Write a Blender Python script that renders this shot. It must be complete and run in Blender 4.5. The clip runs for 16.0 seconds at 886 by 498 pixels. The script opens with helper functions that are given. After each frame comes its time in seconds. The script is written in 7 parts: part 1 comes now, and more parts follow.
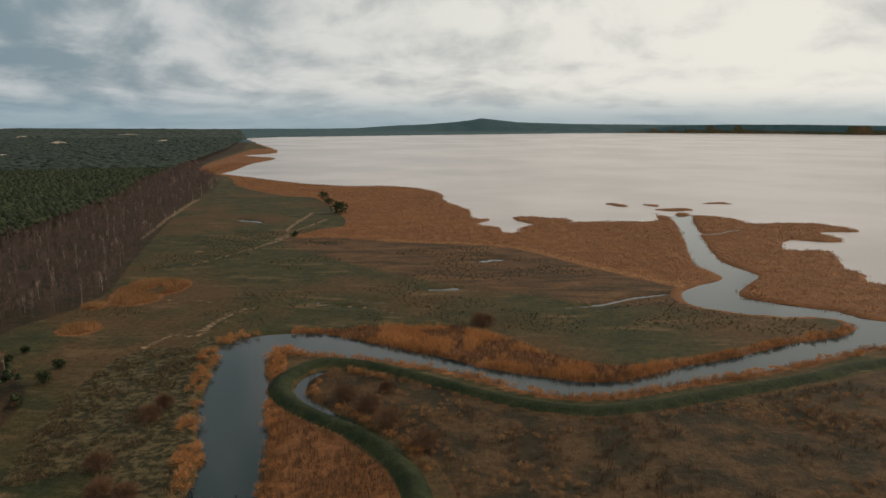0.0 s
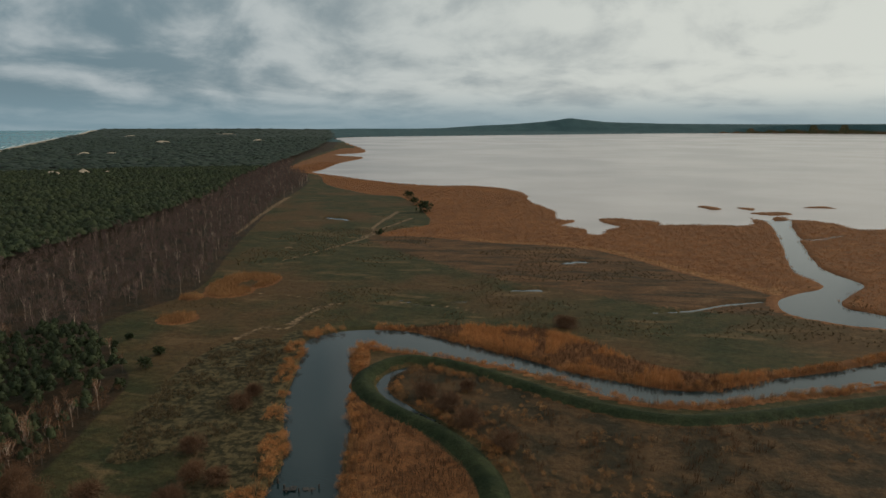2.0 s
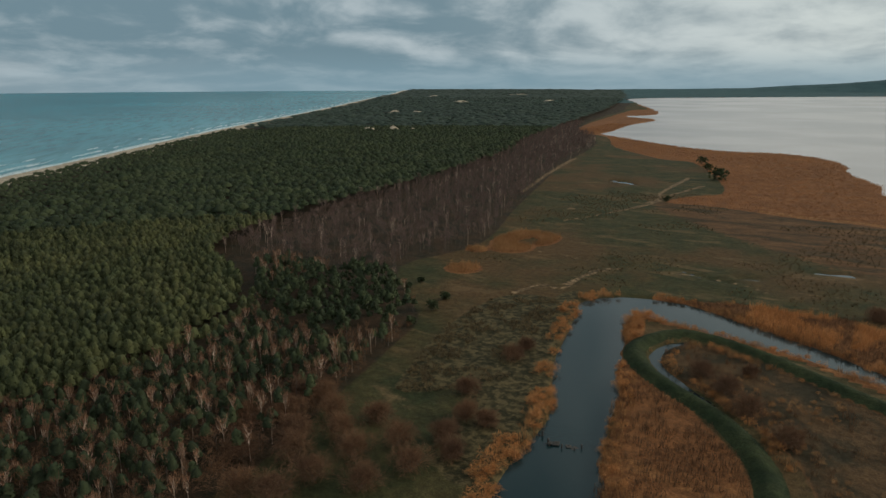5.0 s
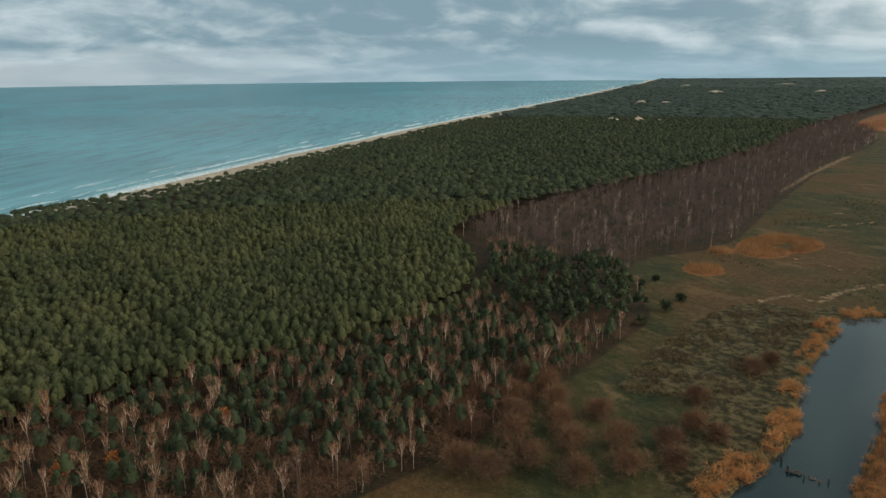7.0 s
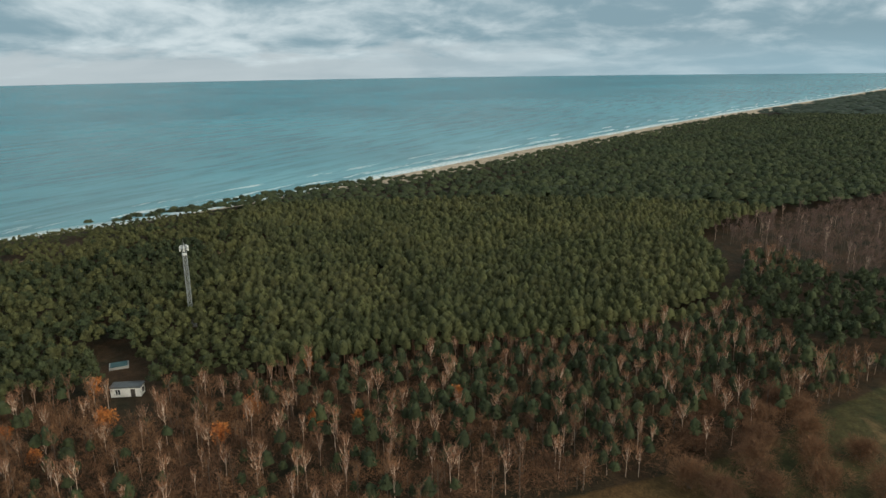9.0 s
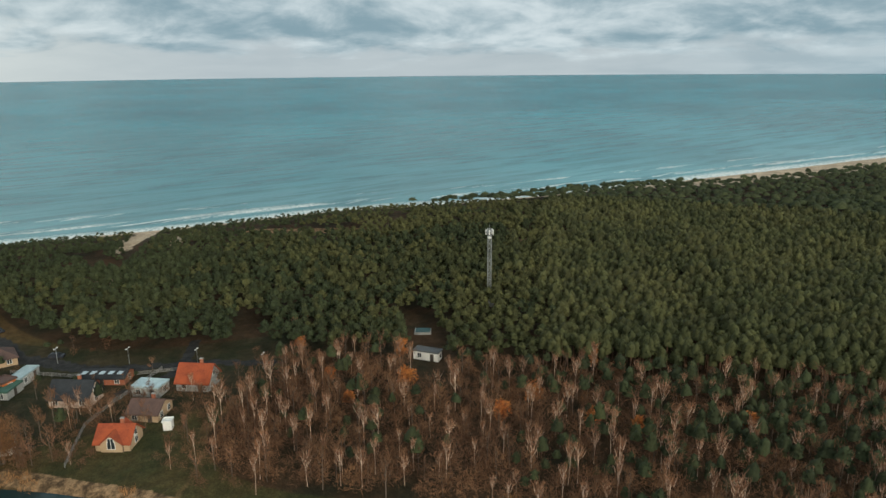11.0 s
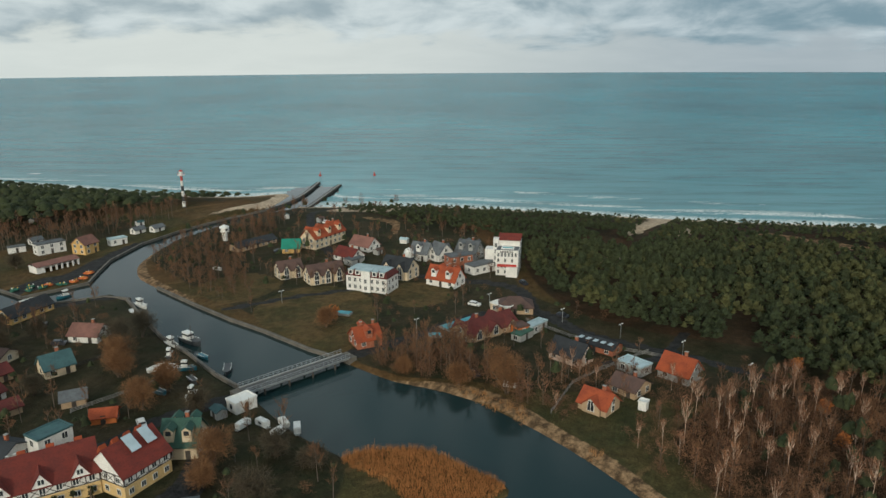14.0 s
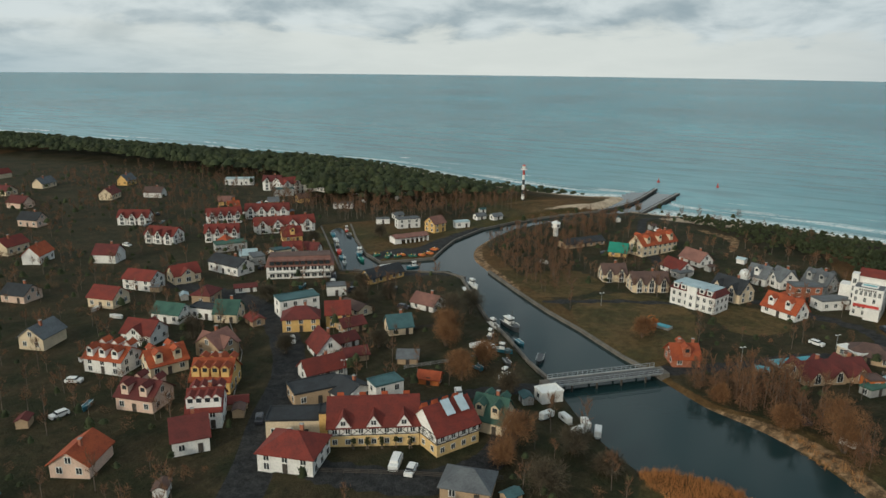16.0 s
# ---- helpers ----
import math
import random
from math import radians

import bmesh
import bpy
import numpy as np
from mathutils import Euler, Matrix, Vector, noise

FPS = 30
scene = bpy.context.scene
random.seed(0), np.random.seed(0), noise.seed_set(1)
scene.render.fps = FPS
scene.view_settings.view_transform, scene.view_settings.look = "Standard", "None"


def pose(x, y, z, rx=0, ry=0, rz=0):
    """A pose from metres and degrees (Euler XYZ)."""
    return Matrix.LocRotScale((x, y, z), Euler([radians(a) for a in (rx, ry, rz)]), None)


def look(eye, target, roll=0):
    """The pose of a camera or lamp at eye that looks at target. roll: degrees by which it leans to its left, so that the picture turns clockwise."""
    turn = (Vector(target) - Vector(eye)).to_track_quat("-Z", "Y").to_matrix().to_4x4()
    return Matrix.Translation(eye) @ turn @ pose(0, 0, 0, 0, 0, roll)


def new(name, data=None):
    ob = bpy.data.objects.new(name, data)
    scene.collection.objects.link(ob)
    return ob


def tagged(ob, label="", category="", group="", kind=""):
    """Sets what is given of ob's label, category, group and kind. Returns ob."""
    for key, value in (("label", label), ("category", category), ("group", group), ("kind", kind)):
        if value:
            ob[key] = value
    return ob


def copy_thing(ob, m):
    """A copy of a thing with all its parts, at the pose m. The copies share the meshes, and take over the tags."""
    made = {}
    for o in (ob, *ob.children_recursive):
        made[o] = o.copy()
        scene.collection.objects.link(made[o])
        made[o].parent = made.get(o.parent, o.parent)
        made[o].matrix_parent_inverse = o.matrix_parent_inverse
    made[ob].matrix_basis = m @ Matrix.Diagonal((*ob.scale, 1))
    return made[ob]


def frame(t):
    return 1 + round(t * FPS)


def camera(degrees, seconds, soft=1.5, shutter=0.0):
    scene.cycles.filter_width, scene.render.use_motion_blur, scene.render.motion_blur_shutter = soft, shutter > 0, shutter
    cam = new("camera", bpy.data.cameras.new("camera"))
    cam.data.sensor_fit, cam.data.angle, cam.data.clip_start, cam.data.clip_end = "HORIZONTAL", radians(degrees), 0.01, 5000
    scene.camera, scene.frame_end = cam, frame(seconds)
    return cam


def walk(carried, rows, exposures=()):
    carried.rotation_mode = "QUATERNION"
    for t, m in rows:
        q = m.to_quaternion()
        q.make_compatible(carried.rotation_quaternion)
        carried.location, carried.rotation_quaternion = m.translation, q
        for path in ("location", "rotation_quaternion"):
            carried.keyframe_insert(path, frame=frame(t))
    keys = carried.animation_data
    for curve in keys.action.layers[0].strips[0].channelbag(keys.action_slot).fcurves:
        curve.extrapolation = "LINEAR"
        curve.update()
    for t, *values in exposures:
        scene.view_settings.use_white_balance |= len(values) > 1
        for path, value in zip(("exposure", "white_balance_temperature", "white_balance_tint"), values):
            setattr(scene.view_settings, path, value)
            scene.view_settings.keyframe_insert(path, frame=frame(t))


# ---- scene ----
EXPO = [(0.0, -0.26, 6200, 8), (0.5, -0.36, 6100, 6), (1.5, -0.53, 5950, 3), (3.0, -0.56, 5850, 1), (5.5, -0.36, 5700, 0), (8.0, 0.1, 5800, 0), (11.0, 0.1, 5850, 1), (13.0, -0.1, 5700, 0), (16.0, -0.15, 5750, 1)]
cam = camera(64.7, 16.0)
PATH = [
    (0.0, pose(0, 0, 80, 79.45, -0.26, 1.93)),
    (0.5, pose(0, 0, 80, 79.44, -0.22, 2.60)),
    (1.0, pose(0, 0, 80, 79.45, -0.16, 4.31)),
    (1.5, pose(0, 0, 80, 79.44, -0.14, 6.34)),
    (2.0, pose(0, 0, 80, 79.42, -0.18, 8.85)),
    (2.5, pose(0, 0, 80, 79.40, -0.16, 11.59)),
    (3.0, pose(0, 0, 80, 79.22, -0.13, 14.94)),
    (5.5, pose(0, 0, 80, 75.84, 0.24, 36.71)),
    (6.0, pose(0, 0, 80, 75.73, 0.32, 41.54)),
    (6.5, pose(0, 0, 80, 75.64, 0.41, 46.40)),
    (7.0, pose(0, 0, 80, 75.59, 0.52, 51.33)),
    (7.5, pose(0, 0, 80, 75.53, 0.63, 56.29)),
    (8.0, pose(0, 0, 80, 75.47, 0.72, 61.67)),
    (8.5, pose(0, 0, 80, 75.37, 0.79, 66.35)),
    (11.0, pose(0, 0, 80, 75.17, 0.54, 96.33)),
    (11.5, pose(0, 0, 80, 75.18, 0.43, 103.08)),
    (12.0, pose(0, 0, 80, 75.16, 0.36, 109.96)),
    (12.5, pose(0, 0, 80, 75.08, 0.39, 116.96)),
    (13.0, pose(0, 0, 80, 75.04, 0.37, 124.10)),
    (13.5, pose(0, 0, 80, 74.98, 0.36, 131.22)),
    (14.0, pose(0, 0, 80, 74.96, 0.39, 137.43)),
    (14.5, pose(0, 0, 80, 74.92, 0.33, 143.81)),
    (15.0, pose(0, 0, 80, 74.92, 0.33, 150.76)),
    (15.5, pose(0, 0, 80, 74.95, 0.10, 158.23)),
    (16.0, pose(0, 0, 80, 75.09, -0.61, 164.87)),
]
walk(cam, PATH, exposures=EXPO)

# ---------------------------------------------------------------- sky and sun
SUN_AZ, SUN_EL = radians(-56), radians(18)      # azimuth from +Y towards -X, elevation
SUN_DIR = Vector((-math.sin(SUN_AZ) * math.cos(SUN_EL), math.cos(SUN_AZ) * math.cos(SUN_EL), math.sin(SUN_EL)))


class Nodes:
    """Short hand for a node tree."""

    def __init__(self, tree):
        self.t = tree
        self.t.nodes.clear()

    def n(self, kind, links=None, **props):
        node = self.t.nodes.new(kind)
        if "operation" in props:
            node.operation = props["operation"]
        if "use_clamp" in props:
            node.use_clamp = props["use_clamp"]
        if "data_type" in props:
            node.data_type, node.blend_type = props["data_type"], props["blend_type"]
        if "interpolation_type" in props:
            node.interpolation_type = props["interpolation_type"]
        if "attribute_name" in props:
            node.attribute_name = props["attribute_name"]
        for k, v in (links or {}).items():
            sock = node.inputs[k]
            if isinstance(v, bpy.types.NodeSocket):
                self.t.links.new(v, sock)
            else:
                sock.default_value = v
        return node

    def math(self, op, a, b=0.0, clamp=False):
        return self.n("ShaderNodeMath", {0: a, 1: b}, operation=op, use_clamp=clamp).outputs[0]

    def mix(self, fac, a, b, blend="MIX"):
        node = self.n("ShaderNodeMix", data_type="RGBA", blend_type=blend)
        for key, v in ((0, fac), (6, a), (7, b)):
            if isinstance(v, bpy.types.NodeSocket):
                self.t.links.new(v, node.inputs[key])
            else:
                node.inputs[key].default_value = v if key == 0 else (*v, 1)
        return node.outputs[2]

    def noise(self, vec, scale, detail=4.0, rough=0.55, dist=0.0):
        return self.n("ShaderNodeTexNoise", {"Vector": vec, "Scale": scale, "Detail": detail, "Roughness": rough, "Distortion": dist}).outputs[0]

    def ramp(self, fac, lo, hi, a=0.0, b=1.0):
        return self.n("ShaderNodeMapRange", {0: fac, 1: lo, 2: hi, 3: a, 4: b}, interpolation_type="SMOOTHSTEP").outputs[0]


def make_sky():
    w = bpy.data.worlds.new("overcast_sky")
    scene.world = w
    w.use_nodes = True
    g = Nodes(w.node_tree)
    way = g.n("ShaderNodeTexCoord").outputs["Generated"]
    sep = g.n("ShaderNodeSeparateXYZ", {0: way})
    up = g.math("MAXIMUM", g.math("ADD", sep.outputs[2], 0.02), 0.004)
    flat = g.n("ShaderNodeCombineXYZ", {0: sep.outputs[0], 1: sep.outputs[1], 2: up}).outputs[0]
    nishita = g.n("ShaderNodeTexSky", {0: flat})
    nishita.sky_type, nishita.sun_disc = "NISHITA", False
    nishita.sun_elevation, nishita.sun_rotation = SUN_EL, -SUN_AZ
    nishita.air_density, nishita.dust_density = 1.2, 3.0
    clear = nishita.outputs[0]
    clear = g.n("ShaderNodeVectorMath", {0: clear, 3: 0.055}, operation="SCALE").outputs[0]
    # a layer of cloud, flatter and closer packed towards the horizon
    rise = g.math("MULTIPLY", g.math("DIVIDE", up, g.math("ADD", up, 0.13)), 0.95)

    def layer(lift, east):
        place = g.n("ShaderNodeCombineXYZ", {0: g.math("ADD", sep.outputs[0], 0.83 * east), 1: g.math("ADD", sep.outputs[1], 0.56 * east), 2: g.math("ADD", rise, lift)}).outputs[0]
        return g.math("ADD", g.math("MULTIPLY", g.noise(place, 2.4, 3.0, 0.5, 0.2), 0.52), g.math("MULTIPLY", g.noise(place, 8.5, 6.0, 0.56, 0.3), 0.48))

    body = layer(0.0, 0.0)
    # tops and the sides towards the sun are lighter
    puff = g.math("MULTIPLY", g.math("SUBTRACT", body, layer(0.04, 0.03)), 0.95)
    # brighter towards the hidden sun and in a thin strip over the sea
    aim = g.n("ShaderNodeVectorMath", {0: way, 1: SUN_DIR}, operation="DOT_PRODUCT").outputs["Value"]
    thin = g.ramp(g.n("ShaderNodeVectorMath", {0: way, 1: (-0.15, -0.98, 0.12)}, operation="DOT_PRODUCT").outputs["Value"], 0.5, 1.0)
    glow = g.math("MAXIMUM", g.ramp(aim, -0.05, 0.85), g.math("MULTIPLY", thin, 0.40))
    dark = g.mix(glow, (0.255, 0.330, 0.365), (0.66, 0.63, 0.585))
    pale = g.mix(glow, (0.66, 0.665, 0.655), (1.02, 0.95, 0.83))
    lit = g.ramp(g.math("ADD", body, g.math("ADD", puff, g.math("MULTIPLY", glow, 0.20))), 0.36, 0.745)
    cloud = g.mix(lit, dark, pale)
    cover = g.ramp(body, 0.20, 0.33)
    colour = g.mix(cover, clear, cloud)
    seaward = g.ramp(g.n("ShaderNodeVectorMath", {0: way, 1: (-0.80, -0.60, 0.0)}, operation="DOT_PRODUCT").outputs["Value"], 0.0, 0.85)
    # open, paler sky low over the sea, below a ragged edge of cloud
    edge = g.noise(g.n("ShaderNodeCombineXYZ", {0: sep.outputs[0], 1: sep.outputs[1], 2: rise}).outputs[0], 9.0, 5.0, 0.55, 0.3)
    level = g.math("ADD", g.math("SUBTRACT", up, g.math("MULTIPLY", thin, 0.024)), g.math("MULTIPLY", g.math("SUBTRACT", edge, 0.5), 0.10))
    low = g.math("MULTIPLY", g.ramp(level, 0.050, 0.026), g.math("MULTIPLY", seaward, 0.9))
    colour = g.mix(low, colour, g.mix(thin, (0.49, 0.495, 0.495), (0.84, 0.785, 0.69)))
    haze = g.math("MULTIPLY", g.ramp(up, 0.065, 0.012), g.math("SUBTRACT", 0.75, g.math("MULTIPLY", seaward, 0.75)))
    colour = g.mix(haze, colour, (0.33, 0.43, 0.475))
    back = g.n("ShaderNodeBackground", {0: colour, 1: 1.0})
    g.n("ShaderNodeOutputWorld", {0: back.outputs[0]})


make_sky()
sun = new("sun", bpy.data.lights.new("sun", "SUN"))
sun.data.energy, sun.data.angle, sun.data.color = 2.2, radians(8), (1.0, 0.82, 0.60)
sun.matrix_world = look((0, 0, 300), Vector((0, 0, 300)) - SUN_DIR)

# ---------------------------------------------------------------- materials
def material(name, a, b, scale=1.0, fine=8.0, rough=0.8, bump=0.15, metal=0.0, vary=0.0, island=0.0, c=None, stretch=(1, 1, 1), through_light=0.0):
    """A surface of two or three mixed colours with grain at two scales. vary: by object, island: by loose piece."""
    m = bpy.data.materials.new(name)
    m.use_nodes = True
    g = Nodes(m.node_tree)
    pos = g.n("ShaderNodeNewGeometry")
    vec = g.n("ShaderNodeVectorMath", {0: pos.outputs["Position"], 1: stretch}, operation="MULTIPLY").outputs[0]
    n1, n2 = g.noise(vec, scale, 3.0), g.noise(vec, fine, 4.0, 0.65)
    colour = g.mix(g.ramp(n1, 0.32, 0.68), a, b)
    if c:
        colour = g.mix(g.ramp(n2, 0.5, 0.72), colour, c)
    value = g.ramp(n2, 0.2, 0.8, 0.72, 1.25)
    if island:
        value = g.math("MULTIPLY", value, g.ramp(pos.outputs["Random Per Island"], 0.0, 1.0, 1.0 - island, 1.0 + island))
    if vary:
        rnd = g.n("ShaderNodeObjectInfo").outputs["Random"]
        value = g.math("MULTIPLY", value, g.ramp(rnd, 0.0, 1.0, 1.0 - vary, 1.0 + vary))
    colour = g.n("ShaderNodeHueSaturation", {"Value": value, "Color": colour}).outputs[0]
    bsdf = g.n("ShaderNodeBsdfPrincipled", {"Base Color": colour, "Roughness": rough, "Metallic": metal})
    if bump:
        nb = g.n("ShaderNodeBump", {"Strength": bump, "Distance": 0.3 / fine, "Height": n2})
        m.node_tree.links.new(nb.outputs[0], bsdf.inputs["Normal"])
    out = bsdf.outputs[0]
    if through_light:
        leaf = g.n("ShaderNodeBsdfTranslucent", {0: colour})
        out = g.n("ShaderNodeMixShader", {0: through_light, 1: out, 2: leaf.outputs[0]}).outputs[0]
    g.n("ShaderNodeOutputMaterial", {0: out})
    return m


def ground_material():
    m = bpy.data.materials.new("ground")
    m.use_nodes = True
    g = Nodes(m.node_tree)
    vec = g.n("ShaderNodeNewGeometry").outputs["Position"]

    def attr(name):
        return g.n("ShaderNodeAttribute", attribute_name=name).outputs["Fac"]

    def edged(name, amount=0.5):
        return g.ramp(g.math("ADD", attr(name), g.math("MULTIPLY", g.math("SUBTRACT", tuft, 0.5), amount)), 0.4, 0.6)

    broad, mid = g.noise(vec, 0.012, 4.0), g.noise(vec, 0.09, 5.0, 0.6)
    tuft, grain = g.noise(vec, 0.45, 4.0, 0.65), g.noise(vec, 2.2, 4.0, 0.7)
    low = g.n("ShaderNodeVectorMath", {0: vec, 1: (0.35, 1.0, 1.0)}, operation="MULTIPLY").outputs[0]
    streak = g.noise(low, 0.10, 5.0, 0.6, 0.6)
    grass = g.mix(g.ramp(mid, 0.35, 0.65), (0.034, 0.037, 0.014), (0.062, 0.050, 0.019))
    grass = g.mix(g.ramp(broad, 0.45, 0.62), grass, (0.088, 0.050, 0.020))
    grass = g.mix(edged("brown", 0.8), grass, g.mix(g.ramp(streak, 0.35, 0.62), (0.050, 0.034, 0.016), (0.125, 0.060, 0.025)))
    grass = g.mix(g.math("MULTIPLY", g.ramp(streak, 0.54, 0.70), 0.6), grass, (0.17, 0.105, 0.050))
    reed = g.mix(g.ramp(mid, 0.3, 0.7), (0.145, 0.060, 0.022), (0.225, 0.094, 0.034))
    reed = g.mix(g.ramp(streak, 0.55, 0.75), reed, (0.31, 0.14, 0.050))
    colour = g.mix(edged("reed"), grass, reed)
    colour = g.mix(edged("verge", 0.6), colour, g.mix(g.ramp(tuft, 0.3, 0.7), (0.20, 0.092, 0.034), (0.30, 0.145, 0.055)))
    colour = g.mix(edged("field", 0.6), colour, g.mix(g.ramp(mid, 0.38, 0.62), (0.034, 0.026, 0.013), (0.090, 0.050, 0.022)))
    colour = g.mix(edged("tussock"), colour, g.mix(g.ramp(tuft, 0.4, 0.62), (0.034, 0.029, 0.012), (0.095, 0.069, 0.031)))
    colour = g.mix(edged("wood"), colour, g.mix(g.ramp(mid, 0.3, 0.7), (0.022, 0.020, 0.011), (0.060, 0.034, 0.018)))
    # far land: pale blue-green distance haze put into the base colour
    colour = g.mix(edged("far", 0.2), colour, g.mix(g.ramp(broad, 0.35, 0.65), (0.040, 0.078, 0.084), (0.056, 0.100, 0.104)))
    colour = g.mix(edged("lawn", 0.25), colour, g.mix(g.ramp(mid, 0.35, 0.65), (0.050, 0.044, 0.017), (0.098, 0.066, 0.028)))
    colour = g.mix(edged("green", 0.2), colour, g.mix(g.ramp(mid, 0.35, 0.65), (0.019, 0.027, 0.010), (0.034, 0.040, 0.015)))
    colour = g.mix(edged("yard", 0.5), colour, g.mix(g.ramp(mid, 0.35, 0.65), (0.022, 0.024, 0.011), (0.046, 0.036, 0.019)))
    colour = g.mix(edged("shore", 0.5), colour, g.mix(g.ramp(tuft, 0.35, 0.65), (0.085, 0.055, 0.030), (0.24, 0.155, 0.085)))
    colour = g.mix(edged("sand", 0.35), colour, g.mix(g.ramp(mid, 0.3, 0.7), (0.36, 0.275, 0.195), (0.52, 0.415, 0.30)))
    colour = g.mix(edged("road", 0.12), colour, g.mix(g.ramp(tuft, 0.2, 0.8), (0.026, 0.026, 0.027), (0.038, 0.038, 0.038)))
    colour = g.n("ShaderNodeHueSaturation", {"Value": g.math("MULTIPLY", g.ramp(grain, 0.25, 0.75, 0.62, 1.35), g.ramp(tuft, 0.25, 0.75, 0.72, 1.28)), "Color": colour}).outputs[0]
    bsdf = g.n("ShaderNodeBsdfPrincipled", {"Base Color": colour, "Roughness": 0.92, "Specular IOR Level": 0.15})
    rise = g.math("ADD", g.math("MULTIPLY", tuft, 0.8), g.math("MULTIPLY", grain, 0.35))
    nb = g.n("ShaderNodeBump", {"Strength": 0.9, "Distance": 0.6, "Height": rise})
    m.node_tree.links.new(nb.outputs[0], bsdf.inputs["Normal"])
    g.n("ShaderNodeOutputMaterial", {0: bsdf.outputs[0]})
    return m


def water_material(name, deep, rough, scale, height, stretch=(1, 1, 1), turn=0.0, foam=False, gloss=0.5):
    m = bpy.data.materials.new(name)
    m.use_nodes = True
    g = Nodes(m.node_tree)
    vec = g.n("ShaderNodeNewGeometry").outputs["Position"]
    mapping = g.n("ShaderNodeMapping", {"Vector": vec, "Rotation": (0, 0, turn), "Scale": [1 / q for q in stretch]})
    mapping.vector_type = "TEXTURE"
    wav = mapping.outputs[0]
    n1, n2, n3 = g.noise(wav, scale, 5.0, 0.6, 0.3), g.noise(wav, scale * 0.12, 3.0), g.noise(vec, 0.004, 3.0)
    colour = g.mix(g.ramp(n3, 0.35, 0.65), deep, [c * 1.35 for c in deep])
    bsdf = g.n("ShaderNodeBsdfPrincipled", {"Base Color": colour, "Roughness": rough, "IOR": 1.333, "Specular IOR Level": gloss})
    if foam:
        shore = g.n("ShaderNodeAttribute", attribute_name="shore").outputs["Fac"]
        along = g.noise(wav, 0.05, 5.0, 0.65, 1.2)
        line = g.math("ADD", shore, g.math("MULTIPLY", g.math("SUBTRACT", n2, 0.5), 26.0))
        swash = g.ramp(line, 15.0, 4.0)
        second = g.math("MULTIPLY", g.math("MULTIPLY", g.ramp(line, 20.0, 23.0), g.ramp(line, 34.0, 24.0)), g.ramp(along, 0.47, 0.56))
        third = g.math("MULTIPLY", g.math("MULTIPLY", g.ramp(line, 48.0, 50.0), g.ramp(line, 58.0, 51.0)), g.ramp(along, 0.56, 0.61))
        lace = g.ramp(g.noise(vec, 0.5, 6.0, 0.7, 0.8), 0.38, 0.56)
        white = g.math("MULTIPLY", g.math("MAXIMUM", swash, g.math("MAXIMUM", second, third)), lace, True)
        shallow = g.math("ADD", g.math("MULTIPLY", g.ramp(shore, 1000.0, 60.0), 0.55), g.math("MULTIPLY", g.ramp(shore, 140.0, 0.0), 0.35))
        # the waves' shading is painted into the colour as darker and lighter lines
        swell_shade = g.math("MULTIPLY", g.ramp(g.noise(wav, 0.045, 5.0, 0.65, 0.4), 0.36, 0.58, 0.74, 1.08), g.ramp(g.noise(vec, 0.0022, 3.0, 0.5), 0.35, 0.65, 0.86, 1.12))
        tone = g.mix(shallow, colour, (0.160, 0.320, 0.355))
        tone = g.n("ShaderNodeHueSaturation", {"Value": swell_shade, "Color": tone}).outputs[0]
        m.node_tree.links.new(g.mix(white, tone, (0.80, 0.80, 0.78)), bsdf.inputs["Base Color"])
        m.node_tree.links.new(g.ramp(white, 0.0, 1.0, rough, 0.85), bsdf.inputs["Roughness"])
    rise = g.math("ADD", g.math("MULTIPLY", n1, 0.5), n2)
    nb = g.n("ShaderNodeBump", {"Strength": 1.0, "Distance": height, "Height": rise})
    m.node_tree.links.new(nb.outputs[0], bsdf.inputs["Normal"])
    g.n("ShaderNodeOutputMaterial", {0: bsdf.outputs[0]})
    return m


GROUND = ground_material()
SEA = water_material("sea_water", (0.012, 0.135, 0.168), 0.26, 0.16, 1.6, (0.26, 1.5, 1), radians(-46), True, 0.20)
# lake: part of the bright sky's reflection is put into the pale base colour
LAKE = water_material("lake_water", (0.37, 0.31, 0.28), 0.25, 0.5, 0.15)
RIVER = water_material("river_water", (0.011, 0.024, 0.026), 0.07, 0.5, 0.03, gloss=0.42)
NEEDLES = material("pine_needles", (0.062, 0.070, 0.025), (0.099, 0.099, 0.035), 0.03, 1.5, 0.9, 0.8, island=0.30, through_light=0.35)
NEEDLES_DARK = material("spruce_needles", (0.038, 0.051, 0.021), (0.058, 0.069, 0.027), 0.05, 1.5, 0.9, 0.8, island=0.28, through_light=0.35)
# haze and shade of distance put into the colour: darker, cooler than near pines
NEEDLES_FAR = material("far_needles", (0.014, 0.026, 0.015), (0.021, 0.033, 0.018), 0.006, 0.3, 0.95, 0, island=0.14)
PINE_BARK = material("pine_bark", (0.16, 0.085, 0.05), (0.10, 0.06, 0.04), 0.6, 6.0, 0.9, 0.3)
BIRCH_BARK = material("birch_bark", (0.66, 0.50, 0.39), (0.42, 0.30, 0.22), 0.8, 5.0, 0.8, 0.2, c=(0.14, 0.11, 0.09), island=0.2)
GREY_BARK = material("grey_bark", (0.15, 0.115, 0.09), (0.09, 0.07, 0.055), 0.8, 5.0, 0.9, 0.3)
TWIGS = material("bare_twigs", (0.185, 0.090, 0.050), (0.255, 0.128, 0.068), 0.05, 2.0, 0.9, 0, island=0.35)
TWIGS_PURPLE = material("purple_twigs", (0.112, 0.070, 0.058), (0.180, 0.112, 0.090), 0.05, 2.0, 0.9, 0, island=0.3)
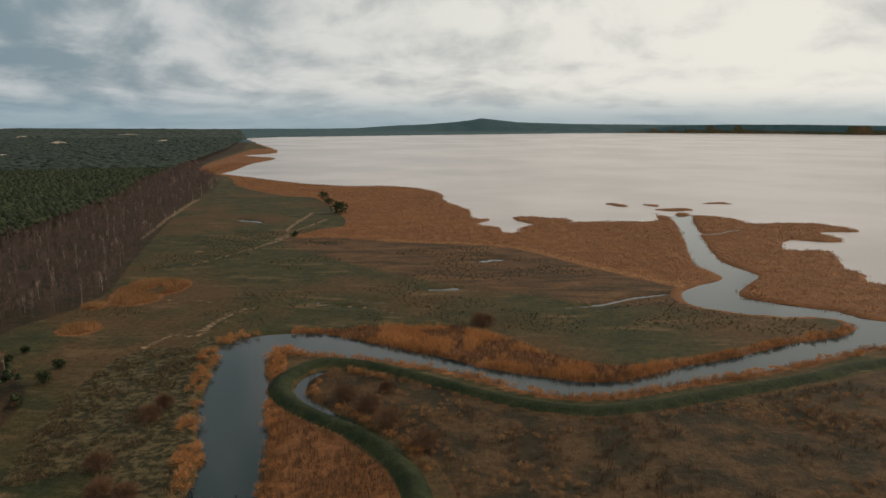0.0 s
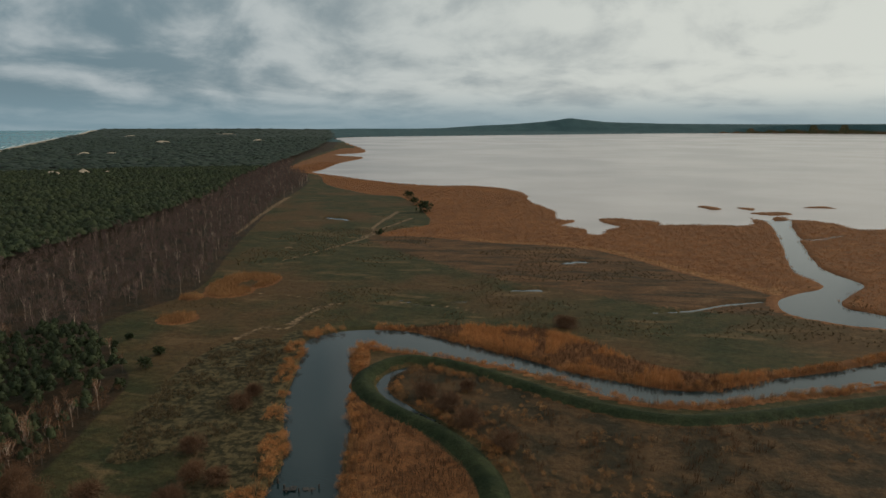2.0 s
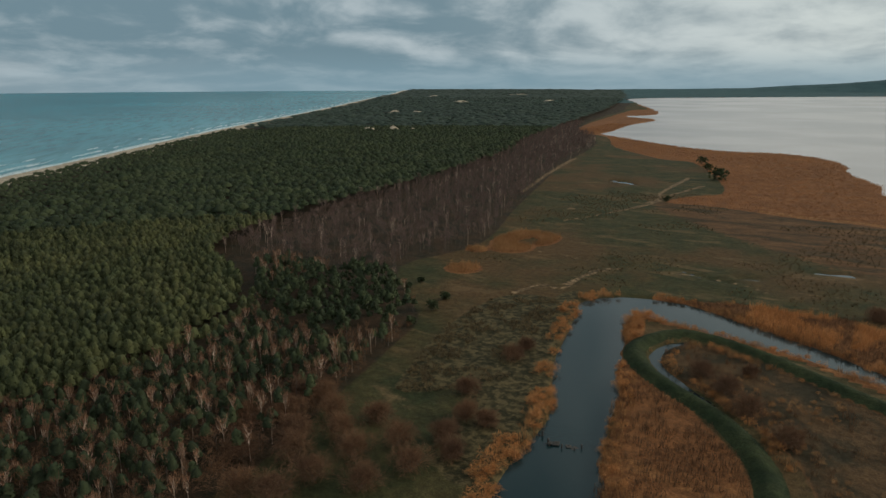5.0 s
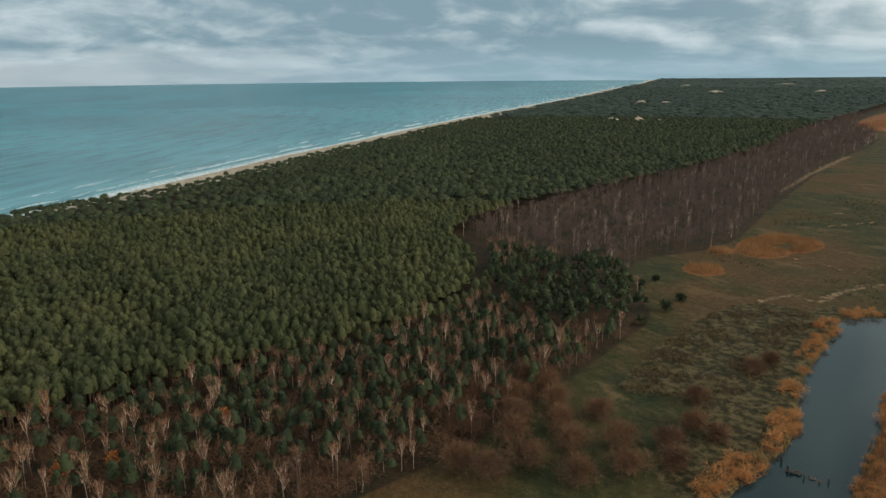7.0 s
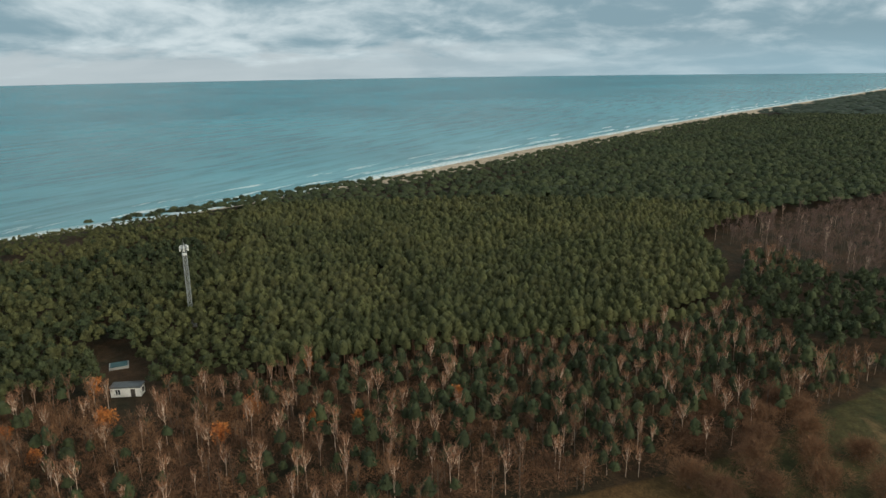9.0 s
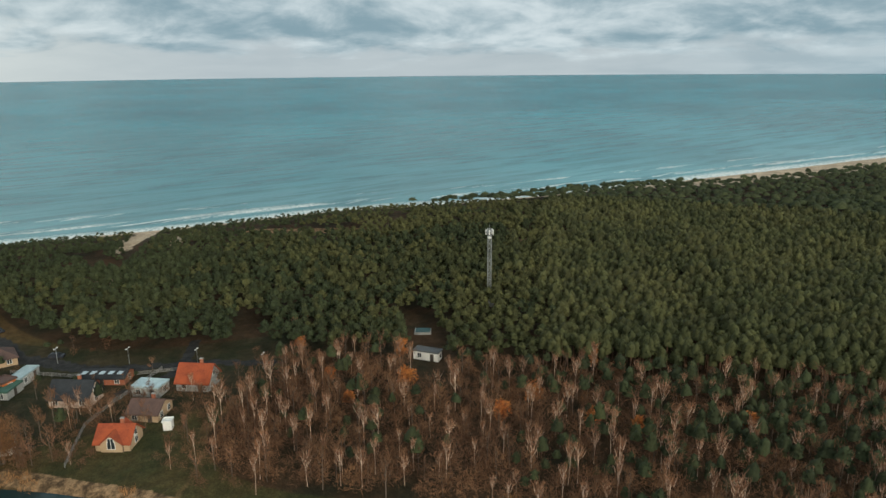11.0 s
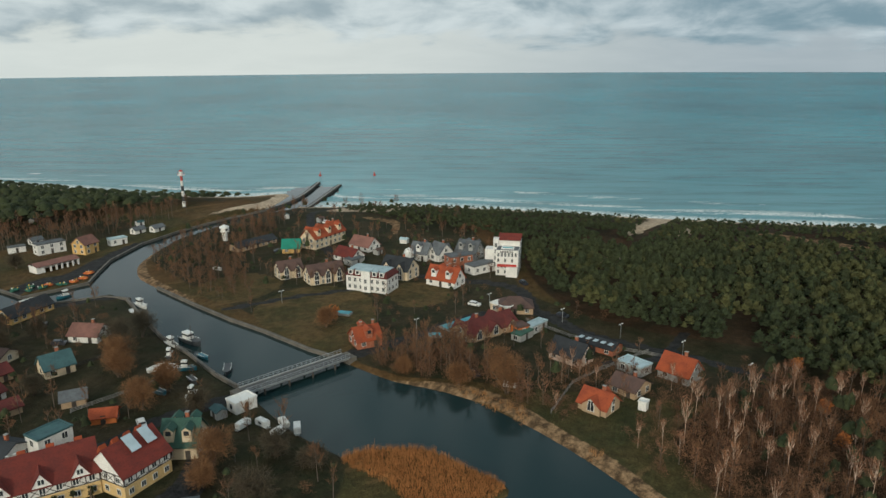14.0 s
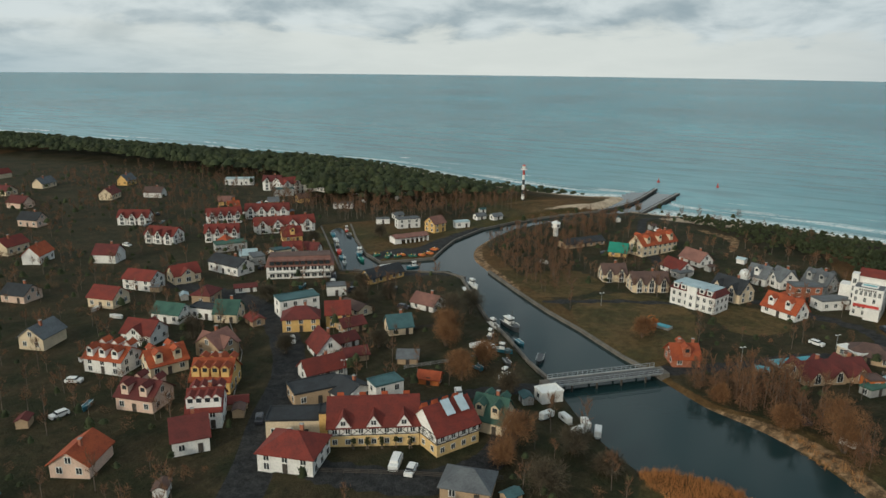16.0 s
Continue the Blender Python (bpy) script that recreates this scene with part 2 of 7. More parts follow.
OCHRE_TWIGS = material("ochre_willow_twigs", (0.155, 0.076, 0.031), (0.215, 0.107, 0.043), 0.2, 2.0, 0.9, 0, island=0.3)
RUST_LEAVES = material("rust_leaves", (0.34, 0.105, 0.022), (0.42, 0.16, 0.035), 0.4, 3.0, 0.8, 0, island=0.35)
REED = material("dry_reed", (0.265, 0.128, 0.045), (0.385, 0.200, 0.076), 0.05, 1.5, 0.85, 0, island=0.3)
GOLD = material("golden_reed", (0.40, 0.175, 0.056), (0.52, 0.240, 0.082), 0.05, 1.5, 0.85, 0, island=0.3, through_light=0.25)
RUST = material("rusty_reed", (0.27, 0.112, 0.038), (0.40, 0.175, 0.060), 0.012, 1.5, 0.85, 0, island=0.25)
REED_BROWN = material("brown_reed", (0.115, 0.056, 0.024), (0.170, 0.086, 0.038), 0.05, 1.5, 0.85, 0, island=0.3)
SEDGE = material("sedge_tussock", (0.098, 0.064, 0.027), (0.150, 0.102, 0.046), 0.1, 1.5, 0.85, 0, island=0.35)
BRUSH_BROWN = material("brown_brush", (0.115, 0.056, 0.027), (0.168, 0.083, 0.038), 0.06, 2.0, 0.9, 0, island=0.25)

# ---------------------------------------------------------------- the plan: outlines in metres
def smooth(points, closed=False, n=6):
    """A Catmull-Rom line through the corners of an outline."""
    p = [np.array(q, float) for q in points]
    out, m = [], len(p)
    for i in range(m if closed else m - 1):
        a, b, c, d = (p[j % m] if closed else p[min(max(j, 0), m - 1)] for j in (i - 1, i, i + 1, i + 2))
        for k in range(n):
            t = k / n
            out.append(0.5 * (2 * b + (c - a) * t + (2 * a - 5 * b + 4 * c - d) * t * t + (3 * b - a - 3 * c + d) * t ** 3))
    if not closed:
        out.append(p[-1])
    return np.array(out)


def line_distance(P, line, far=60.0):
    """The distance of the points from an open line, at most far."""
    line = np.asarray(line, float)
    out = np.full(len(P), far)
    lo, hi = line.min(0) - far, line.max(0) + far
    idx = np.nonzero(((P > lo) & (P < hi)).all(1))[0]
    for i in range(0, len(idx), 20000):
        k = idx[i:i + 20000]
        Q, best = P[k], np.full(len(k), far * far)
        for a, b in zip(line[:-1], line[1:]):
            d = b - a
            t = np.clip(((Q - a) @ d) / max(d @ d, 1e-9), 0, 1)
            e = Q - a - t[:, None] * d
            best = np.minimum(best, (e * e).sum(1))
        out[k] = np.sqrt(best)
    return out


def inside(P, loop):
    loop = np.asarray(loop, float)
    res = np.zeros(len(P), bool)
    lo, hi = loop.min(0), loop.max(0)
    idx = np.nonzero(((P >= lo) & (P <= hi)).all(1))[0]
    Q, r = P[idx], np.zeros(len(idx), bool)
    for a, b in zip(loop, np.roll(loop, -1, 0)):
        if a[1] == b[1]:
            continue
        cross = ((a[1] > Q[:, 1]) != (b[1] > Q[:, 1])) & (Q[:, 0] < (b[0] - a[0]) * (Q[:, 1] - a[1]) / (b[1] - a[1]) + a[0])
        r ^= cross
    res[idx] = r
    return res


def depth_in(P, loop, far=60.0):
    """How deep the points lie within a closed outline; negative outside."""
    d = line_distance(P, np.vstack([loop, loop[:1]]), far)
    return np.where(inside(P, loop), d, -d)


def ribbon(P, rows, n=6):
    """How deep the points lie within a band: rows of x, y, width."""
    line = smooth([r[:3] for r in rows], n=n)
    best = np.full(len(P), -60.0)
    lo, hi = line[:, :2].min(0) - 60, line[:, :2].max(0) + 60
    idx = np.nonzero(((P > lo) & (P < hi)).all(1))[0]
    Q, r = P[idx], np.full(len(idx), -60.0)
    for a, b in zip(line[:-1], line[1:]):
        d = b[:2] - a[:2]
        t = np.clip(((Q - a[:2]) @ d) / max(d @ d, 1e-9), 0, 1)
        e = Q - a[:2] - t[:, None] * d
        r = np.maximum(r, (a[2] + t * (b[2] - a[2])) / 2 - np.sqrt((e * e).sum(1)))
    best[idx] = r
    return best


COAST = smooth([(-3400, 4900), (-2311, 3189), (-1746, 2216), (-1296, 1456), (-924, 790), (-707, 432), (-632, 307), (-545, 180), (-476, 75),
                (-415, -27), (-382, -103), (-332, -178), (-296, -240), (-262, -295), (-226, -330), (-206, -352), (-222, -388), (-196, -402), (-154, -452),
                (-112, -535), (-83, -577), (38, -680), (600, -1150), (2400, -2650), (4600, -4400)], n=4)
SEA_LOOP = np.vstack([COAST, [(4600, -9000), (-9000, -9000), (-9000, 9000), (-3400, 9000)]])
NORTH_BANK = [(-58, 112), (-60, 135), (-62, 151), (-73, 178), (-78, 200), (-83, 220), (-87, 236), (-80, 247), (-69, 252), (-56, 253), (-42, 248), (-25, 239),
              (-8, 229), (7, 219), (25, 212), (42, 208), (55, 213), (70, 222), (93, 233), (118, 248), (144, 260), (155, 271)]
SPIT_BANK = [(155, 280), (146, 286), (134, 285), (114, 291), (100, 304), (103, 326), (117, 342), (134, 359), (130, 385), (132, 404), (138, 430), (148, 470), (163, 537), (172, 590)]
EAST_BANK = [(193, 600), (182, 560), (165, 490), (159, 462), (148, 405), (153, 375), (152, 360), (136, 338), (128, 318), (144, 304), (159, 295), (171, 281), (230, 262), (330, 300)]
SOUTH_BANK = [(340, 280), (230, 246), (151, 246), (134, 239), (109, 226), (86, 215), (66, 207), (43, 197), (23, 198), (7, 209), (-8, 218), (-23, 223), (-43, 228),
              (-58, 232), (-66, 233), (-66, 221), (-58, 196), (-56, 184), (-51, 168), (-47, 150), (-43, 132), (-38, 112)]
MARSH_RIVER = np.vstack([smooth(b, n=4) for b in (NORTH_BANK, SPIT_BANK, EAST_BANK, SOUTH_BANK)])
TOWN_RIVER = [(-240, -385, 24), (-200, -353, 16), (-162, -338, 14), (-128, -327, 13), (-110, -316, 13), (-97, -303, 13), (-87, -290, 14), (-80, -272, 16), (-81, -255, 14), (-81.5, -245, 14), (-81, -225, 18), (-81, -203, 22), (-83, -186, 24),
              (-84, -164, 27), (-86, -148, 29), (-87, -128, 33), (-92, -103, 38), (-88, -60, 34), (-66, 0, 30), (-52, 60, 24), (-48, 100, 19), (-48, 122, 18)]
HARBOUR = [(-70, -256), (-32, -266), (-33, -300), (-35, -338), (-40, -345), (-44, -318), (-44, -290), (-48, -274), (-72, -275), (-84, -270)]
LAKE_SHORE = smooth([(5200, 3000), (2453, 4150), (1708, 4450), (846, 4300), (-340, 3378), (-850, 2900), (-740, 2442), (-456, 1707), (-479, 1516), (-385, 1420), (-381, 1234), (-358, 1060),
                     (-354, 1009), (-266, 921), (-205, 868), (-143, 836), (-85, 840), (-32, 778), (-21, 696), (3, 623), (6, 576), (19, 566), (8, 538), (24, 524), (29, 500), (36, 501), (42, 525), (55, 538),
                     (98, 559), (152, 562), (163, 608), (172, 590), (189, 586), (200, 599), (222, 580), (226, 551), (254, 551), (275, 558), (286, 546), (292, 519), (257, 512), (262, 487), (248, 470), (222, 478), (207, 458), (203, 441), (224, 437), (222, 419), (211, 386), (213, 368), (209, 346), (300, 330)], n=4)
LAKE_LOOP = np.vstack([LAKE_SHORE, [(1200, 420), (5200, 900)]])
ISLETS = [[(37, 574), (47, 584), (82, 573), (83, 554), (59, 537), (46, 550)], [(133, 676), (146, 655), (155, 667), (143, 688)], [(168, 679), (177, 656), (184, 674)], [(168, 636), (187, 625), (209, 641), (189, 649)], [(185, 614), (195, 606), (181, 569), (177, 588)],
          [(186, 586), (200, 601), (222, 582), (226, 553), (275, 560), (292, 519), (215, 532), (174, 502), (169, 525)], [(228, 690), (250, 700), (262, 688), (240, 684)]]
DYKE = [(250, 262), (141, 228), (112, 214), (80, 200), (52, 188), (33, 184), (13, 190), (-7, 203), (-26, 215), (-42, 220), (-51, 216), (-56, 201), (-51, 188), (-40, 177), (-26, 166), (-16, 153), (-10, 138), (-6, 110), (0, 60)]
# woodland: outlines of the pine wood and of the bare strip at its edge
WOOD_EDGE = [(-3000, 4800), (-1300, 4100), (-864, 2780), (-571, 1786), (-520, 1500), (-422, 1090), (-310, 870), (-257, 631), (-194, 402), (-164, 300), (-172, 240), (-130, 192), (-121, 166), (-112, 128), (-104, 90),
             (-104, 30), (-112, -10), (-116, -50), (-132, -68), (-160, -66), (-178, -64), (-178, -100), (-174, -118), (-182, -140), (-196, -164), (-240, -215), (-276, -256)]
WOOD_LOOP = np.vstack([smooth(WOOD_EDGE, n=4), COAST[::-1][(COAST[::-1][:, 1] > -250)]])
PINE_EDGE = [(-1400, 4300), (-890, 2780), (-610, 1786), (-530, 1450), (-448, 1080), (-382, 800), (-340, 681), (-296, 456), (-271, 237), (-208, 182), (-176, 160), (-162, 118), (-170, 60), (-174, 0), (-178, -62)]


def fractal(P, size, seed, octaves=3):
    """Cheap value noise on a lattice, in -1 to 1."""
    rng = np.random.RandomState(seed)
    table = rng.uniform(-1, 1, (257, 257))
    out, amp, tot = np.zeros(len(P)), 1.0, 0.0
    for o in range(octaves):
        q = P / size * 2 ** o + 37.7 * o
        i = np.floor(q).astype(int)
        f = q - i
        f = f * f * (3 - 2 * f)
        a, b = i[:, 0] % 256, i[:, 1] % 256
        v = (table[a, b] * (1 - f[:, 0]) + table[a + 1, b] * f[:, 0]) * (1 - f[:, 1]) + (table[a, b + 1] * (1 - f[:, 0]) + table[a + 1, b + 1] * f[:, 0]) * f[:, 1]
        out, tot, amp = out + amp * v, tot + amp, amp * 0.5
    return out / tot


REED_EDGE = smooth([(-560, 1830), (-430, 1110), (-330, 960), (-273, 825), (-227, 763), (-184, 715), (-154, 705), (-109, 593), (-92, 523), (-108, 495), (-117, 465), (-86, 464), (-46, 451), (-9, 445), (24, 435), (43, 414), (67, 378), (84, 355), (104, 329)], n=4)
REED_LOOP = np.vstack([REED_EDGE, [(172, 420), (200, 600), (60, 700), (0, 900), (-300, 1100), (-300, 1500), (-400, 2000)]])
BROWN_MEADOW = [(-46, 455), (24, 440), (104, 335), (110, 300), (60, 300), (20, 320), (-30, 350), (-100, 420), (-120, 462)]
EAST_MARSH = [(128, 318), (171, 280), (400, 290), (600, 420), (300, 600), (150, 600), (140, 400)]
NORTH_STRIP = [(-52, 253), (-38, 262), (-20, 262), (0, 262), (15, 250), (30, 232), (50, 222), (75, 226), (60, 212), (42, 206), (7, 217), (-25, 237)]
WEST_STRIP = [(-56, 112), (-72, 112), (-84, 150), (-90, 190), (-97, 240), (-86, 246), (-78, 246), (-84, 230), (-74, 180), (-60, 140)]
SOUTH_FIELD = [(250, 255), (141, 222), (112, 208), (80, 195), (52, 184), (33, 180), (13, 186), (-7, 199), (-26, 211), (-46, 212), (-46, 192), (-20, 168), (-2, 140), (5, 60), (120, 20), (400, 150)]
ISLE_FIELD = [(-62, 230), (-54, 200), (-48, 184), (-28, 162), (-14, 140), (-10, 100), (-36, 100), (-46, 150), (-55, 185), (-64, 215)]
TUSSOCKS = [(-101, 138), (-106, 152), (-114, 180), (-116, 222), (-103, 234), (-91, 226), (-87, 195), (-84, 178), (-79, 160), (-90, 144)]
REED_RINGS = [(-154, 316, 9, 20), (-148, 328, 14, 8), (-139, 320, 7, 14), (-147, 298, 11, 12), (-159, 285, 6, 5), (-147, 252, 8, 9)]
RING_POOL = (-145, 314, 5, 8)
LAWNS = [[(-96, -183), (-99, -156), (-116, -160), (-128, -172), (-140, -196), (-128, -215), (-104, -208)], [(-96, -222), (-106, -215), (-124, -224), (-122, -246), (-100, -244)],
         [(-140, -172), (-158, -168), (-166, -184), (-150, -196)]]
TOWN = [(-205, -190), (-180, -150), (-180, -105), (-196, -60), (-160, -62), (-135, -90), (-115, -120), (-102, -150), (-100, -290), (-130, -320), (-200, -340), (-250, -280)]
WEST_TOWN = [(-64, -100), (-74, -160), (-72, -250), (-30, -262), (-32, -350), (-120, -345), (-90, -420), (0, -560), (200, -700), (300, -300), (120, -60)]
ROADS = [[(24, -70, 8), (6, -122, 9), (0, -150, 9), (-6, -175, 9), (-6, -200, 9), (-2, -222, 9), (8, -243, 8), (30, -262, 8)], [(-5, -158, 5), (-30, -148, 5), (-50, -152, 5), (-72, -151, 5)], [(-10, -126, 8), (-28, -118, 9), (-44, -122, 7), (-56, -140, 5)],
         [(-102, -152, 6), (-128, -150, 5), (-150, -150, 5), (-168, -140, 6), (-165, -118, 4.5), (-168, -100, 4), (-172, -85, 3.5), (-173, -65, 3)], [(-170, -142, 5), (-182, -163, 5), (-165, -200, 5), (-160, -245, 5), (-190, -310, 4), (-225, -325, 3)],
         [(-96, -212, 3.5), (-122, -206, 3), (-140, -200, 3), (-165, -200, 3)], [(-150, -101, 3), (-164, -92, 3), (-186, -96, 3)], [(-47, -282, 7), (-58, -287, 12), (-70, -288, 12), (-80, -300, 8), (-100, -318, 5), (-130, -333, 4)], [(-34, -248, 6), (-60, -256, 5), (-78, -240, 4), (-74, -165, 4)]]
TRACKS = [[(-216, 452, 3), (-245, 576, 4), (-265, 679, 5)], [(-162, 409, 1.6), (-139, 414, 2), (-130, 430, 2), (-126, 458, 2), (-119, 507, 3), (-111, 552, 3.5)], [(-113, 231, 2), (-108, 247, 1.6), (-99, 247, 1.6), (-98, 275, 1.4), (-92, 285, 1.4)],
          [(-101, 252, 1.6), (-97, 270, 1.4), (-90, 285, 1.4), (-76, 291, 1.4), (-48, 291, 1.4), (-27, 280, 1.2)], [(-150, 372, 2), (-129, 430, 2), (-122, 470, 2.5), (-130, 508, 3), (-131, 592, 4)], [(-160, 300, 1.4), (-120, 296, 1.2), (-97, 290, 1.2)]]
SANDS = [[(-150, -350), (-182, -354), (-205, -364), (-222, -384), (-214, -386), (-198, -371), (-176, -361)], [(-243, -161), (-232, -158), (-234, -150), (-244, -152)], [(-290, -160), (-312, -158), (-310, -151), (-288, -153)],
         [(-276, -177), (-318, -187), (-316, -177), (-276, -170)],
         [(-240, -300), (-215, -322), (-205, -316), (-232, -285)]]
BANK_STONES = [[(-99, -138, 2), (-104, -127, 4), (-111, -117, 5), (-114, -104, 5), (-112, -86, 4), (-110, -70, 4), (-104, -50, 4)], [(-91, -228, 2), (-90, -250, 3), (-89, -268, 5), (-93, -286, 6), (-101, -298, 5), (-120, -317, 4), (-150, -329, 3)], [(-200, -252, 2), (-212, -268, 5), (-208, -285, 4)],
               [(-320, -134, 8), (-322, -100, 10), (-324, -62, 8)], [(-316, -2, 5), (-342, 44, 5)]]
DITCH = [(-10, 204, 0.5), (-24, 211, 1.6), (-40, 215.5, 1.8), (-48, 209, 2.6), (-49.5, 198, 3.0), (-46, 190, 2.6), (-38, 182, 2.6), (-27, 171.5, 2.4), (-18, 160, 2.2), (-12, 150, 1.6)]
TOWN_REEDS = [(-71, -111), (-78, -110), (-87, -102), (-89, -92), (-89, -78), (-72, -84), (-72, -97), (-70, -107)]
DUNES = [(-640, 822, 16, 9), (-614, 846, 12, 9), (-588, 858, 9, 8), (-922, 1278, 18, 16), (-883, 1312, 20, 14), (-1139, 1934, 34, 30), (-931, 2145, 26, 30), (-1448, 2985, 60, 50), (-1600, 2500, 30, 40)]
PONDS = [[(8, 392, 4), (18, 398, 6), (22, 396, 3)], [(-16, 324, 4), (-5, 326, 5)], [(43, 295, 1.5), (59, 300, 2.2), (71, 309, 1.6), (78, 314, 2.6), (95, 322, 2.2)], [(166, 510, 4), (178, 502, 3), (215, 530, 3), (256, 536, 3)], [(-182, 547, 4), (-172, 543, 7), (-156, 534, 4)], [(-66, 299, 1), (-55, 292, 1.6), (-44, 290, 1)], [(-44, 300, 2), (-36, 301, 2.4)]]
LEVEL = -0.5


def waters(P):
    """How deep the points lie within the sea, the rivers and the lake."""
    sea = depth_in(P, SEA_LOOP, 160.0)
    river = np.maximum(np.maximum(depth_in(P, MARSH_RIVER), ribbon(P, TOWN_RIVER)), depth_in(P, np.array(HARBOUR, float)))
    for rows in [DITCH] + PONDS:
        river = np.maximum(river, ribbon(P, rows))
    river = np.minimum(river, -depth_in(P, smooth(TOWN_REEDS, True, 3)))
    lake = depth_in(P, LAKE_LOOP)
    for islet in ISLETS:
        lake = np.minimum(lake, -depth_in(P, smooth(islet, True, 3)))
    ragged = fractal(P, 14.0, 5, 3)
    return sea, river + 0.8 * ragged * (river > -4) * (P[:, 1] > 90), lake + 3.0 * ragged * (lake > -10)


def ground_height(P, sea, river, lake):
    """The height of the ground at the points."""
    r, yaw = np.hypot(P[:, 0], P[:, 1]), np.degrees(np.arctan2(-P[:, 0], P[:, 1]))
    z = 0.35 * fractal(P, 22.0, 1) + 0.3
    inland = np.clip(-sea, 0, 160)
    z += np.interp(inland, [0, 6, 22, 34, 60, 110], [-0.9, 0.0, 1.2, 2.4, 2.0, 0.0]) + 0.8 * fractal(P, 40.0, 2) * np.interp(inland, [15, 35, 90, 150], [0, 1, 1, 0.2])
    fresh = np.maximum(river, lake)
    z = np.where(fresh > -1.6, np.minimum(z, LEVEL - 0.05 - 0.55 * fresh), z)
    z = np.where(sea > 0, LEVEL - 0.1 - 0.06 * np.minimum(sea, 40), z)
    ridge = ribbon(P, [(*q, 0.0) for q in DYKE])
    z = np.where(ridge > -4.0, np.maximum(z, np.interp(-ridge, [0, 1.3, 4.0], [1.9, 1.7, -0.3])), z)
    for x, y, a, b in DUNES:
        z += 13 * np.exp(-((P[:, 0] - x) / a) ** 2 - ((P[:, 1] - y) / b) ** 2)
    # low hills beyond the lake
    hill = np.interp(yaw, [-90, -32, -24, -16, -8, -4, -1.2, 0.6, 3, 6, 9, 20], [40, 48, 52, 46, 50, 60, 86, 60, 40, 26, 8, 0]) + 8 * fractal(P, 700.0, 7)
    z += hill * np.clip((r - 4450) / 250, 0, 1) * (yaw > -100) * (yaw < 20) * (lake < 0)
    ridge = np.interp(yaw, [-100, -32, -20, -8, 0, 6, 12, 30], [58, 56, 42, 36, 26, 12, 2, 0]) + 5 * fractal(P, 1500.0, 9)
    z = np.where((r > 7000) & (yaw > -100) & (yaw < 34), np.maximum(z, ridge * np.clip((r - 7000) / 1000, 0, 1)), z)
    return z


def sand_at(P, sea):
    wide = np.interp(P[:, 1], [-60, 60, 130, 300], [7, 8, 40, 48])
    m = np.clip((wide + 4 + sea) / 6, 0, 1)
    for loop in SANDS:
        m = np.maximum(m, np.clip(depth_in(P, smooth(loop, True, 3), 20) / 3 + 0.5, 0, 1))
    return m


def mask(P, loop, soft=4.0):
    return np.clip(depth_in(P, smooth(loop, True, 3), 30.0) / soft + 0.5, 0, 1)


def covers(P, sea, river, lake):
    """What grows or lies on the ground at the points, and the far haze: values from 0 to 1 by name."""
    out = {}
    reed = np.clip(depth_in(P, REED_LOOP, 30.0) / 5 + 0.5, 0, 1)
    for loop in (EAST_MARSH, NORTH_STRIP, SOUTH_FIELD, ISLE_FIELD):
        reed = np.maximum(reed, mask(P, loop))
    reed = np.maximum(reed, ((lake > -14) & (P[:, 1] > 0) & (np.hypot(P[:, 0], P[:, 1]) < 2300)) * 1.0)
    reed = np.maximum(reed, ((depth_in(P, MARSH_RIVER, 10.0) > -5) & (P[:, 1] > 160) & (P[:, 0] > -66)) * 0.9)
    for x, y, a, b in REED_RINGS:
        reed = np.maximum(reed, np.clip(3 - 2.4 * np.hypot((P[:, 0] - x) / a, (P[:, 1] - y) / b), 0, 1))
    x, y, a, b = RING_POOL
    out["reed"] = reed * (np.hypot((P[:, 0] - x) / a, (P[:, 1] - y) / b) > 1)
    out["brown"] = np.clip(depth_in(P, smooth(BROWN_MEADOW, True, 3), 60.0) / 30 + 0.5, 0, 1)
    rim = depth_in(P, REED_LOOP, 30.0)
    out["verge"] = np.clip(np.minimum(rim, 12 - rim) / 4, 0, 0.8) * (P[:, 1] < 470) * (P[:, 1] > 325) * (P[:, 0] > -60) * (P[:, 0] < 110)
    out["field"] = mask(P, SOUTH_FIELD, 6.0) * 0.95
    out["tussock"] = np.maximum(mask(P, TUSSOCKS), mask(P, WEST_STRIP))
    out["wood"] = np.clip(depth_in(P, WOOD_LOOP, 30.0) / 5 + 0.5, 0, 1)
    lawn = np.zeros(len(P))
    for loop in LAWNS:
        lawn = np.maximum(lawn, mask(P, loop, 2.0))
    out["lawn"] = lawn
    out["green"] = np.clip((4.0 + ribbon(P, [(*q, 0.0) for q in DYKE])) / 1.2, 0, 1)
    out["yard"] = np.clip(mask(P, TOWN) + mask(P, WEST_TOWN), 0, 1) * (lawn < 0.5)
    road = np.zeros(len(P))
    for rows in ROADS:
        road = np.maximum(road, np.clip(ribbon(P, rows) / 0.8 + 0.5, 0, 1))
    out["road"] = road
    shore = np.zeros(len(P))
    for rows in BANK_STONES + TRACKS:
        shore = np.maximum(shore, np.clip(ribbon(P, rows) / 2 + 0.5, 0, 1))
    out["shore"] = shore
    dune = np.max([np.exp(-((P[:, 0] - x) / a) ** 2 - ((P[:, 1] - y) / b) ** 2) for x, y, a, b in DUNES], 0)
    out["sand"] = np.maximum(sand_at(P, sea), np.clip(dune * 2.2 - 0.25, 0, 1))
    r = np.hypot(P[:, 0], P[:, 1])
    fen = (lake > -58) & (r > 900) & (lake < 2) & (sea < -160) & (r < 2300)
    out["reed"] = np.where(fen, 1.0, out["reed"])
    out["wood"] = np.where(fen, 0.0, out["wood"])
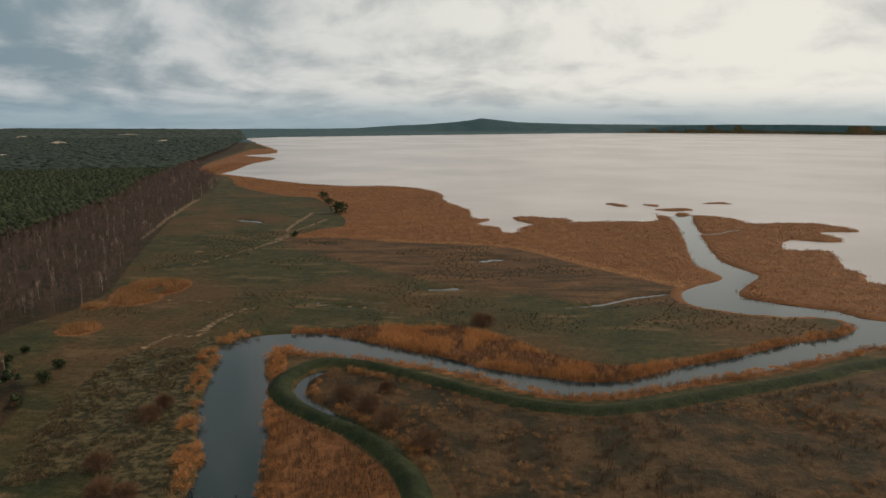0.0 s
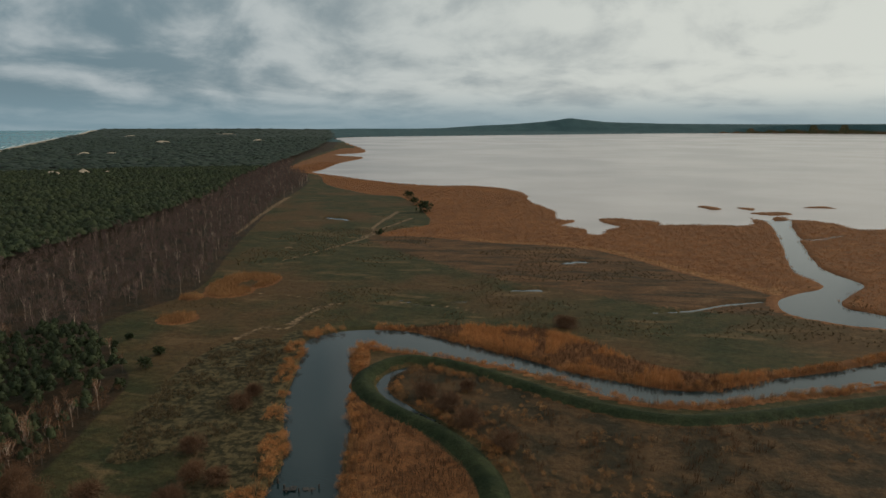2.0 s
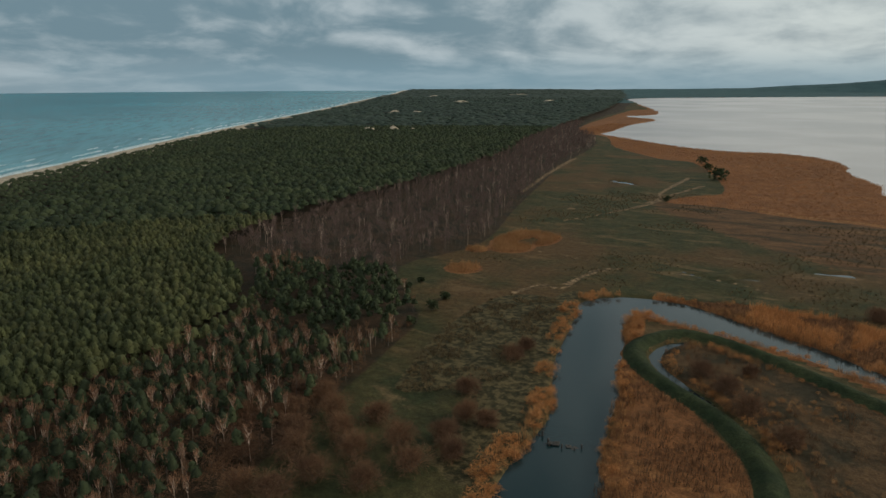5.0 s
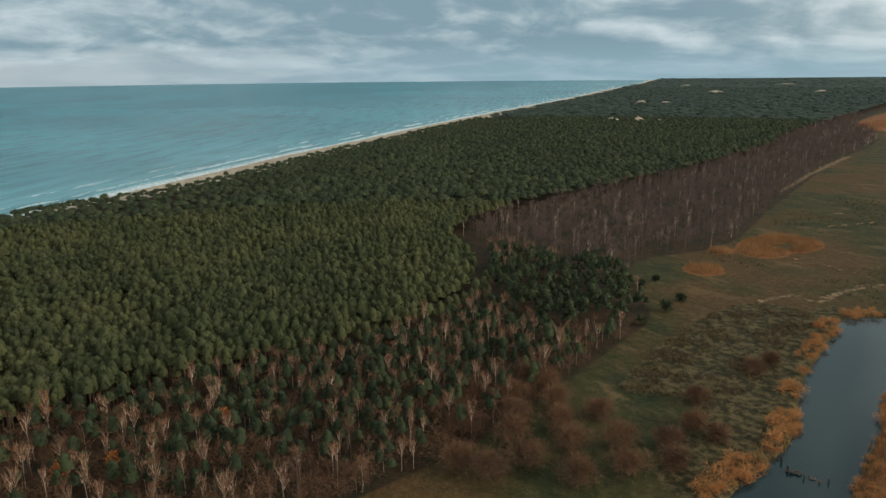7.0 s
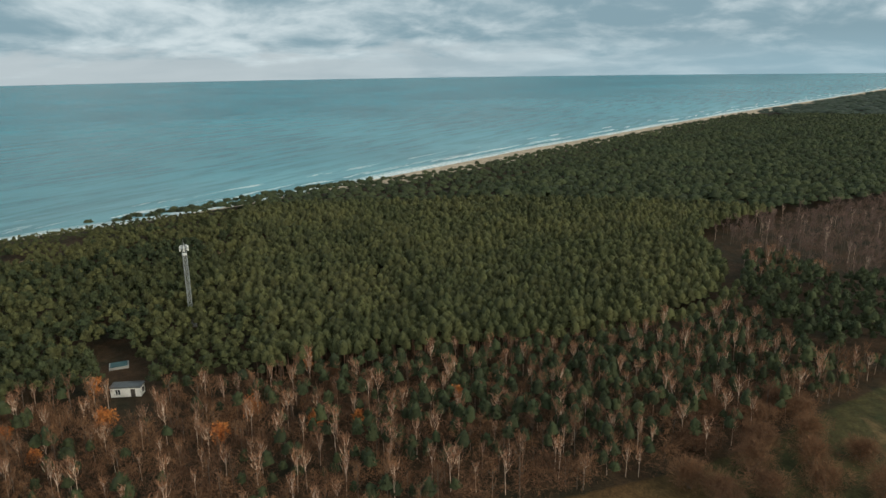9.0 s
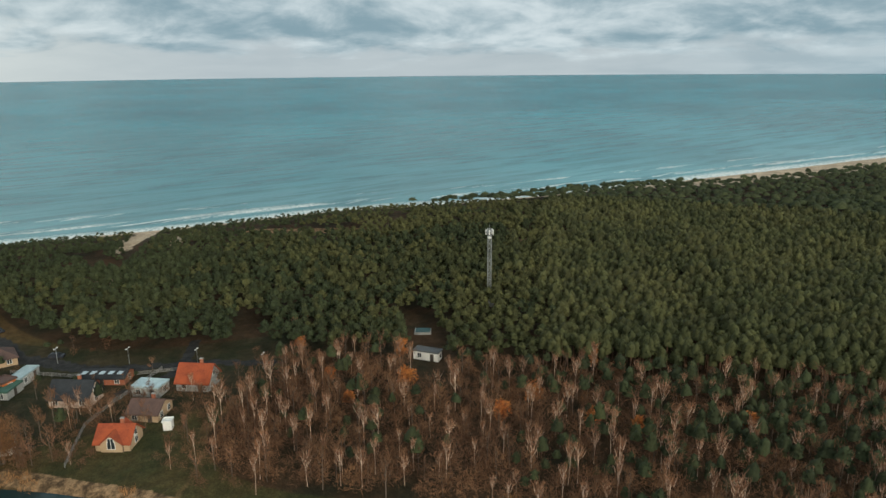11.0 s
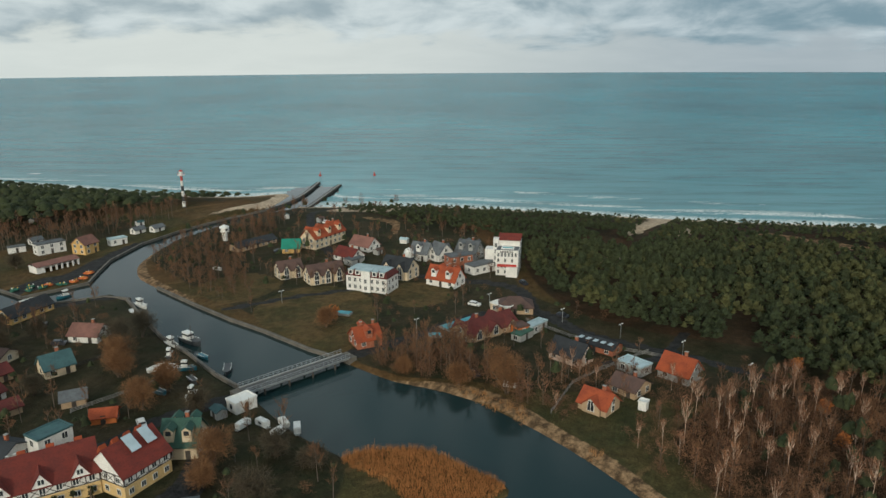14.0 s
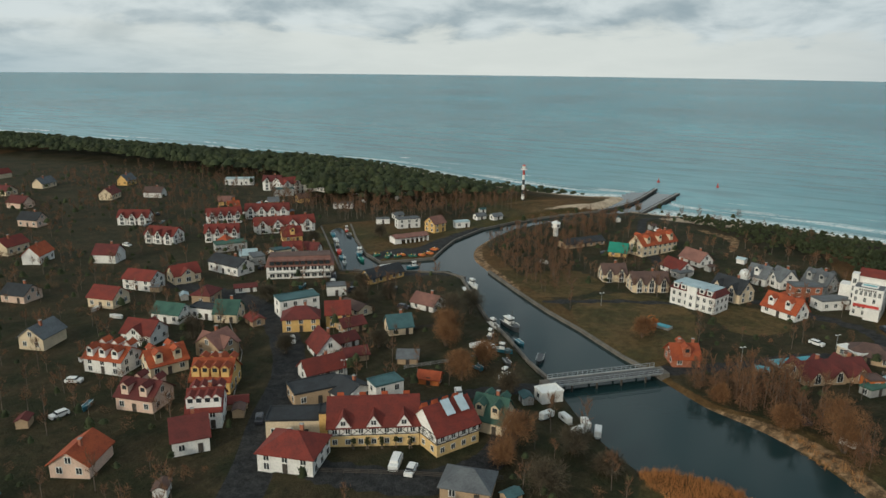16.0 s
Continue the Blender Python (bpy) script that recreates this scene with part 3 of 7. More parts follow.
    # by distance: where the haze is painted over the land
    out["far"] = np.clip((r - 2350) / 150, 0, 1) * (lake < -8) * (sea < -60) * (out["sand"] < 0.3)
    return out

# ---------------------------------------------------------------- ground and water
def mesh_from(name, verts, faces, mat, smooth_shade=False):
    """A mesh from numpy arrays; faces: n x 3 or n x 4."""
    me = bpy.data.meshes.new(name)
    k = faces.shape[1]
    me.vertices.add(len(verts))
    me.vertices.foreach_set("co", np.ascontiguousarray(verts, np.float32).ravel())
    me.loops.add(faces.size)
    me.loops.foreach_set("vertex_index", np.ascontiguousarray(faces, np.int32).ravel())
    me.polygons.add(len(faces))
    me.polygons.foreach_set("loop_start", np.arange(0, faces.size, k, dtype=np.int32))
    me.polygons.foreach_set("use_smooth", np.full(len(faces), smooth_shade))
    me.update(calc_edges=True)
    for m in (mat if isinstance(mat, (list, tuple)) else [mat]):
        me.materials.append(m)
    return me


def set_values(me, name, values):
    a = me.attributes.new(name, "FLOAT", "POINT")
    a.data.foreach_set("value", np.ascontiguousarray(values, np.float32))


# rings round the point below the camera, finer near it and where it looks
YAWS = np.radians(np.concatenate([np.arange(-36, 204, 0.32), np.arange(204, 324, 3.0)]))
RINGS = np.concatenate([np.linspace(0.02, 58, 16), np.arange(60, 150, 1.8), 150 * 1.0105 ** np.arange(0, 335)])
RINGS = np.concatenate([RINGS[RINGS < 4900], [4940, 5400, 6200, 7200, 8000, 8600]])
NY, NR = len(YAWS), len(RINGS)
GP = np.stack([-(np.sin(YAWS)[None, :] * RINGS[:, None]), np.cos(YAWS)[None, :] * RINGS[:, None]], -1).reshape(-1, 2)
G_SEA, G_RIVER, G_LAKE = waters(GP)
GZ = ground_height(GP, G_SEA, G_RIVER, G_LAKE)
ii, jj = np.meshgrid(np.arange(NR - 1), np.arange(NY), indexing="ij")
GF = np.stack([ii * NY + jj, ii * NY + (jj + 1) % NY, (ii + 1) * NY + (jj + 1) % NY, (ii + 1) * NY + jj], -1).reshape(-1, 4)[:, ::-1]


def build_ground():
    r, yaw = np.hypot(GP[:, 0], GP[:, 1]), np.degrees(np.arctan2(-GP[:, 0], GP[:, 1]))
    beyond = (r > 4945) & ((yaw > 34) | (yaw < -100))
    keep = ~((G_SEA[GF] > 30).all(1) | beyond[GF].any(1))
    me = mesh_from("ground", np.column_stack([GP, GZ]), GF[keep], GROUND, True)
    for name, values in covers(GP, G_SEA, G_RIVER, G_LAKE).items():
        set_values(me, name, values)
    tagged(new("ground", me), "flat marsh meadow, dunes and village ground in brown and green", "ground", kind="structure")


def build_water(name, field, mat, level, margin, label, shore=None, coarse=False):
    quads = GF
    if coarse:
        ci, cj = np.meshgrid(np.arange(0, NR - 2, 2), np.arange(0, NY - 2, 2), indexing="ij")
        quads = np.stack([ci * NY + cj, (ci + 2) * NY + cj, (ci + 2) * NY + cj + 2, ci * NY + cj + 2], -1).reshape(-1, 4)
    near = (field[quads] > -margin).any(1) & (np.hypot(GP[quads, 0], GP[quads, 1]) < 4945).all(1)
    used, faces = np.unique(quads[near], return_inverse=True)
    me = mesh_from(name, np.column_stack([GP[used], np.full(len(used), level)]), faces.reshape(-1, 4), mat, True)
    if shore is not None:
        set_values(me, "shore", shore[used])
    tagged(new(name, me), label, "water", kind="structure")


build_ground()
build_water("sea_water", G_SEA, SEA, LEVEL, 4, "teal grey sea with low waves and foam", np.where(G_SEA > 140, depth_in(GP, SEA_LOOP, 1200.0), G_SEA), True)
build_water("river_water", G_RIVER, RIVER, LEVEL + 0.004, 3, "dark calm river winding through reeds to the harbour")
build_water("lake_water", np.where(G_RIVER > -2, -9, G_LAKE), LAKE, LEVEL - 0.004, 8, "pale still lake, bright cloud reflection partly put into its colour", None, True)

# where buildings stand: x, y, reach
HOUSE_SPOTS = []
HOUSE_SPOTS += [(-146, -108, 5), (-158, -107, 6), (-158, -82, 5), (-128, -86, 4), (-153, -92, 4), (-142, -86, 5), (-144, -139, 9), (-151, -130, 4), (-156, -129, 4), (-148, -128, 4), (-165, -145, 6), (-160, -147, 4), (-167, -182, 6), (-185, -193, 5), (-189, -184, 6), (-184, -214, 5), (-189, -208, 5), (-199, -201, 5), (-161, -201, 6), (-137, -217, 7), (-131, -231, 5), (-149, -260, 4), (-166, -261, 9), (-161, -234, 6)]
HOUSE_SPOTS += [(-174, -241, 6), (-158, -227, 4), (-112, -156, 5), (-141, -280, 9), (-136, -79, 4), (-180, -25, 4), (-6, -131, 8), (-7, -144, 7), (-14, -141, 4), (-17, -186, 5), (-14, -172, 6), (-12, -160, 6), (-20, -157, 5), (-28, -154, 4), (-41, -161, 4), (-38, -175, 4), (-49, -136, 5), (-67, -145, 4), (-36, -113, 5), (-23, -209, 5), (-12, -207, 6), (-11, -222, 6), (-15.5, -265.5, 14), (-45, -252, 9), (11, -275, 8)]
HOUSE_SPOTS += [(-26, -238, 4), (-15, -319, 5), (-14, -293, 5), (-22, -295, 4), (-6, -373, 10), (-13, -340, 12), (15, -327, 7), (16, -366, 8), (-27, -446, 12), (-12, -458, 7), (-45, -443, 7), (-60, -436, 7), (9, -480, 8), (12, -397, 4), (17, -412, 4), (-10, -404, 4), (-27, -411, 4), (-17, -434, 6), (-48, -388, 5), (10, -221, 5), (13, -192, 5), (12, -171, 6), (13, -154, 5), (16, -144, 5)]
HOUSE_SPOTS += [(7, -159, 4), (2, -215, 4), (-40, -198, 4), (-54, -216, 5), (-30, -217, 5), (-26, -202, 4), (-24, -180, 4), (-22, -190, 4), (12, -308, 6), (4, -292, 4), (1, -285, 4), (14, -314, 4), (-9, -289, 4), (5, -248, 4), (18, -224, 4), (18, -239, 5), (27, -266, 6), (28, -224, 6), (26, -185, 6), (34, -208, 6), (41, -261, 6), (40, -329, 7), (28, -166, 6), (39, -189, 6)]
HOUSE_SPOTS += [(49, -244, 6), (59, -371, 7), (-67.5, -306, 9), (-73, -334, 6), (-84, -324, 5), (-99, -328, 4), (-114, -343, 4), (-121, -338, 4), (-72, -355, 4), (-62, -345, 4), (-22, -138, 12), (-37, -132, 9), (-197, -171, 12), (-144, -196, 10)]


def more_houses():
    """Further houses of the village, spread over the streets beyond the inn."""
    rng = np.random.RandomState(51)
    gx, gy = np.meshgrid(np.arange(20, 260, 21.0), np.arange(-640, -110, 24.0))
    P = np.stack([gx, gy], -1).reshape(-1, 2) + rng.uniform(-5, 5, (gx.size, 2))
    ok = (P[:, 0] > 12 + 0.10 * (-P[:, 1] - 100)) & (P[:, 0] < 90 - 0.32 * P[:, 1]) & (P[:, 1] > -590 + 0.9 * (P[:, 0] - 60) * (P[:, 0] < 60))
    for x, y, r in HOUSE_SPOTS:
        ok &= np.hypot(P[:, 0] - x, P[:, 1] - y) > r + 9
    for rows in ROADS:
        ok &= ribbon(P, rows) < -8
    return P[ok][rng.permutation(ok.sum())[:34]]


MORE_HOUSES = more_houses()
HOUSE_SPOTS += [(float(x), float(y), 7.0) for x, y in MORE_HOUSES]

# ---------------------------------------------------------------- trees, reeds and shrubs
def icosa():
    t = (1 + 5 ** 0.5) / 2
    v = np.array([(-1, t, 0), (1, t, 0), (-1, -t, 0), (1, -t, 0), (0, -1, t), (0, 1, t), (0, -1, -t), (0, 1, -t), (t, 0, -1), (t, 0, 1), (-t, 0, -1), (-t, 0, 1)]) / math.hypot(1, t)
    f = np.array([(0, 11, 5), (0, 5, 1), (0, 1, 7), (0, 7, 10), (0, 10, 11), (1, 5, 9), (5, 11, 4), (11, 10, 2), (10, 7, 6), (7, 1, 8),
                  (3, 9, 4), (3, 4, 2), (3, 2, 6), (3, 6, 8), (3, 8, 9), (4, 9, 5), (2, 4, 11), (6, 2, 10), (8, 6, 7), (9, 8, 1)])
    return v, f


def join(parts):
    vs, fs, n = [], [], 0
    for v, f in parts:
        vs.append(v)
        fs.append(f + n)
        n += len(v)
    return np.vstack(vs), np.vstack(fs)


def blades(rng, base, tip, width):
    """Thin triangles from base points to tip points."""
    d = tip - base
    side = np.cross(d, rng.normal(size=d.shape))
    side *= (np.asarray(width) / np.maximum(np.linalg.norm(side, axis=1), 1e-6))[:, None] if np.ndim(width) else width / np.maximum(np.linalg.norm(side, axis=1), 1e-6)[:, None]
    v = np.stack([base - side, base + side, tip], 1).reshape(-1, 3)
    return v, np.arange(len(v)).reshape(-1, 3)


def stem(points, radii, sides=5):
    """A tapered, slightly bent stem of triangles along points."""
    v, f = [], []
    for k, (p, r) in enumerate(zip(points, radii)):
        for s in range(sides):
            a = 2 * math.pi * s / sides
            v.append((p[0] + r * math.cos(a), p[1] + r * math.sin(a), p[2]))
        if k:
            o = (k - 1) * sides
            for s in range(sides):
                t = (s + 1) % sides
                f += [(o + s, o + t, o + sides + t), (o + s, o + sides + t, o + sides + s)]
    return np.array(v), np.array(f)


def tufts(rng, centre, radius, n, size, up=0.35, slim=0.5):
    """Needle tufts or leaf clumps over a lobe of the crown."""
    d = rng.normal(size=(n, 3))
    d[:, 2] = d[:, 2] * 0.8 + up
    d /= np.linalg.norm(d, axis=1)[:, None]
    base = centre + d * radius * rng.uniform(0.55, 0.95, (n, 1))
    tip = base + (d + rng.normal(0, 0.45, (n, 3))) * size * rng.uniform(0.7, 1.3, (n, 1))
    return blades(rng, base, tip, size * slim)


def round_crown(rng, tall, wide, low, seg=7, spikes=7, rings=((0.80, 0.0), (1.0, 0.38), (0.58, 0.76))):
    """A pine's crown: an uneven dome of boughs, with tufts that stand out of it."""
    rows = []
    for r, z in rings:
        a = np.arange(seg) * 2 * math.pi / seg + rng.uniform(0, 1)
        q = wide * 0.5 * r * rng.uniform(0.72, 1.25, seg)
        rows.append(np.stack([q * np.cos(a), q * np.sin(a), low + (tall - low) * (z + rng.uniform(-0.09, 0.09, seg))], 1))
    v = np.vstack(rows + [[(rng.uniform(-0.1, 0.1) * wide, rng.uniform(-0.1, 0.1) * wide, tall)]])
    f = []
    top = len(rings) - 1
    for k in range(top):
        for i in range(seg):
            j = (i + 1) % seg
            f += [(k * seg + i, k * seg + j, (k + 1) * seg + j), (k * seg + i, (k + 1) * seg + j, (k + 1) * seg + i)]
    f += [(top * seg + i, top * seg + (i + 1) % seg, (top + 1) * seg) for i in range(seg)]
    parts = [(v, np.array(f))]
    if spikes:
        d = rng.normal(size=(spikes, 3))
        d[:, 2] = np.abs(d[:, 2]) * 0.9 + 0.05
        d /= np.linalg.norm(d, axis=1)[:, None]
        base = d * (wide * 0.40, wide * 0.40, (tall - low) * 0.80) + (0, 0, low)
        size = 0.30 + 0.10 * wide
        tip = base + (d * (1, 1, 0.6) + (0, 0, 0.55) + rng.normal(0, 0.30, (spikes, 3))) * size * rng.uniform(0.7, 1.3, (spikes, 1))
        parts.append(blades(rng, base, tip, size * 0.42))
    return join(parts)


def lobed_crown(rng, tall, wide, lobes):
    """A grown Scots pine: several uneven clumps round a high, open top."""
    parts = []
    for k in range(lobes):
        f = k / max(1, lobes - 1)
        a, q = k * 2.4 + rng.uniform(-0.5, 0.5), wide * 0.34 * (1 - f) * rng.uniform(0.8, 1.1)
        top = tall * (0.74 + 0.26 * f) * rng.uniform(0.95, 1.03)
        v, t = round_crown(rng, top, wide * rng.uniform(0.42, 0.56), top - wide * rng.uniform(0.26, 0.38), 5, 22, FLAT)
        parts.append((v + (q * math.cos(a), q * math.sin(a), 0), t))
    return join(parts)


def bare_crown(rng, tall, wide, limbs, twigs, low=0.3, thick=0.10, rise=(0.15, 0.34)):
    """Limbs and twigs of a leafless tree: two lists of triangles."""
    wood, fine = [], []
    for k in range(limbs):
        h = tall * rng.uniform(low, 0.8)
        a = rng.uniform(0, 2 * math.pi)
        reach = wide * 0.5 * (1.15 - 0.6 * h / tall) * rng.uniform(0.5, 1.0)
        end = np.array((reach * math.cos(a), reach * math.sin(a), min(tall, h + tall * rng.uniform(*rise))))
        root = np.array((0, 0, h))
        mid = root * 0.5 + end * 0.5 + (0, 0, -0.04 * tall)
        wood.append(blades(rng, np.array([root, mid]), np.array([mid, end]), thick))
        s = rng.uniform(0.25, 1.0, (twigs, 1))
        b = root + (end - root) * s
        t = b + rng.normal(0, 1, (twigs, 3)) * wide * 0.13 + (0, 0, tall * 0.08)
        fine.append(blades(rng, b, t, rng.uniform(0.035, 0.075, twigs)))
    return join(wood), join(fine)


def scatter(seed, lo, hi, step, ok, jitter=0.48):
    """Places on a jittered lattice where ok(points) holds."""
    rng = np.random.RandomState(seed)
    gx, gy = np.meshgrid(np.arange(lo[0], hi[0], step), np.arange(lo[1], hi[1], step))
    P = np.stack([gx, gy], -1).reshape(-1, 2) + rng.uniform(-jitter, jitter, (gx.size, 2)) * step
    return P[ok(P)]


def spread(models, P, Z, seed, scale=(0.8, 1.2), tall=(0.85, 1.2)):
    """One list of triangles with a copy of a model at each place."""
    rng = np.random.RandomState(seed)
    pick = rng.randint(0, len(models), len(P))
    ang, sc, st = rng.uniform(0, 6.283, len(P)), rng.uniform(*scale, len(P)), rng.uniform(*tall, len(P))
    out = []
    for k, (v, f) in enumerate(models):
        i = np.nonzero(pick == k)[0]
        if not len(i):
            continue
        c, s = np.cos(ang[i])[:, None] * sc[i][:, None], np.sin(ang[i])[:, None] * sc[i][:, None]
        x = v[None, :, 0] * c - v[None, :, 1] * s + P[i, 0][:, None]
        y = v[None, :, 0] * s + v[None, :, 1] * c + P[i, 1][:, None]
        z = v[None, :, 2] * (sc[i] * st[i])[:, None] + Z[i][:, None]
        V = np.stack([x, y, z], -1).reshape(-1, 3)
        F = (f[None] + (np.arange(len(i)) * len(v))[:, None, None]).reshape(-1, 3)
        out.append((V, F))
    return join(out) if out else (np.zeros((3, 3)), np.array([[0, 1, 2]]))


def ground_z(P):
    sea, river, lake = waters(P)
    return ground_height(P, sea, river, lake)


def stuff(name, vf, mat, label, category, group="", soft=False):
    ob = new(name, mesh_from(name, vf[0], vf[1], mat, soft))
    return tagged(ob, label, category, group, "stuff")


def thing(name, at, label, category, group="", turn=0.0):
    ob = new(name)
    ob.empty_display_size = 0.5
    ob.matrix_basis = Matrix.Translation(at) @ Matrix.Rotation(turn, 4, "Z")
    return tagged(ob, label, category, group)


def piece(name, vf, mat, parent, label="", kind="", soft=False):
    """A mesh part from triangles, under a thing."""
    ob = new(name, mesh_from(name, vf[0], vf[1], mat, soft))
    ob.parent = parent
    return tagged(ob, label, kind=kind)


def dist(P):
    return np.hypot(P[:, 0], P[:, 1])


PINE_LINE = smooth(PINE_EDGE, n=4)
PINE_LOOP = np.vstack([PINE_LINE, [(-180, -92), (-173, -112), (-178, -135), (-192, -160), (-212, -186), (-226, -222), (-212, -246), (-208, -300), (-216, -322)], COAST[::-1][(COAST[::-1][:, 1] > -335)]])
WEST_WOOD = [(70, -560), (32, -520), (-14, -480), (-30, -410), (-58, -384), (-90, -380), (-128, -382), (-172, -372), (-192, -378), (-180, -405), (-150, -445), (-108, -528), (-2, -630), (420, -970), (460, -860), (160, -640)]
SHRUB_BANK = [(-95, -228), (-95, -268), (-100, -287), (-114, -305), (-150, -321), (-180, -318), (-160, -290), (-128, -262), (-122, -240), (-106, -222)]
PATHS = [[(-325, -184, 14), (-300, -174, 12), (-280, -166, 10), (-262, -160, 6), (-240, -152, 4)], [(-260, -178, 8), (-252, -165, 8), (-244, -158, 4)], [(-206, -34, 8), (-196, -29, 12), (-180, -25, 12), (-162, -22, 8)], [(-312, -134, 10), (-316, -100, 14), (-318, -62, 10)], [(-312, -2, 6), (-338, 44, 6)],
         [(-184, 80, 3), (-172, 140, 5), (-205, 184, 6), (-228, 200, 3)]]


def off_path(P):
    keep = np.ones(len(P), bool)
    for rows in PATHS:
        keep &= ribbon(P, rows) < 0
    return keep


def in_pines(P, lo, hi, inland=34, loop=None):
    r = dist(P)
    keep = (r > lo) & (r < hi)
    keep[keep] = depth_in(P[keep], PINE_LOOP if loop is None else loop, 5) > 0
    keep[keep] = depth_in(P[keep], SEA_LOOP, 100) < -np.interp(P[keep, 1], [-190, -60, 60, 130, 300], [10, 10, 12, inland + 10, inland + 18])
    keep[keep] = off_path(P[keep])
    keep[keep] = np.hypot(P[keep, 0] + 226, P[keep, 1] + 10) > 3
    for x, y, a, b in DUNES:
        keep[keep] = np.hypot((P[keep, 0] - x) / a, (P[keep, 1] - y) / b) > 1.5
    return keep


def coast_size(P):
    """Trees stay low near the beach, and lowest along the open coast."""
    d = -depth_in(P, SEA_LOOP, 150)
    return np.where(P[:, 1] > 60, np.interp(d, [36, 70, 130], [0.35, 0.6, 1.0]), np.interp(d, [8, 40, 100], [0.22, 0.42, 0.9]))


def spread_sized(models, P, seed, sizes):
    """spread(), with a size for each place."""
    parts = []
    order = np.argsort(sizes)
    for chunk in np.array_split(order, 5):
        k = float(sizes[chunk].mean())
        parts.append(spread(models, P[chunk], ground_z(P[chunk]), seed, (0.85 * k ** 0.5, 1.15 * k ** 0.5), (0.92 * k ** 0.5, 1.12 * k ** 0.5)))
        seed += 1
    return join(parts)


rng = np.random.RandomState(11)
FLAT = ((1.0, 0.0), (0.62, 0.66))
PINES_YOUNG = [round_crown(rng, rng.uniform(7.4, 9.0), rng.uniform(3.1, 3.9), 5.2, 5, 26, FLAT) for k in range(10)]
PINES_OLD = [lobed_crown(rng, rng.uniform(6.8, 9.6), rng.uniform(4.0, 5.2), 4) for k in range(10)]
PINES_MID = [round_crown(rng, rng.uniform(8.4, 9.8), rng.uniform(5.6, 6.8), 6.6, 5, 12, FLAT) for k in range(8)]
PINES_FAR = [round_crown(rng, rng.uniform(8.8, 10.2), rng.uniform(13, 16), 7.6, 6, 0, FLAT) for k in range(5)]


def grown(P):
    """Where the older, rounder pines stand: near the village and the mast."""
    return P[:, 1] < 12 + 26 * fractal(P, 60.0, 35, 2)


A = scatter(1, (-480, -340), (-165, 400), 2.6, lambda P: in_pines(P, 0, 390) & ~grown(P))
A_NEAR = (A[:, 0] > -184) & (A[:, 1] > -45) & (A[:, 1] < 120)
stuff("pine_wood", spread_sized(PINES_YOUNG, A[~A_NEAR], 2, coast_size(A[~A_NEAR])), NEEDLES, "dense green pine wood on the dunes behind the beach", "pine wood", soft=True)
A2 = scatter(2, (-480, -340), (-165, 60), 3.3, lambda P: in_pines(P, 0, 400) & grown(P) & (fractal(P, 16.0, 36, 2) > -0.62))
LIGHT = fractal(A2, 30.0, 37, 3) + np.random.RandomState(8).uniform(-0.5, 0.5, len(A2)) > -0.12 - (A2[:, 1] + 60) / 160
stuff("pine_wood", spread_sized(PINES_OLD, A2[LIGHT], 91, coast_size(A2[LIGHT])), NEEDLES, "grown olive-green pines with rounded crowns round the mast", "pine wood")
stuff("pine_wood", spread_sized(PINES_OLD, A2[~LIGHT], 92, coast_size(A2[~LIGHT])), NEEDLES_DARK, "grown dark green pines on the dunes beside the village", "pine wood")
# farther pines take the darker needles, standing in for their side-lit shade
B = scatter(3, (-1100, -60), (-200, 1200), 5.0, lambda P: in_pines(P, 390, 1100))
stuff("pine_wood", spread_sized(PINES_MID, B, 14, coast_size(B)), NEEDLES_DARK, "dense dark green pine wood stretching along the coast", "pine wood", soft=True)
C = scatter(5, (-2400, 400), (-300, 2700), 11.0, lambda P: in_pines(P, 1100, 2700, 50))
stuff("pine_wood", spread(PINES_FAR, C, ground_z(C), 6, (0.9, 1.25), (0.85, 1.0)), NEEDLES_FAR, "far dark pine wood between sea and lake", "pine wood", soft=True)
D = scatter(7, (-4400, 2000), (-500, 4900), 26.0, lambda P: in_pines(P, 2700, 4850, 50))
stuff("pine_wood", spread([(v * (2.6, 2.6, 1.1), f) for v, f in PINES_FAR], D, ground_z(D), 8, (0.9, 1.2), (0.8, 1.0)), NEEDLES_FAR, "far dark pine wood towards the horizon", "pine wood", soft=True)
W = scatter(9, (-200, -990), (470, -360), 5.0, lambda P: in_pines(P, 0, 1200, 24, smooth(WEST_WOOD, True, 3)))
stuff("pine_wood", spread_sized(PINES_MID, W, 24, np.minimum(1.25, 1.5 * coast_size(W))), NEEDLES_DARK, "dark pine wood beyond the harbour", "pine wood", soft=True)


def pine_model(k):
    """A whole Scots pine: trunk and crown."""
    r = np.random.RandomState(60 + k)
    tall = r.uniform(7.8, 9.4)
    ob = thing("pine_tree", (0, 0, 0), "green Scots pine with a rounded crown and reddish trunk", "pine tree", "pines at the wood's near edge")
    bend = r.uniform(-0.3, 0.3, 2)
    piece("trunk", stem([(0, 0, -0.5), (bend[0], bend[1], tall * 0.45), (bend[0] * 0.5, bend[1] * 0.5, tall * 0.93)], (0.2, 0.14, 0.04)), PINE_BARK, ob)
    piece("crown", round_crown(r, tall, r.uniform(2.7, 3.4), tall * 0.6, 6, 44, FLAT), NEEDLES, ob, soft=True)
    return ob


def plant(models, P, seed, lo=0.8, hi=1.2):
    """Copies of whole trees, each one a thing; the models take the first places."""
    r = np.random.RandomState(seed)
    Z = ground_z(P)
    for i, (p, z) in enumerate(zip(P, Z)):
        s = r.uniform(lo, hi)
        m = Matrix.Translation((p[0], p[1], z)) @ Matrix.Rotation(r.uniform(0, 6.28), 4, "Z")
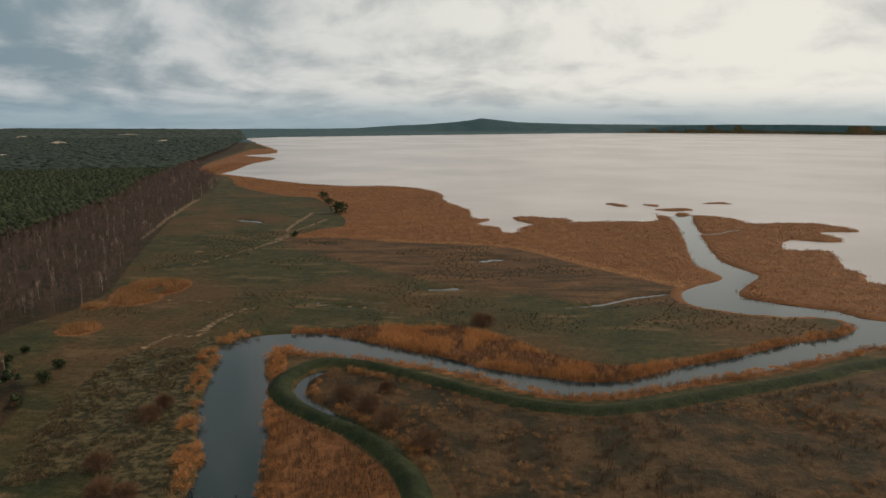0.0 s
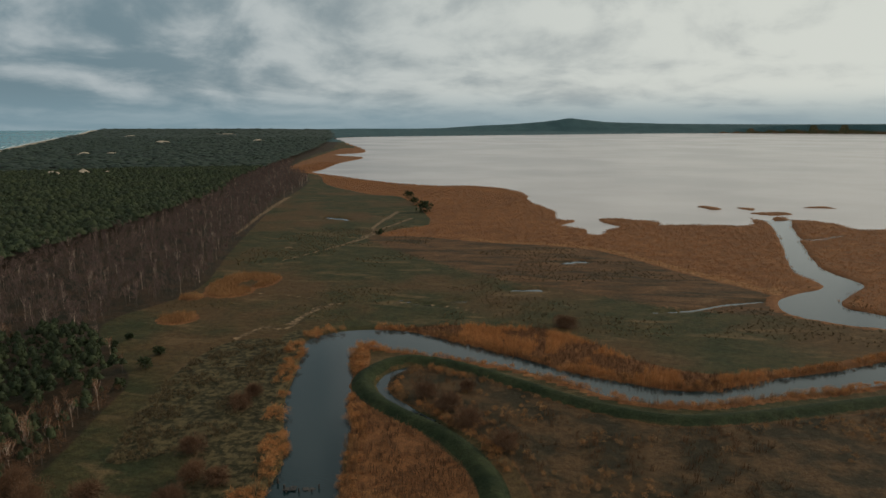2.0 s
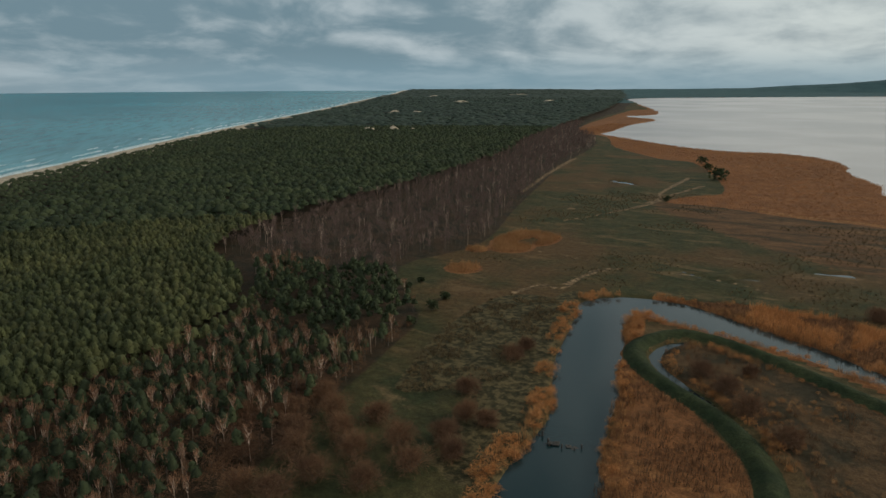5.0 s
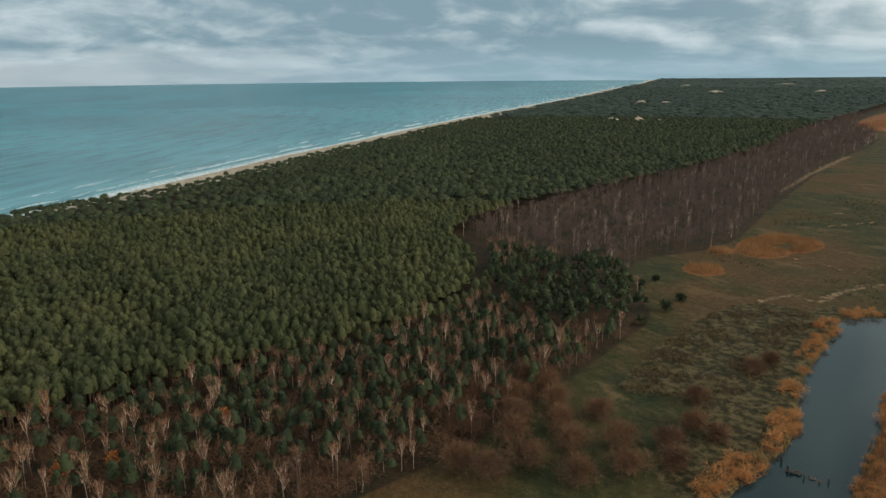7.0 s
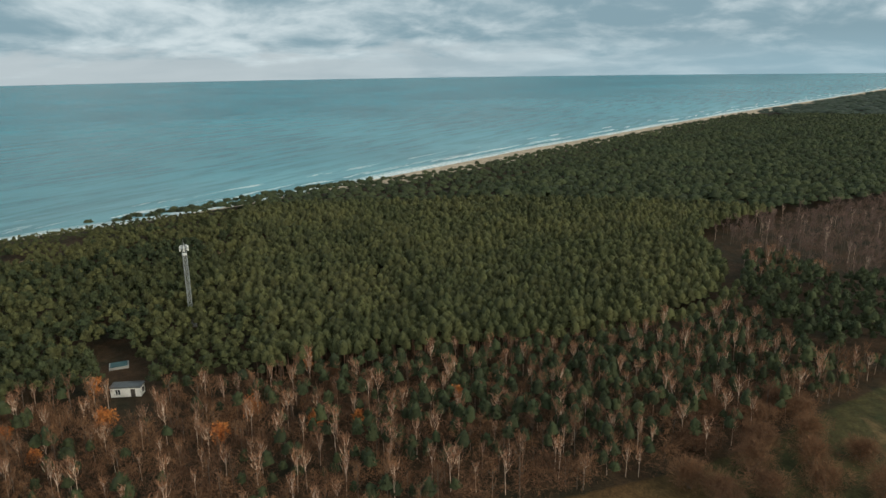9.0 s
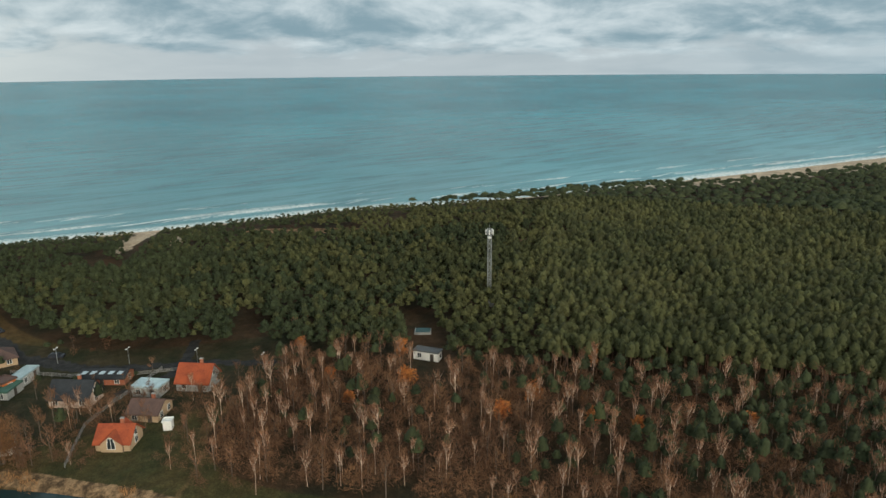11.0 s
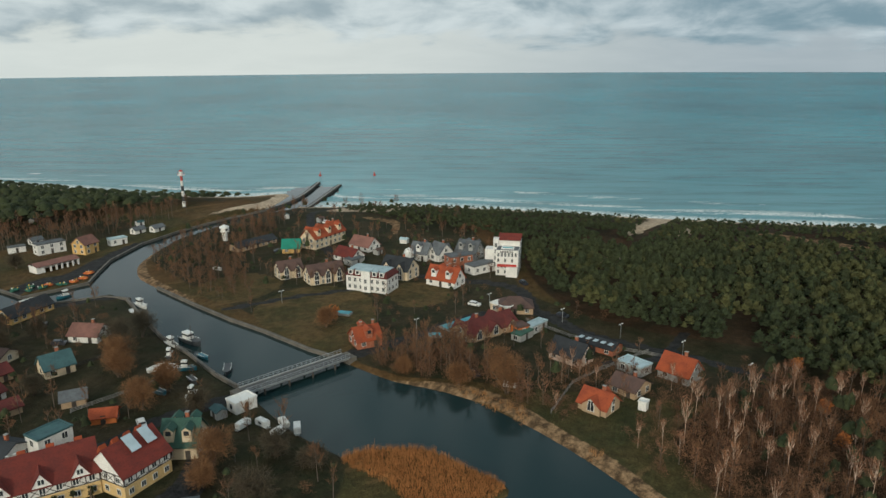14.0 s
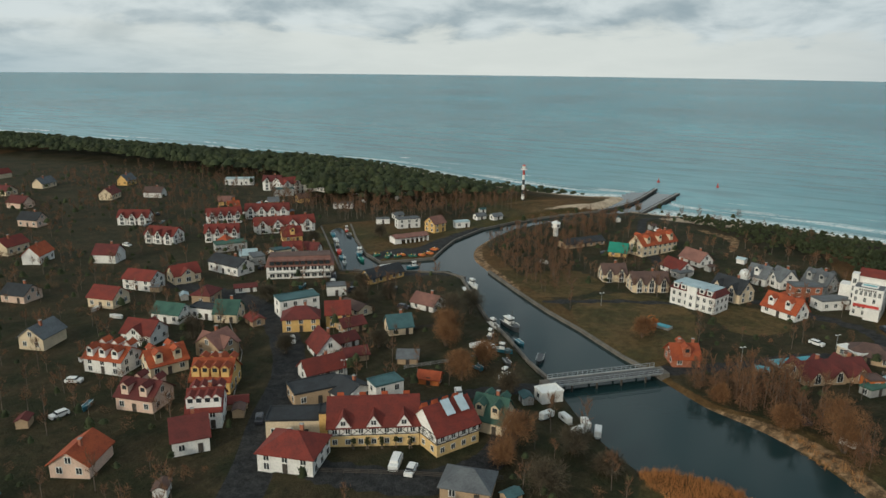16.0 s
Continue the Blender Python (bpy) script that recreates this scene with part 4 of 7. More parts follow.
        if i < len(models):
            models[i].matrix_basis = m
        else:
            c = copy_thing(models[i % len(models)], m)
            c.scale = (s, s, s * r.uniform(0.9, 1.1))


plant([pine_model(k) for k in range(6)], A[A_NEAR][:280], 5)
if A_NEAR.sum() > 280:
    stuff("pine_wood", spread(PINES_YOUNG, A[A_NEAR][280:], ground_z(A[A_NEAR][280:]), 33), NEEDLES, "green pines among bare birches", "pine wood", soft=True)

# bare birches, alders and shrubs between the pines and the meadow
BARE_LOOP = np.vstack([smooth(WOOD_EDGE[3:20], n=4), PINE_LINE[::-1]])


def in_bare(P, lo, hi, near=0.0):
    r = dist(P)
    keep = (r > lo) & (r < hi)
    keep[keep] = (depth_in(P[keep], BARE_LOOP, 12) > near)
    keep[keep] = off_path(P[keep])
    return keep


def trunk_of(r, tall, rad):
    b = r.uniform(-0.5, 0.5, 2)
    return stem([(0, 0, -0.4), (b[0] * 0.4, b[1] * 0.4, tall * 0.4), (b[0], b[1], tall * 0.95)], (rad, rad * 0.7, 0.02), 4)


def bare_set(seed, n, tall, wide, limbs, twigs, rad, thick, low=0.3, rise=(0.15, 0.34)):
    r = np.random.RandomState(seed)
    out = []
    for k in range(n):
        t = r.uniform(*tall)
        wood, fine = bare_crown(r, t, r.uniform(*wide), limbs, twigs, low, thick, rise)
        out.append((join([trunk_of(r, t, rad), wood]), fine))
    return out


def bare_wood(models, P, seed, bark, twig, label, lo=0.75, hi=1.2):
    Z = ground_z(P)
    wood = stuff("bare_trees", spread([m[0] for m in models], P, Z, seed, (lo, hi)), bark, label, "bare trees")
    piece("twigs", spread([m[1] for m in models], P, Z, seed, (lo, hi)), twig, wood, kind="stuff")


def not_spruce(P):
    return depth_in(P, smooth(SPRUCES, True, 3), 20) < 0


SPRUCES = [(-194, 176), (-184, 196), (-178, 220), (-152, 208), (-132, 190), (-126, 172), (-134, 152), (-150, 152), (-168, 158)]
BIRCHES = bare_set(31, 6, (7.5, 10.5), (2.8, 4.2), 13, 9, 0.08, 0.06, 0.42, (0.25, 0.42))
ALDERS = bare_set(32, 6, (6.5, 10), (4, 5.6), 10, 13, 0.13, 0.05)
E1 = scatter(21, (-215, -70), (-96, 215), 7.0, lambda P: in_bare(P, 0, 400) & not_spruce(P))
BIRCH_NEAR = (E1[:, 0] > -186) & (E1[:, 1] < 95) & (E1[:, 1] > -60)


def birch_model(k):
    ob = thing("birch_tree", (0, 0, 0), "leafless birch with a pale trunk and thin reddish twigs", "birch", "bare birches below the pine wood")
    piece("trunk", BIRCHES[k][0], BIRCH_BARK, ob, "pale bark trunk and limbs")
    piece("crown", BIRCHES[k][1], TWIGS, ob)
    return ob


plant([birch_model(k) for k in range(6)], E1[BIRCH_NEAR][:290], 6, 0.7, 1.15)
bare_wood(BIRCHES, E1[~BIRCH_NEAR], 41, BIRCH_BARK, TWIGS, "leafless birches with pale trunks at the wood's edge")
E2 = scatter(22, (-215, -75), (-96, 215), 5.6, lambda P: in_bare(P, 0, 400) & not_spruce(P))
bare_wood(ALDERS, E2, 42, GREY_BARK, BRUSH_BROWN, "thicket of leafless brown alders and saplings", 0.45, 1.0)
E3 = scatter(23, (-620, 205), (-150, 1300), 5.6, lambda P: in_bare(P, 0, 1300) & (P[:, 1] > 215))
bare_wood(BIRCHES, E3[::8], 43, BIRCH_BARK, TWIGS_PURPLE, "strip of leafless birches along the meadow")
bare_wood([(a[0], (a[1][0] * (1.2, 1.2, 1), a[1][1])) for a in ALDERS], np.delete(E3, np.s_[::8], 0), 44, GREY_BARK, TWIGS_PURPLE, "leafless purple-brown wood along the meadow", 0.7, 1.05)
S1 = scatter(24, (-205, 130), (-118, 228), 4.4, lambda P: depth_in(P, smooth(SPRUCES, True, 3), 20) > 0)
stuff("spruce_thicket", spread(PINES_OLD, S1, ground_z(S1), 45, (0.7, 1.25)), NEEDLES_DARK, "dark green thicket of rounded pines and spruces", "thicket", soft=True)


# shrubs and willows: domes of fine twigs
def dome(seed, wide, tall, lobes, per_lobe, size, slim=0.5):
    r = np.random.RandomState(seed)
    parts = []
    for k in range(lobes):
        a, q = r.uniform(0, 6.28), r.uniform(0, 0.36) * wide
        c = np.array((q * math.cos(a), q * math.sin(a), tall * r.uniform(0.25, 0.72)))
        parts.append(tufts(r, c, wide * r.uniform(0.18, 0.3), per_lobe, size, 0.5, slim))
    return join(parts)


def shrub(x, y, wide, tall, mat, label, seed=0, name="shrub", lobes=14, per_lobe=26, size=None, slim=0.5):
    z = float(ground_z(np.array([[x, y]], float))[0])
    ob = thing(name, (x, y, z), label, name.replace("_", " "))
    r = np.random.RandomState(seed)
    piece("stem", join([blades(r, np.zeros((7, 3)) + r.normal(0, 0.25, (7, 3)) * (1, 1, 0), r.normal(0, 1, (7, 3)) * (wide * 0.2, wide * 0.2, 0.1) + (0, 0, tall * 0.75), 0.12)]), GREY_BARK, ob, kind="stuff")
    piece("crown", dome(seed + 1, wide, tall, lobes, per_lobe, size or max(0.5, wide * 0.09), slim), mat, ob)
    return ob


for k, (x, y, w, h) in enumerate([(-50, -125, 8, 10.5), (-46, -120, 6, 6), (-118, -106, 8, 12), (-123, -113, 7, 10), (-113, -118, 6, 6), (-49, -160, 8, 10), (-57, -165, 7, 9), (-110, -174, 6, 7), (-107, -133, 5, 4.5), (-54, -190, 9, 9), (-51, -182, 8, 8)]):
    shrub(x, y, w, h, OCHRE_TWIGS, "tall leafless willow with ochre twigs by the river", 100 + k, "willow", 46, 120, 0.8, 0.045)
for k, (x, y, w, h) in enumerate([(-115, -178, 5, 6), (-159, -27, 5, 8), (-178, -32, 3.5, 8), (-144, -3, 4.5, 7.5), (-176, 20, 3, 9), (-143, 17, 4, 7), (-140, 26, 2.6, 8.5), (-144, 51, 4.5, 7), (-155, 4, 5, 6.5), (-181, -62, 3.5, 6), (-163, -48, 3.5, 5), (-150, -40, 3, 5)]):
    shrub(x, y, w, h, RUST_LEAVES, "small tree with rust-orange autumn leaves", 130 + k, "autumn_tree", 18, 34, 0.4)
for k, (x, y, w, h) in enumerate([(-128, 198, 5, 4), (-131, 211, 4, 3.6), (-126, 181, 3.5, 3), (-150, 214, 3, 3), (-150, 224, 2.5, 2.5), (-109, 590, 16, 9), (-128, 645, 10, 8), (-142, 690, 10, 8), (-117, 468, 6, 4)]):
    shrub(x, y, w, h, NEEDLES_DARK, "round dark green juniper bush on the meadow", 150 + k, "bush", 16, 26)
for k, (x, y, w, h) in enumerate([(-34, 189, 8, 4), (-27, 181, 9, 4), (-23, 196, 4, 3), (-20, 172, 9, 4), (-84, 182, 5, 3), (8, 266, 9, 3), (-10, 160, 8, 4), (6, 268, 8, 3.5), (-92, 84, 10, 6), (-90, 94, 10, 6.5), (-88, 105, 9, 6), (-80, 97, 9, 5.5), (-75, 107, 9, 5),
                                  (-83, 114, 10, 6), (-71, 116, 7, 4), (-76, 122, 8, 4.5), (-99, 97, 10, 6.5), (-105, 105, 10, 6), (-109, 92, 10, 6), (-113, 111, 9, 6), (-98, 82, 9, 6), (-77, 134, 7, 4), (-71, 133, 6, 3.5),
                                  (-84, 146, 8, 4), (-84, 173, 7, 3.5), (-112, 122, 9, 5.5), (-104, 117, 9, 6), (-96, 110, 9, 6), (-94, 121, 8, 4.5), (-120, 104, 9, 6), (-118, 120, 8, 6)]):
    shrub(x, y, w, h, BRUSH_BROWN, "rounded leafless willow shrub of brown twigs", 170 + k, "shrub", 34, 110, 0.8, 0.045)

BRUSH = [dome(300 + k, 3.6 + 0.5 * k, 3.0 + 0.3 * k, 7, 26, 0.55, 0.075) for k in range(5)]
Q1 = scatter(81, (-215, -80), (-96, 215), 2.9, lambda P: in_bare(P, 0, 400) & not_spruce(P))
half = np.random.RandomState(3).uniform(0, 1, len(Q1))
share = np.clip(0.12 + Q1[:, 1] / 70, 0.14, 0.85) * np.clip((-Q1[:, 0] - 92) / 45, 0.35, 1.0) + 0.25 * fractal(Q1, 26.0, 17, 2)
PINY, RUSTY = half < share, half > 0.955
BUSHY = ~PINY & ~RUSTY
stuff("undergrowth", spread(BRUSH, Q1[BUSHY], ground_z(Q1[BUSHY]), 82, (0.8, 1.6)), BRUSH_BROWN, "tangled brown undergrowth below the birches", "undergrowth")
stuff("undergrowth", spread(BRUSH, Q1[RUSTY], ground_z(Q1[RUSTY]), 83, (0.6, 1.2)), OCHRE_TWIGS, "rust and ochre shrubs below the birches", "undergrowth")
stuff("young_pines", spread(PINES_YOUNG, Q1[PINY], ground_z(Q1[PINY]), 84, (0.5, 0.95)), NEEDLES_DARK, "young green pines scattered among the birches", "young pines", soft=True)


def on_yard(P):
    sea, river, lake = waters(P)
    ok = (np.maximum(sea, river) < -4) & ((mask(P, TOWN) > 0.5) | (mask(P, WEST_TOWN) > 0.5))
    for rows in ROADS:
        ok &= ribbon(P, rows) < -2.5
    for x, y, r in HOUSE_SPOTS:
        ok &= np.hypot(P[:, 0] - x, P[:, 1] - y) > r
    for loop in LAWNS:
        ok &= depth_in(P, smooth(loop, True, 3), 10) < 1
    return ok


# thickets in the village
T1 = scatter(26, (-185, -320), (-92, -205), 4.0, lambda P: depth_in(P, smooth(SHRUB_BANK, True, 3), 20) > 0)
bare_wood(ALDERS, T1, 46, GREY_BARK, BRUSH_BROWN, "brown leafless thicket on the river bank", 0.35, 0.75)
RIVER_THICKET = [(-106, -148), (-106, -132), (-114, -121), (-117, -106), (-113, -98), (-117, -98), (-126, -104), (-126, -120), (-130, -132), (-122, -144)]
T2 = scatter(27, (-132, -155), (-100, -55), 3.1, lambda P: depth_in(P, smooth(RIVER_THICKET, True, 3), 20) > 0)
bare_wood(ALDERS, T2, 47, GREY_BARK, BRUSH_BROWN, "leafless brown trees along the river", 0.55, 1.1)
stuff("undergrowth", spread(BRUSH, T2 + 1.5, ground_z(T2 + 1.5), 93, (0.8, 1.5)), BRUSH_BROWN, "dense brown brush below the river trees", "undergrowth")
stuff("undergrowth", spread(BRUSH, T1[::2] + 1.2, ground_z(T1[::2] + 1.2), 94, (0.6, 1.1)), BRUSH_BROWN, "dense brown brush on the river bank", "undergrowth")
WEST_TREES = [(-128, -378), (-60, -384), (-30, -400), (20, -500), (60, -560), (0, -470), (-12, -400), (-50, -350), (-110, -350), (-150, -362)]
T3 = scatter(28, (-160, -570), (60, -345), 5.2, lambda P: depth_in(P, smooth(WEST_TREES, True, 3), 20) > 0)
bare_wood(ALDERS, T3, 48, GREY_BARK, BRUSH_BROWN, "leafless brown trees between the harbour and the pines", 0.7, 1.1)


# reeds, sedge and tussocks
def clump(seed, n, tall, wide, lean, width):
    r = np.random.RandomState(seed)
    a, q = r.uniform(0, 6.28, n), wide * np.sqrt(r.uniform(0, 1, n))
    b = np.stack([q * np.cos(a), q * np.sin(a), np.zeros(n)], 1)
    t = b + np.stack([r.normal(0, lean, n), r.normal(0, lean, n), tall * r.uniform(0.7, 1.15, n)], 1)
    return blades(r, b, t, width)


REEDS = [clump(k, 15, 2.3, 1.0, 0.4, 0.06) for k in range(6)]
POMPOMS = [dome(340 + k, 2.6 + 0.4 * k, 1.7, 6, 25, 0.6, 0.09) for k in range(5)]
REEDS_WIDE = [clump(20 + k, 16, 1.1, 2.4, 0.5, 0.10) for k in range(5)]
SEDGES = [clump(40 + k, 11, 0.9, 0.45, 0.5, 0.08) for k in range(5)]


def reed_bed(name, P, models, mat, label, seed, scale=(0.7, 1.2)):
    P = P[(ribbon(P, [(*q, 0.0) for q in DYKE]) < -4.3) & (ribbon(P, DITCH) < -0.3)]
    stuff(name, spread(models, P, ground_z(P) - 0.1, seed, scale), mat, label, "reeds")


def river_edge(P, lo, hi):
    sea, river, lake = waters(P)
    return (river > lo) & (river < hi)


R1 = scatter(51, (-100, 120), (240, 275), 1.5, lambda P: river_edge(P, -4.5, 0.4) & (fractal(P, 9.0, 8, 2) > -0.25) & ((P[:, 0] > -66) | (P[:, 1] > 240)))
reed_bed("reed_fringe", R1, REEDS, REED, "golden dry reeds fringing the river bank", 61, (0.45, 0.95))
R2 = scatter(52, (-70, 195), (100, 275), 1.5, lambda P: (mask(P, NORTH_STRIP) > 0.6))
MIXED = fractal(R2, 12.0, 23, 3) > -0.05
reed_bed("reed_strip", R2[MIXED], REEDS, GOLD, "tall orange-brown dry reeds beside the river bend", 62)
reed_bed("reed_strip", R2[~MIXED], REEDS, REED_BROWN, "brown flattened reeds beside the river bend", 74, (0.5, 0.9))
R3 = scatter(53, (-110, 105), (-50, 250), 2.6, lambda P: river_edge(P, -5.5, 0.5) & (P[:, 0] < -50) & (fractal(P, 9.0, 9, 2) > -0.12))
reed_bed("reed_fringe", R3, POMPOMS, GOLD, "round clumps of golden reed and sedge on the river bank", 63, (0.6, 1.3))
R4 = scatter(54, (-70, 95), (-5, 235), 1.7, lambda P: (mask(P, ISLE_FIELD) > 0.6) & (fractal(P, 8.0, 10, 2) > -0.1))
reed_bed("reed_patch", R4, REEDS, REED_BROWN, "brown reeds between river and dyke", 64, (0.5, 1.0))
R13 = scatter(63, (-70, 95), (250, 262), 2.6, lambda P: river_edge(P, -4.2, 0.3) & (P[:, 0] > -66) & (fractal(P, 7.0, 20, 2) > -0.15))
reed_bed("reed_fringe", R13, POMPOMS, GOLD, "rounded golden reed clumps along the inner river bank", 73, (0.5, 1.0))
R5 = scatter(55, (-60, 60), (330, 260), 2.8, lambda P: (mask(P, SOUTH_FIELD) > 0.6) & (fractal(P, 16.0, 12, 3) > -0.02), 1.1)
reed_bed("reed_field", R5, REEDS, REED_BROWN, "wide field of brown trampled reeds inside the dyke", 65, (0.4, 1.0))
R6 = scatter(56, (-420, 290), (330, 1250), 3.8, lambda P: ((depth_in(P, REED_LOOP, 20) > 0) | (mask(P, EAST_MARSH) > 0.5)) & (np.maximum(*waters(P)[1:]) < 0.5))
reed_bed("reed_marsh", R6, REEDS_WIDE, RUST, "broad marsh of rusty brown reeds along the lake shore", 66, (0.6, 1.0))
R7 = scatter(57, (-140, 95), (-60, 245), 1.3, lambda P: (mask(P, TUSSOCKS) > 0.5) & (fractal(P, 5.0, 13, 2) > 0.0))
stuff("sedge_tussocks", spread(SEDGES, P=R7, Z=ground_z(R7), seed=67), SEDGE, "pale sedge tussocks on the wet meadow", "sedge")
R8 = scatter(58, (-176, 245), (-116, 336), 1.3, lambda P: np.max([3 - 2.4 * np.hypot((P[:, 0] - x) / a, (P[:, 1] - y) / b) for x, y, a, b in REED_RINGS], 0) > 0.9)
x, y, a, b = RING_POOL
R8 = R8[np.hypot((R8[:, 0] - x) / a, (R8[:, 1] - y) / b) > 1]
reed_bed("reed_patch", R8, REEDS, REED, "golden reed patches at the foot of the wood", 68)
R9 = scatter(59, (-100, -120), (-60, -76), 0.75, lambda P: depth_in(P, smooth(TOWN_REEDS, True, 3), 10) > 0)
reed_bed("reed_island", R9, REEDS, GOLD, "bed of tall golden-orange reeds in the river", 69, (0.5, 0.8))
R10 = scatter(60, (-118, -140), (-100, -60), 1.2, lambda P: river_edge(P, -4.0, 1.0) & (fractal(P, 8.0, 14, 2) > 0.12))
reed_bed("reed_fringe", R10, REEDS, REED, "golden reeds along the village river bank", 70, (0.35, 0.7))
R11 = scatter(61, (-180, 260), (140, 560), 3.0, lambda P: (fractal(P, 30.0, 15, 3) > 0.12) & (np.maximum(*waters(P)[1:]) < -3) & (depth_in(P, WOOD_LOOP, 9) < -4) & (depth_in(P, REED_LOOP, 9) < 0))
stuff("sedge_tussocks", spread(SEDGES, R11, ground_z(R11), 71, (0.6, 1.1)), SEDGE, "scattered pale sedge on the grazed meadow", "sedge")
R12 = scatter(62, (-50, 95), (120, 235), 3.0, lambda P: (mask(P, SOUTH_FIELD) > 0.6) & (fractal(P, 12.0, 19, 3) > 0.12))
reed_bed("reed_patch", R12, POMPOMS, REED, "golden tufts of reed inside the river bend", 72, (0.35, 0.8))
Y1 = scatter(85, (-240, -560), (160, -60), 4.6, lambda P: on_yard(P) & (fractal(P, 34.0, 21, 2) > -0.35))
pick = np.random.RandomState(4).uniform(0, 1, len(Y1))
bare_wood(ALDERS, Y1[pick < 0.22], 86, GREY_BARK, BRUSH_BROWN, "leafless garden trees between the houses", 0.45, 1.0)
stuff("garden_shrubs", spread(BRUSH, Y1[(pick > 0.34) & (pick < 0.60)], ground_z(Y1[(pick > 0.34) & (pick < 0.60)]), 87, (0.4, 0.9)), BRUSH_BROWN, "brown leafless garden shrubs and hedges", "shrubs")
stuff("garden_evergreens", spread(PINES_YOUNG, Y1[pick > 0.86], ground_z(Y1[pick > 0.86]), 88, (0.3, 0.6), (0.5, 0.8)), NEEDLES_DARK, "dark evergreen garden shrubs between the houses", "shrubs", soft=True)

DUSKY_TWIGS = material("dusky_twigs", (0.048, 0.040, 0.024), (0.078, 0.058, 0.034), 0.1, 2.0, 0.9, 0, island=0.25)
for k, (x, y, w, h) in enumerate([(-58, -202, 11, 10), (-66, -206, 9, 9), (-32, -224, 6, 7), (-43, -228, 6, 6), (-36, -242, 5, 6), (-2, -235, 6, 7), (-6, -188, 5, 6), (20, -206, 7, 8), (-32, -186, 5, 6), (-58, -150, 6, 6), (-62, -120, 8, 6), (-50, -108, 9, 8), (-66, -112, 6, 4), (-24, -308, 6, 8), (-56, -316, 6, 7), (-92, -345, 7, 8)]):
    shrub(x, y, w, h, DUSKY_TWIGS, "broad leafless garden tree with dusky brown twigs", 600 + k, "garden_tree", 40, 80, 0.9, 0.05)
YARD_FIRS = Y1[(pick > 0.74) & (pick < 0.82)]
stuff("garden_firs", spread(PINES_YOUNG, YARD_FIRS, ground_z(YARD_FIRS), 89, (0.4, 0.8)), NEEDLES_DARK, "small dark firs in the village gardens", "firs", soft=True)

# brush and saplings round the cottages at the edge of the wood
COTTAGES = [(-108, -52), (-111, -96), (-134, -106), (-150, -100), (-152, -62), (-126, -50)]


def by_cottages(P):
    ok = depth_in(P, smooth(COTTAGES, True, 3), 20) > 0
    for x, y, r in HOUSE_SPOTS:
        ok &= np.hypot(P[:, 0] - x, P[:, 1] - y) > r + 0.5
    ok &= ~((np.abs(P[:, 0] * 0.556 - P[:, 1] * 0.831) < 5.5) & (P[:, 0] > -132) & (P[:, 0] < -112))
    for rows in ROADS:
        ok &= ribbon(P, rows) < -2
    return ok & (waters(P)[1] < -7)


V1 = scatter(29, (-155, -110), (-104, -45), 3.3, by_cottages)
stuff("undergrowth", spread(BRUSH, V1, ground_z(V1), 95, (0.45, 1.1)), BRUSH_BROWN, "brown brush and hedges round the cottages", "undergrowth")
bare_wood(ALDERS, V1[::5], 49, GREY_BARK, TWIGS, "leafless saplings round the cottages", 0.4, 0.8)
bare_wood(BIRCHES, V1[2::9], 50, BIRCH_BARK, TWIGS, "leafless birches beside the cottages", 0.6, 0.9)

# ---------------------------------------------------------------- buildings
def tile_material(name, a, b, rough=0.9):
    return material(name, a, b, 0.35, 2.6, rough, 0.35, vary=0.12, c=[q * 0.72 for q in a], stretch=(1, 1, 1.6))


ROOF_RED = tile_material("red_tiles", (0.165, 0.026, 0.017), (0.115, 0.021, 0.016))
ROOF_DARKRED = tile_material("dark_red_tiles", (0.115, 0.022, 0.019), (0.080, 0.018, 0.016))
ROOF_ORANGE = tile_material("orange_tiles", (0.33, 0.070, 0.022), (0.23, 0.047, 0.018))
ROOF_BROWN = tile_material("brown_tiles", (0.105, 0.062, 0.050), (0.075, 0.046, 0.040))
ROOF_PINK = tile_material("faded_red_sheet", (0.22, 0.105, 0.082), (0.155, 0.076, 0.062))
ROOF_BLACK = tile_material("black_roofing", (0.030, 0.034, 0.040), (0.018, 0.020, 0.024))
ROOF_GREY = tile_material("grey_roofing", (0.12, 0.13, 0.14), (0.085, 0.09, 0.10))
ROOF_GREEN = tile_material("green_sheet", (0.045, 0.105, 0.080), (0.035, 0.080, 0.062))
ROOF_TEAL = tile_material("teal_sheet", (0.055, 0.115, 0.125), (0.040, 0.085, 0.095))
ROOF_PALE = tile_material("pale_blue_sheet", (0.40, 0.50, 0.54), (0.32, 0.41, 0.45))
ROOF_MINT = tile_material("mint_green_sheet", (0.03, 0.24, 0.17), (0.025, 0.19, 0.14))


def plaster(name, a):
    return material(name, a, [q * 0.86 for q in a], 0.25, 3.5, 0.9, 0.1, vary=0.06, c=[q * 0.78 for q in a])


WHITE, CREAM, YELLOW = plaster("white_plaster", (0.78, 0.76, 0.73)), plaster("cream_plaster", (0.66, 0.54, 0.38)), plaster("yellow_plaster", (0.66, 0.42, 0.15))
PINK, TAN, GREYWALL = plaster("pink_plaster", (0.68, 0.50, 0.40)), plaster("tan_plaster", (0.42, 0.30, 0.19)), plaster("grey_plaster", (0.36, 0.36, 0.35))
BRICK = material("brick_wall", (0.36, 0.115, 0.055), (0.27, 0.085, 0.045), 0.6, 5.0, 0.85, 0.3, c=(0.30, 0.20, 0.15))
ORANGE_WOOD = material("orange_boards", (0.50, 0.15, 0.035), (0.38, 0.105, 0.028), 0.8, 5.0, 0.7, 0.2)
